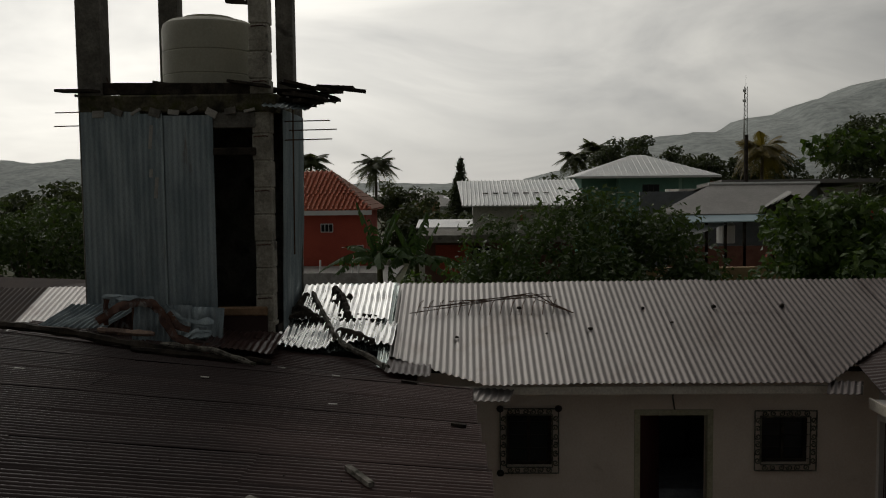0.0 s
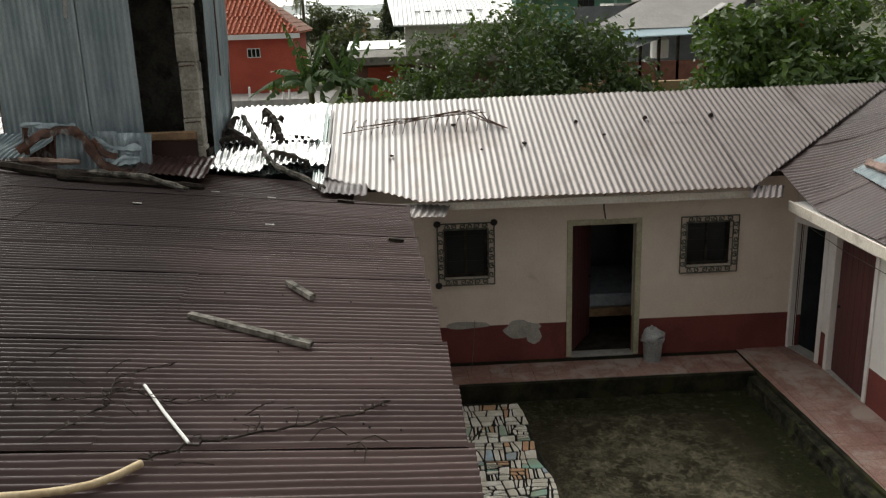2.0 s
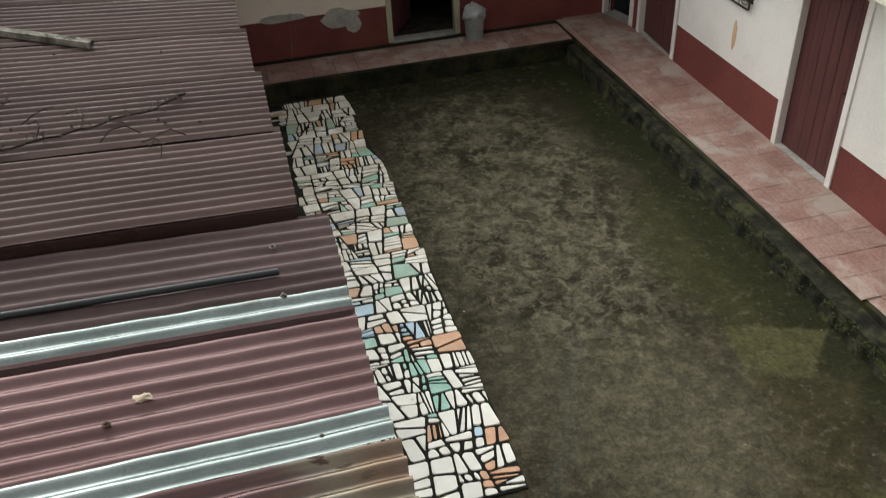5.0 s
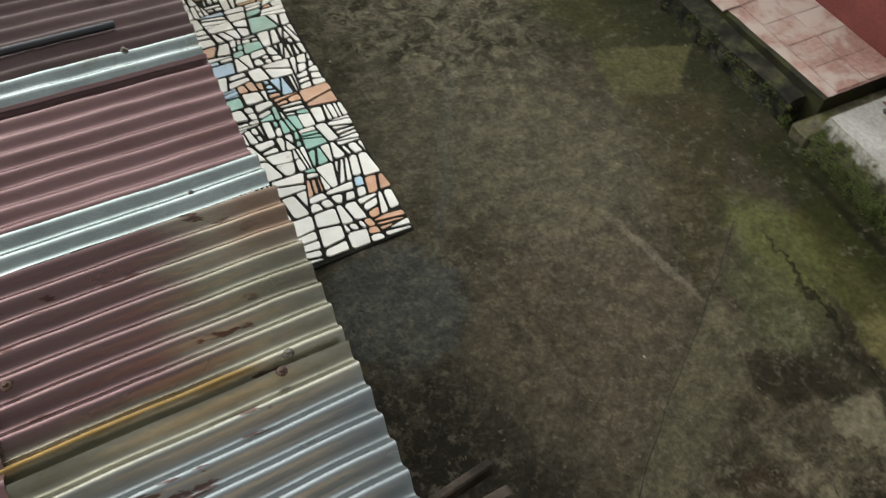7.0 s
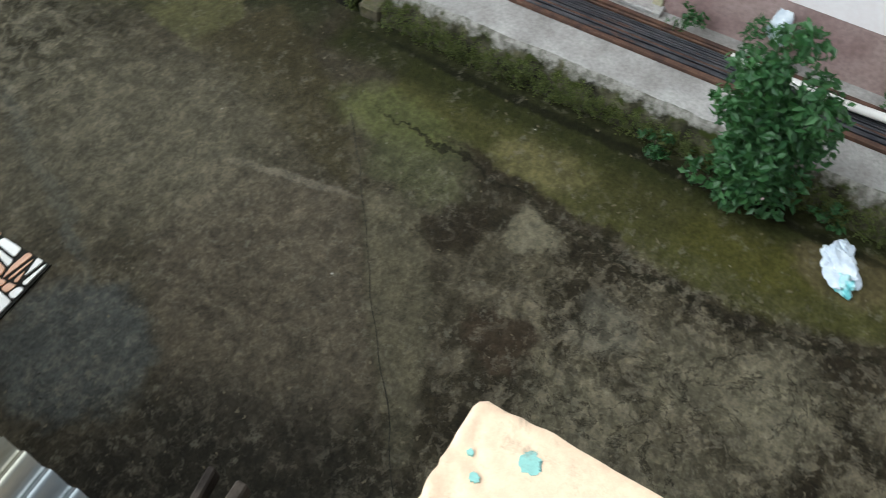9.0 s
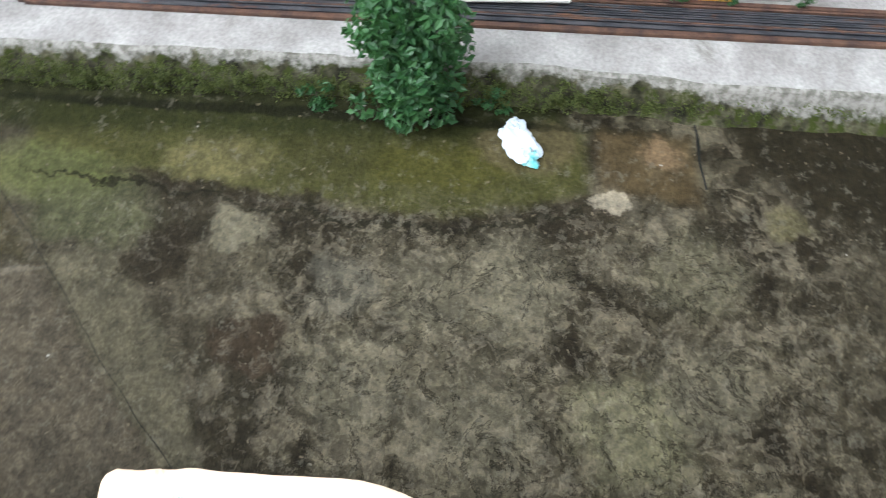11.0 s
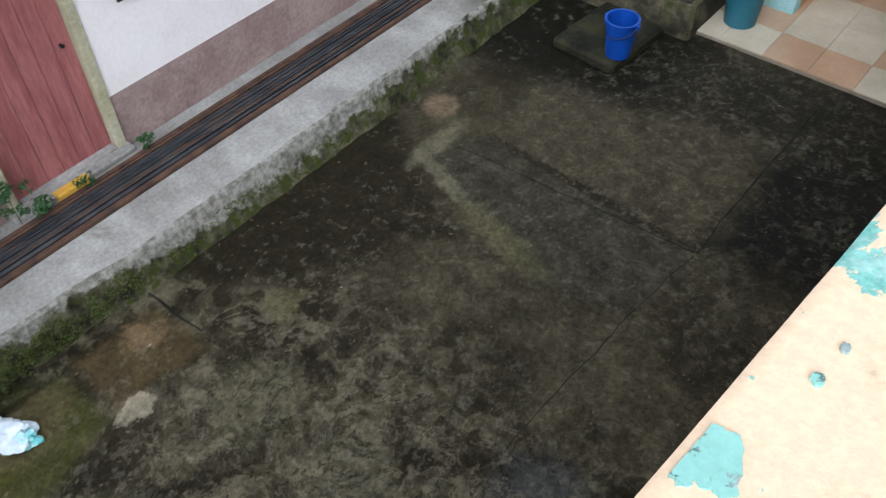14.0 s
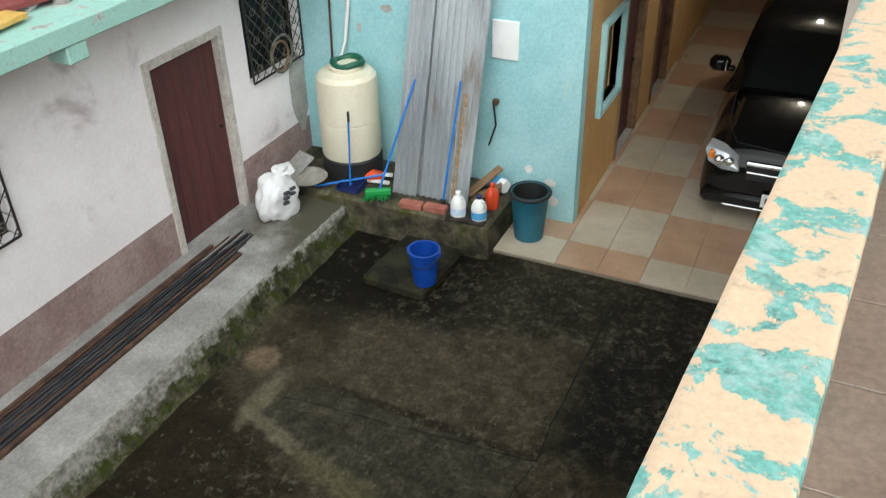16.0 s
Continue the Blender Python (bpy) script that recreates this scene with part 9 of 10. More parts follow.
pine = thing("norfolk_pine", (-0.5, 90, -0.1), "slim tiered conifer standing among far houses", "conifer")
part("trunk", Shape().tube([(-0.5, 90, -0.1), (-0.5, 90, 9.0)], [0.16, 0.02], 7), BARK, pine)
pb = []
for k in range(26):
    z = 2.4 + k * 0.25
    r = 1.75 * (1 - (z - 2.0) / 7.2) + 0.1
    pb += [((-0.5 + 0.6 * r * math.cos(2.4 * j + k), 90 + 0.6 * r * math.sin(2.4 * j + k), z - 0.2 * r), 0.42 * r + 0.06) for j in range(3)]
make("foliage", leaf_cloud(pb, 7500, 0.36, 55, narrow=0.45), LEAF_F, pine, "", None, False)


def banana(at, h, seed, leaf_n, tall):
    """A banana plant: a soft stem and long leaves on arching ribs, their blades split into hanging strips."""
    b = thing("banana_plant", at, "banana plant with broad arching torn leaves", "banana plant", "banana plants")
    part("stem", Shape().tube([at, (at[0] + 0.05, at[1], at[2] + h * 0.5), (at[0], at[1], at[2] + h)], [0.16, 0.13, 0.08], 10), surf("banana_stem_" + str(seed), (0.07, 0.075, 0.03), (0.12, 0.11, 0.05), 5), b, "", 60)
    q = random.Random(seed)
    for k in range(leaf_n):
        a = 2 * math.pi * k * 0.382 + q.uniform(-0.3, 0.3)
        rise = q.uniform(0.5, 1.3) if k % 3 else q.uniform(2.2, 4.0)
        L, dr = q.uniform(1.7, 2.4) * tall, q.uniform(1.1, 2.0) if k % 3 else q.uniform(0.2, 0.6)
        out = Vector((math.cos(a), math.sin(a), 0))
        d = (out + Vector((0, 0, rise))).normalized()
        side = Vector((-math.sin(a), math.cos(a), 0))
        c = Vector((at[0], at[1], at[2] + h * q.uniform(0.86, 0.97)))
        n = 22
        rib = [c + d * L * t + out * 0.3 * dr * t * t - Vector((0, 0, dr * t * t * 0.85)) for t in (i / n for i in range(n + 1))]
        s = Shape()
        s.tube(rib, [0.022 * (1 - 0.8 * i / n) for i in range(n + 1)], 4)
        for sg in (-1, 1):
            hang = q.uniform(0.3, 0.7)
            for i in range(3, n):
                t = i / n
                w = 0.30 * tall * math.sin(math.pi * min(1.0, 0.10 + 0.88 * t)) ** 0.6
                if q.random() < 0.10:
                    continue
                if q.random() < 0.30:
                    hang = q.uniform(0.25, 1.1)
                along = (rib[i + 1] - rib[i])
                tip = side * sg * w * (1 - 0.35 * hang) - Vector((0, 0, w * hang)) + along * q.uniform(-0.2, 0.4)
                p, r = rib[i], rib[i] + along * q.uniform(0.9, 1.02)
                s.add([p, r, r + tip * 0.55 + Vector((0, 0, w * 0.10)), r + tip, p + tip, p + tip * 0.55 + Vector((0, 0, w * 0.10))], [(0, 1, 2, 5), (5, 2, 3, 4)])
        make("leaf", s, BANLEAF, b, "", None, False)


banana((-2.95, 30.0, -0.1), 3.5, 3, 11, 1.05)
banana((-1.7, 30.8, -0.1), 3.3, 4, 11, 1.0)
banana((-2.3, 29.5, -0.1), 2.1, 6, 9, 0.85)

# ---- houses beyond ----
def wall_box(h, a, b, m, label=""):
    part("wall", Shape().box(a, b), m, h, label)


def hip_roof(h, a, b, ze, zr, over, m, inset, label=""):
    """A hipped roof over the plan a-b, built as four thick slopes with sheet ribs."""
    x0, y0, x1, y1 = a[0] - over, a[1] - over, b[0] + over, b[1] + over
    xm0, xm1, ym = x0 + inset, x1 - inset, (y0 + y1) / 2
    s = Shape()
    s.add([(x0, y0, ze), (x1, y0, ze), (x1, y1, ze), (x0, y1, ze), (xm0, ym, zr), (xm1, ym, zr)], [(0, 1, 5, 4), (1, 2, 5), (2, 3, 4, 5), (3, 0, 4), (0, 3, 2, 1)])
    part("roof", s, m, h, label)
    k = int((x1 - x0) / 0.45)
    rb = Shape()
    for i in range(k + 1):
        x = x0 + (x1 - x0) * i / k
        t = 1.0 if xm0 <= x <= xm1 else ((x - x0) / (xm0 - x0) if x < xm0 else (x1 - x) / (x1 - xm1))
        if t > 0.03:
            rb.rod((x, y0 + 0.02, ze + 0.02), (x, y0 + (ym - y0) * t, ze + (zr - ze) * t + 0.02), 0.03, 0.03, 4, caps=False)
    part("roof_ribs", rb, m, h)
    part("eave_fascia", Shape().box((x0, y0 - 0.03, ze - 0.18), (x1, y0 + 0.05, ze), 0, 0.01), HOUSEWHITE, h)


def far_window(h, x0, x1, y, z0, z1, bars=1, m=HOUSEWHITE):
    w = part("window", Shape().box((x0, y - 0.03, z0), (x1, y + 0.05, z1)), m, h, "")
    n = bars + 1
    for i in range(n):
        a = x0 + 0.06 + (x1 - x0 - 0.06) * i / n
        b = x0 + (x1 - x0 - 0.06) * (i + 1) / n
        part("pane", Shape().box((a, y - 0.05, z0 + 0.06), (b, y - 0.032, z1 - 0.06)), PANE, w)


rh = thing("red_house", (-12, 67, 0), "brick-red house with a terracotta tiled hip roof", "house")
wall_box(rh, (-17.0, 63.0, -0.1), (-7.3, 71.0, 4.0), REDHOUSE)
x0, x1, y0, y1, ze, zr = -17.5, -6.8, 62.4, 71.6, 4.05, 7.0
s = Shape()
s.add([(x0, y0, ze), (x1, y0, ze), (x1, y1, ze), (x0, y1, ze), (-12.8, 66.6, zr), (-10.4, 66.6, zr)], [(0, 1, 5, 4), (1, 2, 5), (2, 3, 4, 5), (3, 0, 4), (0, 3, 2, 1)])
part("roof", s, TERRACOTTA, rh)
part("eave_fascia", Shape().box((x0, y0 - 0.04, ze - 0.32), (x1, y0 + 0.05, ze + 0.02)), HOUSEWHITE, rh, "white eave fascia")
tl = Shape()
for j in range(13):
    t = j / 13
    ya, za = y0 + (66.6 - y0) * t, ze + (zr - ze) * t
    xa, xb = x0 + (-12.8 - x0) * t, x1 + (-10.4 - x1) * t
    k = int((xb - xa) / 0.34)
    for i in range(k):
        xx = xa + (xb - xa) * (i + 0.5) / k
        tl.rod((xx, ya - 0.02, za + 0.05), (xx, ya + (66.6 - y0) / 13, za + (zr - ze) / 13 + 0.02), 0.13, 0.11, 5, caps=False)
tagged(part("roof_tiles", tl, TERRACOTTA, rh, "rows of round terracotta tiles"), kind="stuff")
tl = Shape()
for j in range(10):
    t = j / 10
    for i in range(int(20 * (1 - t))):
        yy = y0 + (66.6 - y0) * t + (9.2 * (1 - t)) * (i + 0.5) / max(1, int(20 * (1 - t)))
        tl.rod((x1 + (-10.4 - x1) * t, yy, ze + (zr - ze) * t + 0.05), (x1 + (-10.4 - x1) * (t + 0.1), yy, ze + (zr - ze) * (t + 0.1) + 0.02), 0.13, 0.11, 5, caps=False)
tagged(part("roof_tiles", tl, surf("faded_terracotta", (0.30, 0.16, 0.12), (0.40, 0.24, 0.18), 3), rh, "faded terracotta tiles"), kind="stuff")
far_window(rh, -10.65, -9.72, 63.0, 2.45, 3.1, 2)
far_window(rh, -8.0, -7.5, 63.0, 0.4, 1.5, 0)
yard = thing("yard_wall", (-8, 50, -0.1), "low concrete yard wall with white posts", "wall", kind="structure")
part("wall", Shape().box((-14.0, 50.0, -0.1), (-5.0, 50.2, 0.7)), KERB, yard)
for x, h in ((-8.5, 1.45), (-6.6, 1.75), (-6.25, 2.05), (-7.3, 1.2), (-9.6, 1.1)):
    part("post", Shape().rod((x, 50.1, 0.0), (x, 50.1, h), 0.06, 0.06, 8), HOUSEWHITE, yard)
part("paving", Shape().box((-16.0, 44.0, -0.1), (-4.5, 62.9, -0.02)), KERB, yard)

gh = thing("grey_house", (1.5, 47, 0), "flat-roofed house with a pale grey rooftop room", "house")
wall_box(gh, (-2.3, 47.0, -0.1), (6.0, 52.0, 2.9), surf("shaded_brown_stucco", (0.11, 0.055, 0.042), (0.15, 0.08, 0.06), 1, (0.8, 0.95)))
part("wall", Shape().box((-1.6, 46.9, 0.9), (0.2, 46.98, 2.5)), REDHOUSE, gh, "red painted wall panel")
part("flat_roof", Shape().box((-2.6, 44.6, 2.75), (6.4, 52.4, 3.15), 0, 0.02), BLOCKCONC, gh, "stained concrete flat roof")
wall_box(gh, (0.45, 45.2, 3.15), (6.0, 50.0, 4.75), GREYHOUSE)
part("roof", Shape().add([(-0.10, 44.6, 4.66), (6.4, 44.6, 4.66), (6.4, 50.4, 6.0), (-0.45, 50.4, 6.0), (-0.10, 44.6, 4.60), (6.4, 44.6, 4.60), (6.4, 50.4, 5.94), (-0.45, 50.4, 5.94)], [(0, 1, 2, 3), (7, 6, 5, 4), (0, 4, 5, 1), (0, 3, 7, 4)]), FARZINC, gh, "pale corrugated zinc roof")
rb = Shape()
for i in range(30):
    x = -0.08 + 6.45 * i / 29
    rb.rod((x, 44.6, 4.68), (x - 0.05, 50.4, 6.02), 0.05, 0.05, 4, caps=False)
part("roof_ribs", rb, FARZINC, gh)
for k in range(7):
    part("roof_repair", Shape().box((1.0 + 0.55 * k, 46.9, 5.28), (1.3 + 0.55 * k, 47.1, 5.30), turn=Matrix.Rotation(radians(13), 3, "X")), DARKWOOD, gh)
part("red_mark", Shape().box((2.9, 45.16, 3.85), (3.05, 45.19, 4.15)), BRICKRED, gh)
far_window(gh, 0.4, 1.4, 46.98, 0.6, 2.4, 2, IRON)
part("porch_post", Shape().box((0.9, 44.8, -0.1), (1.05, 44.95, 2.75)), GREYHOUSE, gh)
part("porch_post", Shape().box((-2.4, 44.8, -0.1), (-2.1, 45.1, 2.75)), GREYHOUSE, gh)
part("lower_roof", Shape().box((-3.0, 52.5, 3.3), (2.5, 56.0, 3.4), turn=Matrix.Rotation(radians(6), 3, "X")), FARZINC, gh)

grh = thing("green_house", (15, 74, 0), "two-storey sea-green house with a zinc hip roof", "house")
wall_box(grh, (12.4, 70.0, -0.1), (19.7, 77.0, 6.4), GREENHOUSE)
wall_box(grh, (9.6, 71.5, -0.1), (12.4, 77.0, 6.4), GREENHOUSE)
hip_roof(grh, (9.7, 70.0), (19.6, 77.5), 6.45, 8.25, 0.8, FARZINC, 5.2)
far_window(grh, 14.3, 15.65, 70.0, 4.6, 5.75, 2, IRON)
part("corner_trim", Shape().box((17.2, 69.95, 3.0), (17.45, 70.0, 6.4)), surf("pale_green_trim", (0.22, 0.36, 0.29), (0.27, 0.42, 0.34), 2), grh)
part("belt_trim", Shape().box((12.4, 69.95, 3.2), (19.7, 70.0, 3.4)), surf("pale_green_band", (0.22, 0.36, 0.29), (0.27, 0.42, 0.34), 2), grh)
part("lean_to_roof", Shape().box((19.6, 70.5, 5.7), (22.2, 75.0, 5.85), 0, 0.0, Matrix.Rotation(radians(9), 3, "Y")), surf("rusty_lean_to", (0.20, 0.12, 0.09), (0.30, 0.20, 0.16), 1), grh)
wall_box(grh, (20.0, 71.5, -0.1), (21.6, 75.0, 5.5), GREYHOUSE)
sh2 = thing("silver_roofed_house", (9, 82, 0), "low house with a pale silver roof", "house")
wall_box(sh2, (6.5, 81.0, -0.1), (13.0, 86.0, 5.5), GREYHOUSE)
part("roof", Shape().add([(5.9, 80.0, 5.5), (13.6, 80.0, 5.5), (13.6, 86.5, 6.35), (5.9, 86.5, 6.35), (5.9, 80.0, 5.4), (13.6, 80.0, 5.4), (13.6, 86.5, 6.25), (5.9, 86.5, 6.25)], [(0, 1, 2, 3), (7, 6, 5, 4), (0, 4, 5, 1), (0, 3, 7, 4), (1, 5, 6, 2)]), FARZINC, sh2)

br = thing("open_barn", (13.5, 42, 0), "open shed with a wide grey roof and dark inside", "shed")
part("roof", Shape().add([(8.6, 39.2, 4.30), (14.6, 39.2, 4.30), (17.6, 43.5, 5.62), (12.3, 43.5, 5.62), (8.6, 39.2, 4.22), (14.6, 39.2, 4.22), (17.6, 43.5, 5.54), (12.3, 43.5, 5.54)], [(0, 1, 2, 3), (7, 6, 5, 4), (0, 4, 5, 1), (0, 3, 7, 4), (1, 2, 6, 5)]), GREYROOF, br, "grey sheet roof")
part("roof", Shape().add([(12.3, 43.5, 5.60), (17.6, 43.5, 5.60), (20.5, 48.5, 4.3), (9.5, 48.5, 4.3)], [(0, 1, 2, 3)]), GREYROOF, br)
part("roof", Shape().add([(14.55, 39.0, 4.62), (16.3, 39.6, 5.05), (18.5, 41.5, 5.0), (20.5, 40.0, 4.0), (16.4, 38.6, 4.05)], [(0, 1, 2, 3, 4)]), GREYROOF, br)
part("ridge_cap", Shape().rod((12.2, 43.5, 5.66), (17.7, 43.5, 5.66), 0.09, 0.09, 6), HOUSEWHITE, br, "white ridge cap")
gb = Shape()
gb.add([(13.1, 38.7, 4.40), (14.55, 38.6, 5.22), (15.6, 38.6, 4.85), (14.4, 39.6, 4.35)], [(0, 1, 2, 3)])
part("gable_roof", Shape().add([(13.0, 38.5, 4.42), (14.5, 38.5, 5.25), (15.2, 41.0, 5.3), (13.9, 41.0, 4.5)], [(0, 1, 2, 3)]).add([(14.5, 38.5, 5.25), (16.0, 38.5, 4.75), (16.6, 41.0, 4.85), (15.2, 41.0, 5.3)], [(0, 1, 2, 3)]), GREYROOF, br)
part("gable_wall", Shape().add([(13.2, 38.7, 4.38), (14.5, 38.7, 5.15), (15.8, 38.7, 4.7), (15.8, 38.7, 4.3)], [(0, 1, 2, 3)]), DARKWOOD, br)
part("eave_strip", Shape().add([(9.2, 38.6, 3.95), (13.9, 38.6, 4.02), (14.1, 39.3, 4.32), (9.6, 39.3, 4.28), (9.2, 38.6, 3.90), (13.9, 38.6, 3.97)], [(0, 1, 2, 3), (0, 4, 5, 1)]), BLUETRIM, br, "pale blue eave sheet")
part("lower_sheet", Shape().add([(9.4, 38.2, 3.35), (10.3, 38.2, 3.45), (12.3, 39.2, 3.98), (10.2, 39.2, 3.9)], [(0, 1, 2, 3)]), FARZINC, br)
for x in (10.9, 11.75, 12.6, 13.9):
    part("post", Shape().box((x - 0.06, 39.0, -0.1), (x + 0.06, 39.12, 4.1)), DARKWOOD, br)
part("tank", Shape().lathe((12.2, 40.5, 2.9), [(0.0, 0.0), (0.42, 0.0), (0.42, 0.8), (0.3, 0.95), (0.0, 1.0)], 14), WHITEPL, br, "white tank in the shade")
part("dwarf_wall", Shape().box((9.2, 39.0, -0.1), (15.5, 39.2, 2.85)), surf("old_brick_wall", (0.14, 0.05, 0.035), (0.20, 0.085, 0.06), 3), br, "old brick dwarf wall")
part("inside_wall", Shape().box((9.0, 44.5, -0.1), (18.0, 44.7, 5.3)), DARKIN, br)
long_ = thing("long_low_house", (17, 47, 0), "long low house with a dark sheet roof", "house")
wall_box(long_, (12.0, 48.7, -0.1), (22.0, 52.0, 5.4), GREYHOUSE)
part("roof", Shape().box((14.0, 47.4, 5.55), (22.5, 52.5, 5.75), 0, 0.0, Matrix.Rotation(radians(-3), 3, "X")), GREYROOF, long_)
tagged(make("yard_wall_ochre", Shape().box((4.5, 24.0, -0.1), (11.0, 24.2, 3.3), 0, 0.01), OCHREWALL), "ochre plastered yard wall among trees", "wall", kind="structure")
lh = thing("left_house", (-11, 18, 0), "low house with a dark brown sheet roof", "house")
part("roof", Shape().add([(-16, 15.4, 2.6), (-7.2, 15.4, 3.35), (-7.4, 17.5, 3.75), (-16, 18.5, 3.95), (-16, 15.4, 2.5), (-7.2, 15.4, 3.25), (-7.4, 17.5, 3.65), (-16, 18.5, 3.85)], [(0, 1, 2, 3), (7, 6, 5, 4), (0, 4, 5, 1), (1, 5, 6, 2)]), DULLBROWN, lh)
wall_box(lh, (-15.8, 15.9, -0.1), (-7.6, 18.0, 2.7), CREAM)
mast = thing("radio_mast", (48.0, 150, 0), "slender lattice radio mast below the hill", "mast")
for dx, dy in ((-0.25, -0.15), (0.25, -0.15), (0.0, 0.3)):
    part("leg", Shape().rod((48.0 + dx * 1.6, 150 + dy, -0.1), (48.0 + dx, 150 + dy, 22.5), 0.05, 0.05, 5), GREYIRON, mast)
lat = Shape()
for k in range(30):
    z = k * 0.75
    lat.rod((47.65, 149.85, z), (48.35, 149.85, z + 0.75), 0.025, 0.025, 4)
    lat.rod((48.35, 149.85, z), (47.65, 149.85, z + 0.75), 0.025, 0.025, 4)
part("lattice", lat, GREYIRON, mast)
part("antenna", Shape().rod((48.0, 150, 22.5), (48.0, 150, 24.4), 0.03, 0.02, 5), GREYIRON, mast)
for z in (21.5, 19.8):
    part("dish", Shape().lathe((47.7, 149.7, z), [(0.0, 0.0), (0.3, 0.1), (0.3, 0.5), (0.0, 0.6)], 10), HOUSEWHITE, mast)
part("base", Shape().box((47.5, 149.5, -0.1), (48.5, 150.5, 0.3)), KERB, mast)
up = thing("utility_pole", (14.7, 45.5, 0), "dark wooden utility pole beyond the shed", "pole")
part("pole", Shape().tube([(14.7, 45.5, -0.1), (14.7, 45.5, 8.2)], [0.13, 0.10], 8), DARKWOOD, up)
# town roofs and tree belts far off
q = random.Random(44)
for k in range(16):
    x = -30 + k * 5.5 + q.uniform(-2, 2)
    y = q.uniform(130, 220)
    w, h = q.uniform(5, 11), q.uniform(2.6, 4.4)
    fh = thing("far_house", (x, y, 0), "small far house among trees", "house", "far town houses")
    wall_box(fh, (x, y, -0.1), (x + w, y + 6, h), GREYHOUSE if k % 3 else OCHREWALL)
    part("roof", Shape().add([(x - 0.4, y - 0.4, h), (x + w + 0.4, y - 0.4, h), (x + w + 0.4, y + 3, h + 1.2), (x - 0.4, y + 3, h + 1.2)], [(0, 1, 2, 3)]), GREYROOF if k % 2 else FARZINC, fh)
for k, (x, y, z, rx, rz, n) in enumerate(((19.0, 112, 6.4, 6.5, 3.4, 3000), (27.5, 112, 5.6, 5.0, 2.8, 2200), (34.5, 110, 6.0, 4.5, 3.0, 2200), (52.5, 108, 8.2, 6.5, 4.2, 3200), (45.0, 112, 5.5, 6.0, 2.8, 2200), (-3.0, 70, 2.6, 3.6, 1.6, 1600), (3.0, 62, 2.7, 4.0, 1.9, 2000), (-26.0, 60, 3.6, 5.0, 2.6, 2200), (-34.0, 70, 4.2, 6.0, 3.0, 2400), (10.0, 100, 5.2, 4.5, 2.2, 1600))):
    tree("far_tree", (x, y, -0.1), (x, y, z - rz * 0.35), (rx, 3.0, rz), 30, 1.1, n, 0.55, LEAF_F, "dark round-headed tree beyond the houses", 100 + k, 0.25)
q = random.Random(70)
fb_ = [((q.uniform(-160, 190), q.uniform(160, 420), q.uniform(0.5, 3.2)), q.uniform(1.6, 4.2)) for _ in range(420)]
tagged(make("far_woods", leaf_cloud(fb_, 16000, 1.5, 71, narrow=0.7), LEAF_F, fix=False), "belt of far woods round the town", "woods", kind="stuff")


# ---- hills ----
def hill(name, line, y, depth, label):
    """A wooded ridge: its crest follows a line, its flanks fall to the plain on both sides."""
    s, n = Shape(), 14
    pts = []
    for a, b in zip(line[:-1], line[1:]):
        k = max(2, int((b[0] - a[0]) / 14))
        pts += [(a[0] + (b[0] - a[0]) * i / k, a[1] + (b[1] - a[1]) * i / k) for i in range(k)]
    pts.append(line[-1])
    vs = []
    for x, h in pts:
        for j in range(n + 1):
            t = j / n
            w = math.cos((t - 0.6) * math.pi / 1.2) if t < 0.6 else math.cos((t - 0.6) * math.pi / 0.8)
            z = max(0.0, w) * h + (h * 0.06 + 3) * w * noise.noise((x * 0.012, t * 4, 2)) + 2.6 * w * noise.noise((x * 0.09, t * 7, 7))
            vs.append((x * (1 + 0.25 * (t - 0.6)), y + depth * (t - 0.6), z - 3))
    w = n + 1
    s.add(vs, [(i * w + j, (i + 1) * w + j, (i + 1) * w + j + 1, i * w + j + 1) for i in range(len(pts) - 1) for j in range(n)])
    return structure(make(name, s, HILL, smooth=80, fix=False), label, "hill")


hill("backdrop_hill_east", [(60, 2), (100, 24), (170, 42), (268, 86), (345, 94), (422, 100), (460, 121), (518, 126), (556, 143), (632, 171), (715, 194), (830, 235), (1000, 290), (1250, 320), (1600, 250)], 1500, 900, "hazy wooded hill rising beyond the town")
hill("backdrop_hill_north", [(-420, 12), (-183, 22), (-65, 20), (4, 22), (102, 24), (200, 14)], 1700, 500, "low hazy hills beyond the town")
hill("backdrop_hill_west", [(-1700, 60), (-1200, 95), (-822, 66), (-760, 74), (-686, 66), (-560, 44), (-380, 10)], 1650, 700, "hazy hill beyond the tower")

# ---- pieces: red walkway tiles, passage tiles, mosaic ----
def slab_mesh(name, w, d, h, m, bev=0.006):
    s = Shape().box((-w / 2, -d / 2, 0), (w / 2, d / 2, h), 0, bev)
    me = make(name, s, m).data
    bpy.data.objects.remove(bpy.data.objects[-1] if False else [o for o in bpy.data.objects if o.data is me][0])
    return me


def lay(name, me, at, parent, rz=0.0):
    ob = new(name, me)
    ob.parent = parent
    ob.location = Vector(at) - parent.location
    ob.rotation_euler = (0, 0, rz)
    return ob


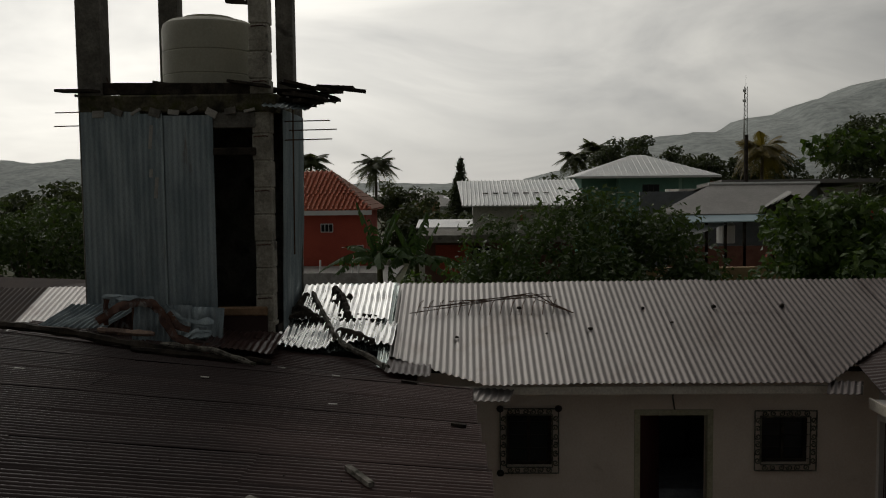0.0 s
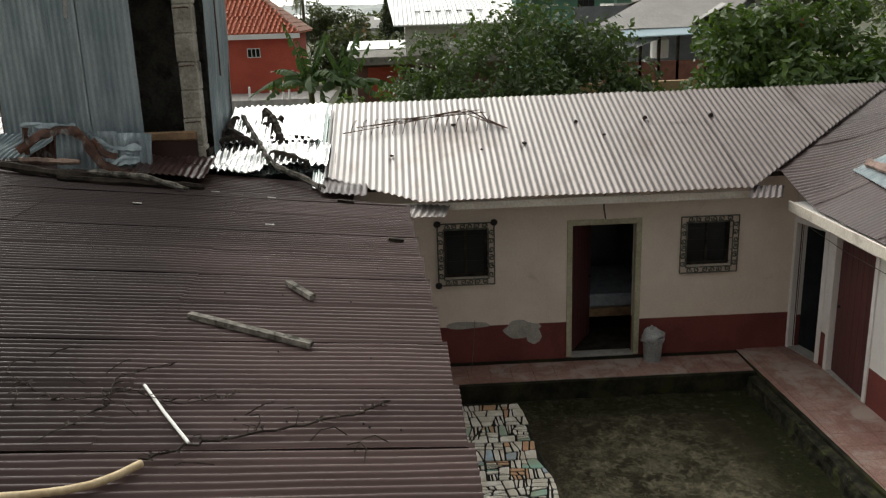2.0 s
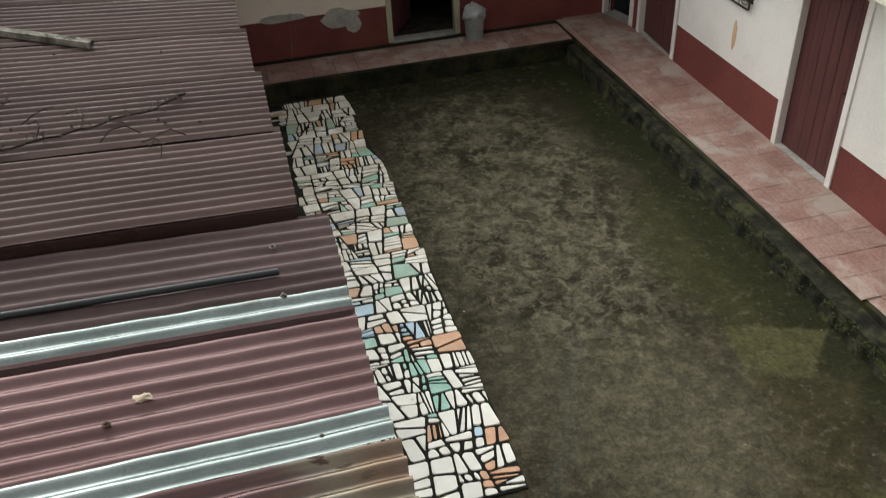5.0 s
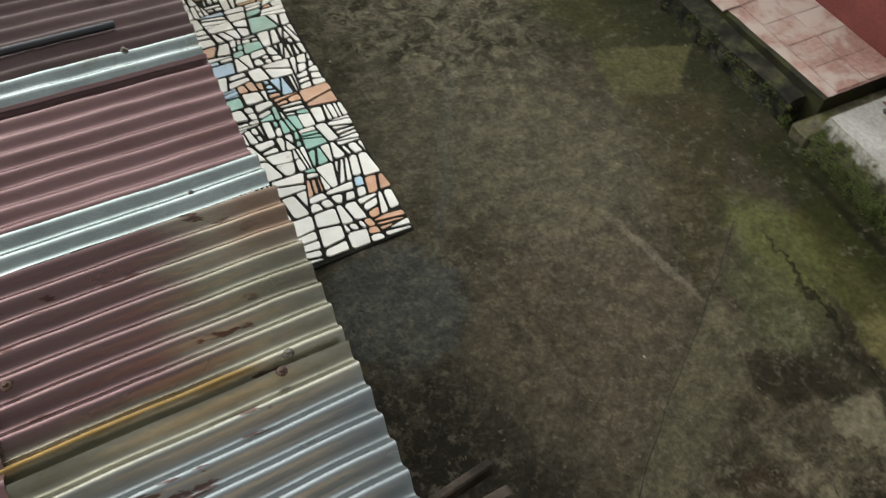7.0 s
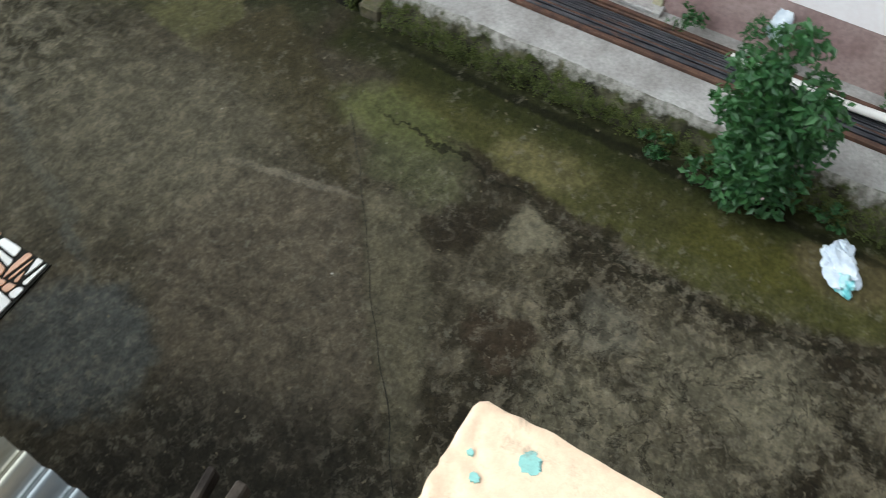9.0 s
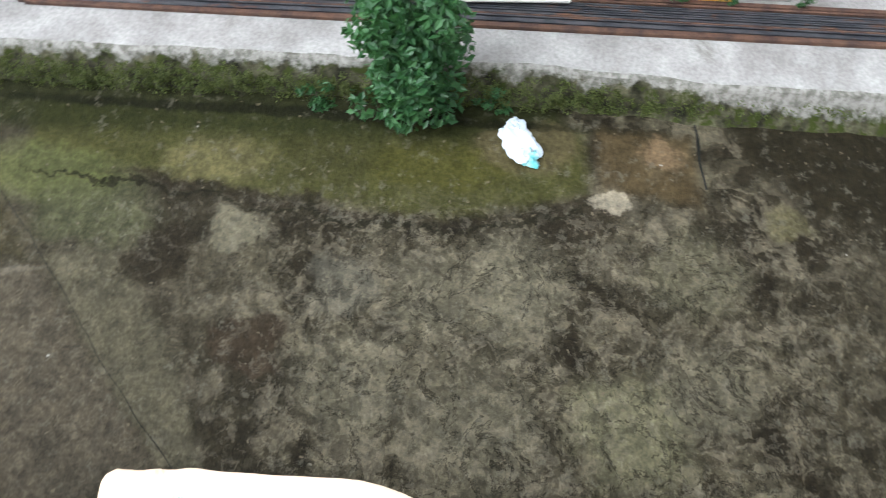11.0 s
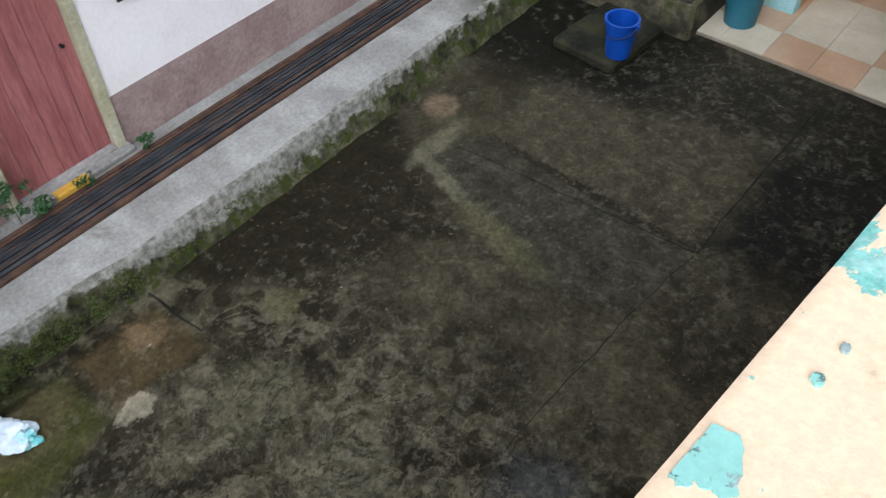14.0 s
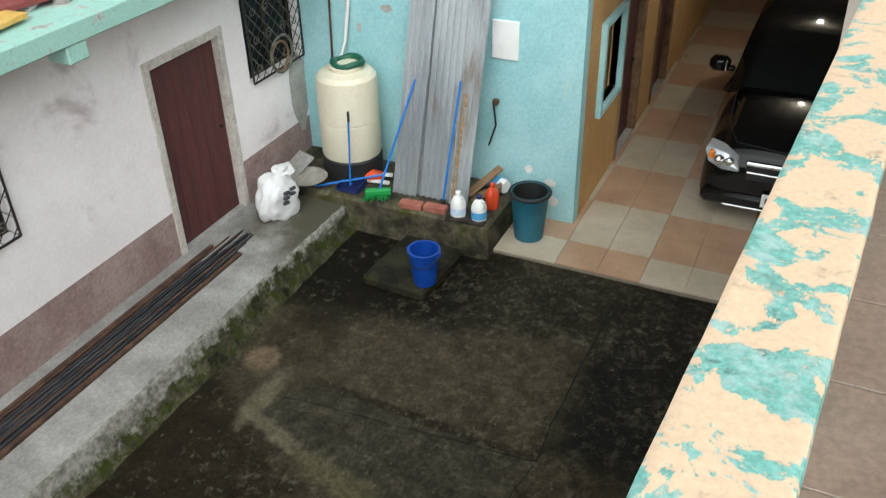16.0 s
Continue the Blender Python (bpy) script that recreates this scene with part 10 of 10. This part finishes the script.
q = random.Random(52)
tm = slab_mesh("walk_tile", 0.311, 0.311, 0.012, REDWALK, 0.004)
for i in range(3):
    for j in range(27):
        if i == 0 and j < 4:
            continue
        ob = lay("tile", tm, (5.24 + 0.315 * i + (0.06 if i == 0 else 0), 3.83 + 0.315 * j, WZ - 0.012 + q.uniform(-0.002, 0.002)), north_walk, q.uniform(-0.006, 0.006))
        if i == 0:
            ob.scale.x = 0.62
for i in range(17):
    for j in range(2):
        lay("tile", tm, (-0.15 + 0.315 * i, 11.46 + 0.315 * j, WZ - 0.012 + q.uniform(-0.002, 0.002)), far_walk, q.uniform(-0.006, 0.006))
bt_ = slab_mesh("balcony_tile", 0.492, 0.492, 0.008, BALCTILE, 0.003)
for i in range(4):
    for j in range(14):
        lay("tile", bt_, (0.17 - 0.50 * i, 0.09 - 0.50 * j, 3.10 + q.uniform(-0.0006, 0.0006)), balcony)
passage = structure(make("passage_floor", Shape().box((-4.2, -20.0, -0.05), (3.34, -7.34, 0.036)).box((2.9, -8.14, -0.05), (3.33, -7.36, 0.036)), PALEGROUT), "bed of the cream and peach tiled car passage", "floor")
tc, tp = slab_mesh("cream_tile", 0.4365, 0.4665, 0.014, CERAM_CREAM, 0.001), slab_mesh("peach_tile", 0.4365, 0.4665, 0.014, CERAM_PEACH, 0.001)
for i in range(-6, 4):
    for j in range(-1, 21):
        x, y = 1.78 + 0.44 * (i + 0.5), -7.80 - 0.47 * (j + 0.5)
        if x < -1.2:
            continue
        strip_tile = x > 2.72 and y < -8.1
        if strip_tile and i > 2:
            continue
        a, b = math.floor(i / 2), math.floor(j / 2)
        cream = (a + b) % 2 == 0
        ob = lay("tile", tc if cream else tp, (min(x, 3.217), y, 0.036 + q.uniform(-0.0006, 0.0006)), passage)
        if strip_tile:
            ob.location.x, ob.scale.x = 2.689 - passage.location.x, 0.13
        elif x > 3.2:
            ob.scale.x = 0.53


def split(poly, p, d):
    """Cuts a convex outline by the line through p along d."""
    nx, ny = -d[1], d[0]
    side = [(v[0] - p[0]) * nx + (v[1] - p[1]) * ny for v in poly]
    out = ([], [])
    for i, v in enumerate(poly):
        w, a, b = poly[(i + 1) % len(poly)], side[i], side[(i + 1) % len(poly)]
        (out[0] if a >= 0 else out[1]).append(v)
        if a * b < 0:
            t = a / (a - b)
            c = (v[0] + (w[0] - v[0]) * t, v[1] + (w[1] - v[1]) * t)
            out[0].append(c)
            out[1].append(c)
    return out


def area(poly):
    return abs(sum(poly[i][0] * poly[(i + 1) % len(poly)][1] - poly[(i + 1) % len(poly)][0] * poly[i][1] for i in range(len(poly)))) / 2


def shards(poly, q, out):
    """Breaks an outline into hand-sized blocks, and most blocks into parallel slivers."""
    xs, ys = [p[0] for p in poly], [p[1] for p in poly]
    w, h, a = max(xs) - min(xs), max(ys) - min(ys), area(poly)
    if a < q.uniform(0.028, 0.062) and max(w, h) < 0.34:
        k = q.choice((1, 1, 2, 2, 3, 4))
        ang = (0.0 if w > h else math.pi / 2) + q.gauss(0, 0.16)
        if a < 0.02:
            k = min(k, 2)
        if q.random() < 0.3:
            ang += math.pi / 2
        c = (sum(xs) / len(xs), sum(ys) / len(ys))
        nx, ny = -math.sin(ang), math.cos(ang)
        off = [(p[0] - c[0]) * nx + (p[1] - c[1]) * ny for p in poly]
        todo = poly
        for i in range(1, k):
            o = min(off) + (max(off) - min(off)) * (i + q.uniform(-0.2, 0.2)) / k
            t = ang + q.gauss(0, 0.05)
            if len(todo) < 3:
                break
            todo, cut = split(todo, (c[0] + nx * o, c[1] + ny * o), (math.cos(t), math.sin(t)))
            if len(cut) >= 3:
                if q.random() < 0.3 and area(cut) > 0.008:
                    cc = (sum(p[0] for p in cut) / len(cut), sum(p[1] for p in cut) / len(cut))
                    out.extend(x for x in split(cut, cc, (nx + q.gauss(0, 0.2), ny + q.gauss(0, 0.2))) if len(x) >= 3)
                else:
                    out.append(cut)
        if len(todo) >= 3:
            out.append(todo)
        return
    c = (sum(xs) / len(xs) + q.uniform(-0.14, 0.14) * w, sum(ys) / len(ys) + q.uniform(-0.14, 0.14) * h)
    ang = (math.pi / 2 if w > h * q.uniform(0.6, 1.4) else 0.0) + q.gauss(0, 0.16)
    for s in split(poly, c, (math.cos(ang), math.sin(ang))):
        if len(s) >= 3 and area(s) > 0.0004:
            shards(s, q, out)


def inset(poly, d):
    """Draws every edge of a convex outline in by d."""
    cx, cy = sum(p[0] for p in poly) / len(poly), sum(p[1] for p in poly) / len(poly)
    r = poly
    for i, v in enumerate(poly):
        w = poly[(i + 1) % len(poly)]
        L = math.hypot(w[0] - v[0], w[1] - v[1])
        if L < 1e-5 or len(r) < 3:
            continue
        dx, dy = (w[0] - v[0]) / L, (w[1] - v[1]) / L
        side = 1 if (cx - v[0]) * -dy + (cy - v[1]) * dx > 0 else -1
        a, b = split(r, (v[0] - dy * side * d, v[1] + dx * side * d), (dx, dy))
        r = a if side > 0 else b
    return r


def nip(poly, q):
    """Takes the sharp corners off an outline, unevenly."""
    out = []
    for i, v in enumerate(poly):
        for w in (poly[i - 1], poly[(i + 1) % len(poly)]):
            L = math.hypot(w[0] - v[0], w[1] - v[1])
            t = min(0.32, q.uniform(0.006, 0.022) / max(L, 1e-4))
            out.append((v[0] + (w[0] - v[0]) * t, v[1] + (w[1] - v[1]) * t))
    return out


q = random.Random(64)
edge = [(0.55, 4.07), (1.03, 4.09), (1.845, 4.12), (1.80, 6.3), (1.775, 7.2), (1.755, 9.0), (1.63, 9.3), (1.60, 11.12), (0.55, 11.24)]
strip = structure(make("mosaic_bed", Shape().prism([(0.5, 4.03), (1.84, 4.08), (1.80, 7.2), (1.74, 9.1), (1.60, 11.16), (0.5, 11.26)], -0.03, 0.010), GROUT), "dark cement bed of the broken tile paving", "paving")
# where the coloured shards lie: 1 peach, 2 mint, 3 pale blue
TINTED = [(1.514, 6.871, 2), (1.318, 6.639, 2), (1.019, 6.379, 2), (1.324, 5.576, 2), (1.399, 5.33, 2), (1.401, 5.019, 2), (1.544, 5.731, 2), (1.25, 5.65, 2), (1.45, 5.2, 2),
          (1.392, 6.086, 3), (1.014, 6.147, 3), (0.996, 6.521, 3), (1.661, 4.768, 3), (1.18, 6.103, 1), (1.416, 5.898, 1), (1.652, 5.795, 1), (0.947, 6.799, 1), (1.284, 4.827, 1),
          (1.64, 4.249, 1), (1.796, 4.586, 1), (1.51, 7.09, 2), (1.676, 7.454, 1), (1.359, 9.277, 1), (1.187, 9.606, 1)]
pieces = []
for ya in np.arange(4.08, 11.1, 0.46):
    yb = min(ya + 0.46, 11.16)
    xr = lambda y: 1.845 - 0.0135 * (y - 4.1) - (0.10 if y > 9.2 else 0.0)
    shards([(0.56, ya), (xr(ya) + q.uniform(-0.03, 0.03), ya), (xr(yb) + q.uniform(-0.03, 0.03), yb), (0.56, yb)], q, pieces)
pieces = [p for p in pieces if max(v[0] for v in p) > 0.75]
pieces.sort(key=lambda p: sum(v[1] for v in p) / len(p))
rest, count = Shape(), 0
for p in pieces:
    s = inset(p, q.uniform(0.004, 0.017))
    if len(s) < 3:
        continue
    s = nip(s, q)
    if area(s) < 0.0006:
        continue
    cx, cy = sum(v[0] for v in p) / len(p), sum(v[1] for v in p) / len(p)
    u = q.random()
    white = 0.97 if cy < 7.6 else 0.80
    k = 0 if u < white else (1 if u < 0.60 * white + 0.40 else (2 if u < 0.2 * white + 0.8 else 3))
    near_by = [(math.hypot(cx - a, cy - b), c) for a, b, c in TINTED]
    if min(near_by)[0] < 0.10:
        k = min(near_by)[1]
    z1 = 0.020 + q.uniform(-0.003, 0.004)
    if count < 300:
        part("tile_shard", Shape().prism(s, 0.008, z1, 0, 0.03), (MOS_CREAM, MOS_PEACH, MOS_MINT, MOS_BLUE)[k], strip)
        count += 1
    else:
        rest.prism(s, 0.008, z1, k, 0.03)
tagged(make("tile_shards", rest, [MOS_CREAM, MOS_PEACH, MOS_MINT, MOS_BLUE], strip), "broken cream, peach and mint tile shards", kind="stuff")
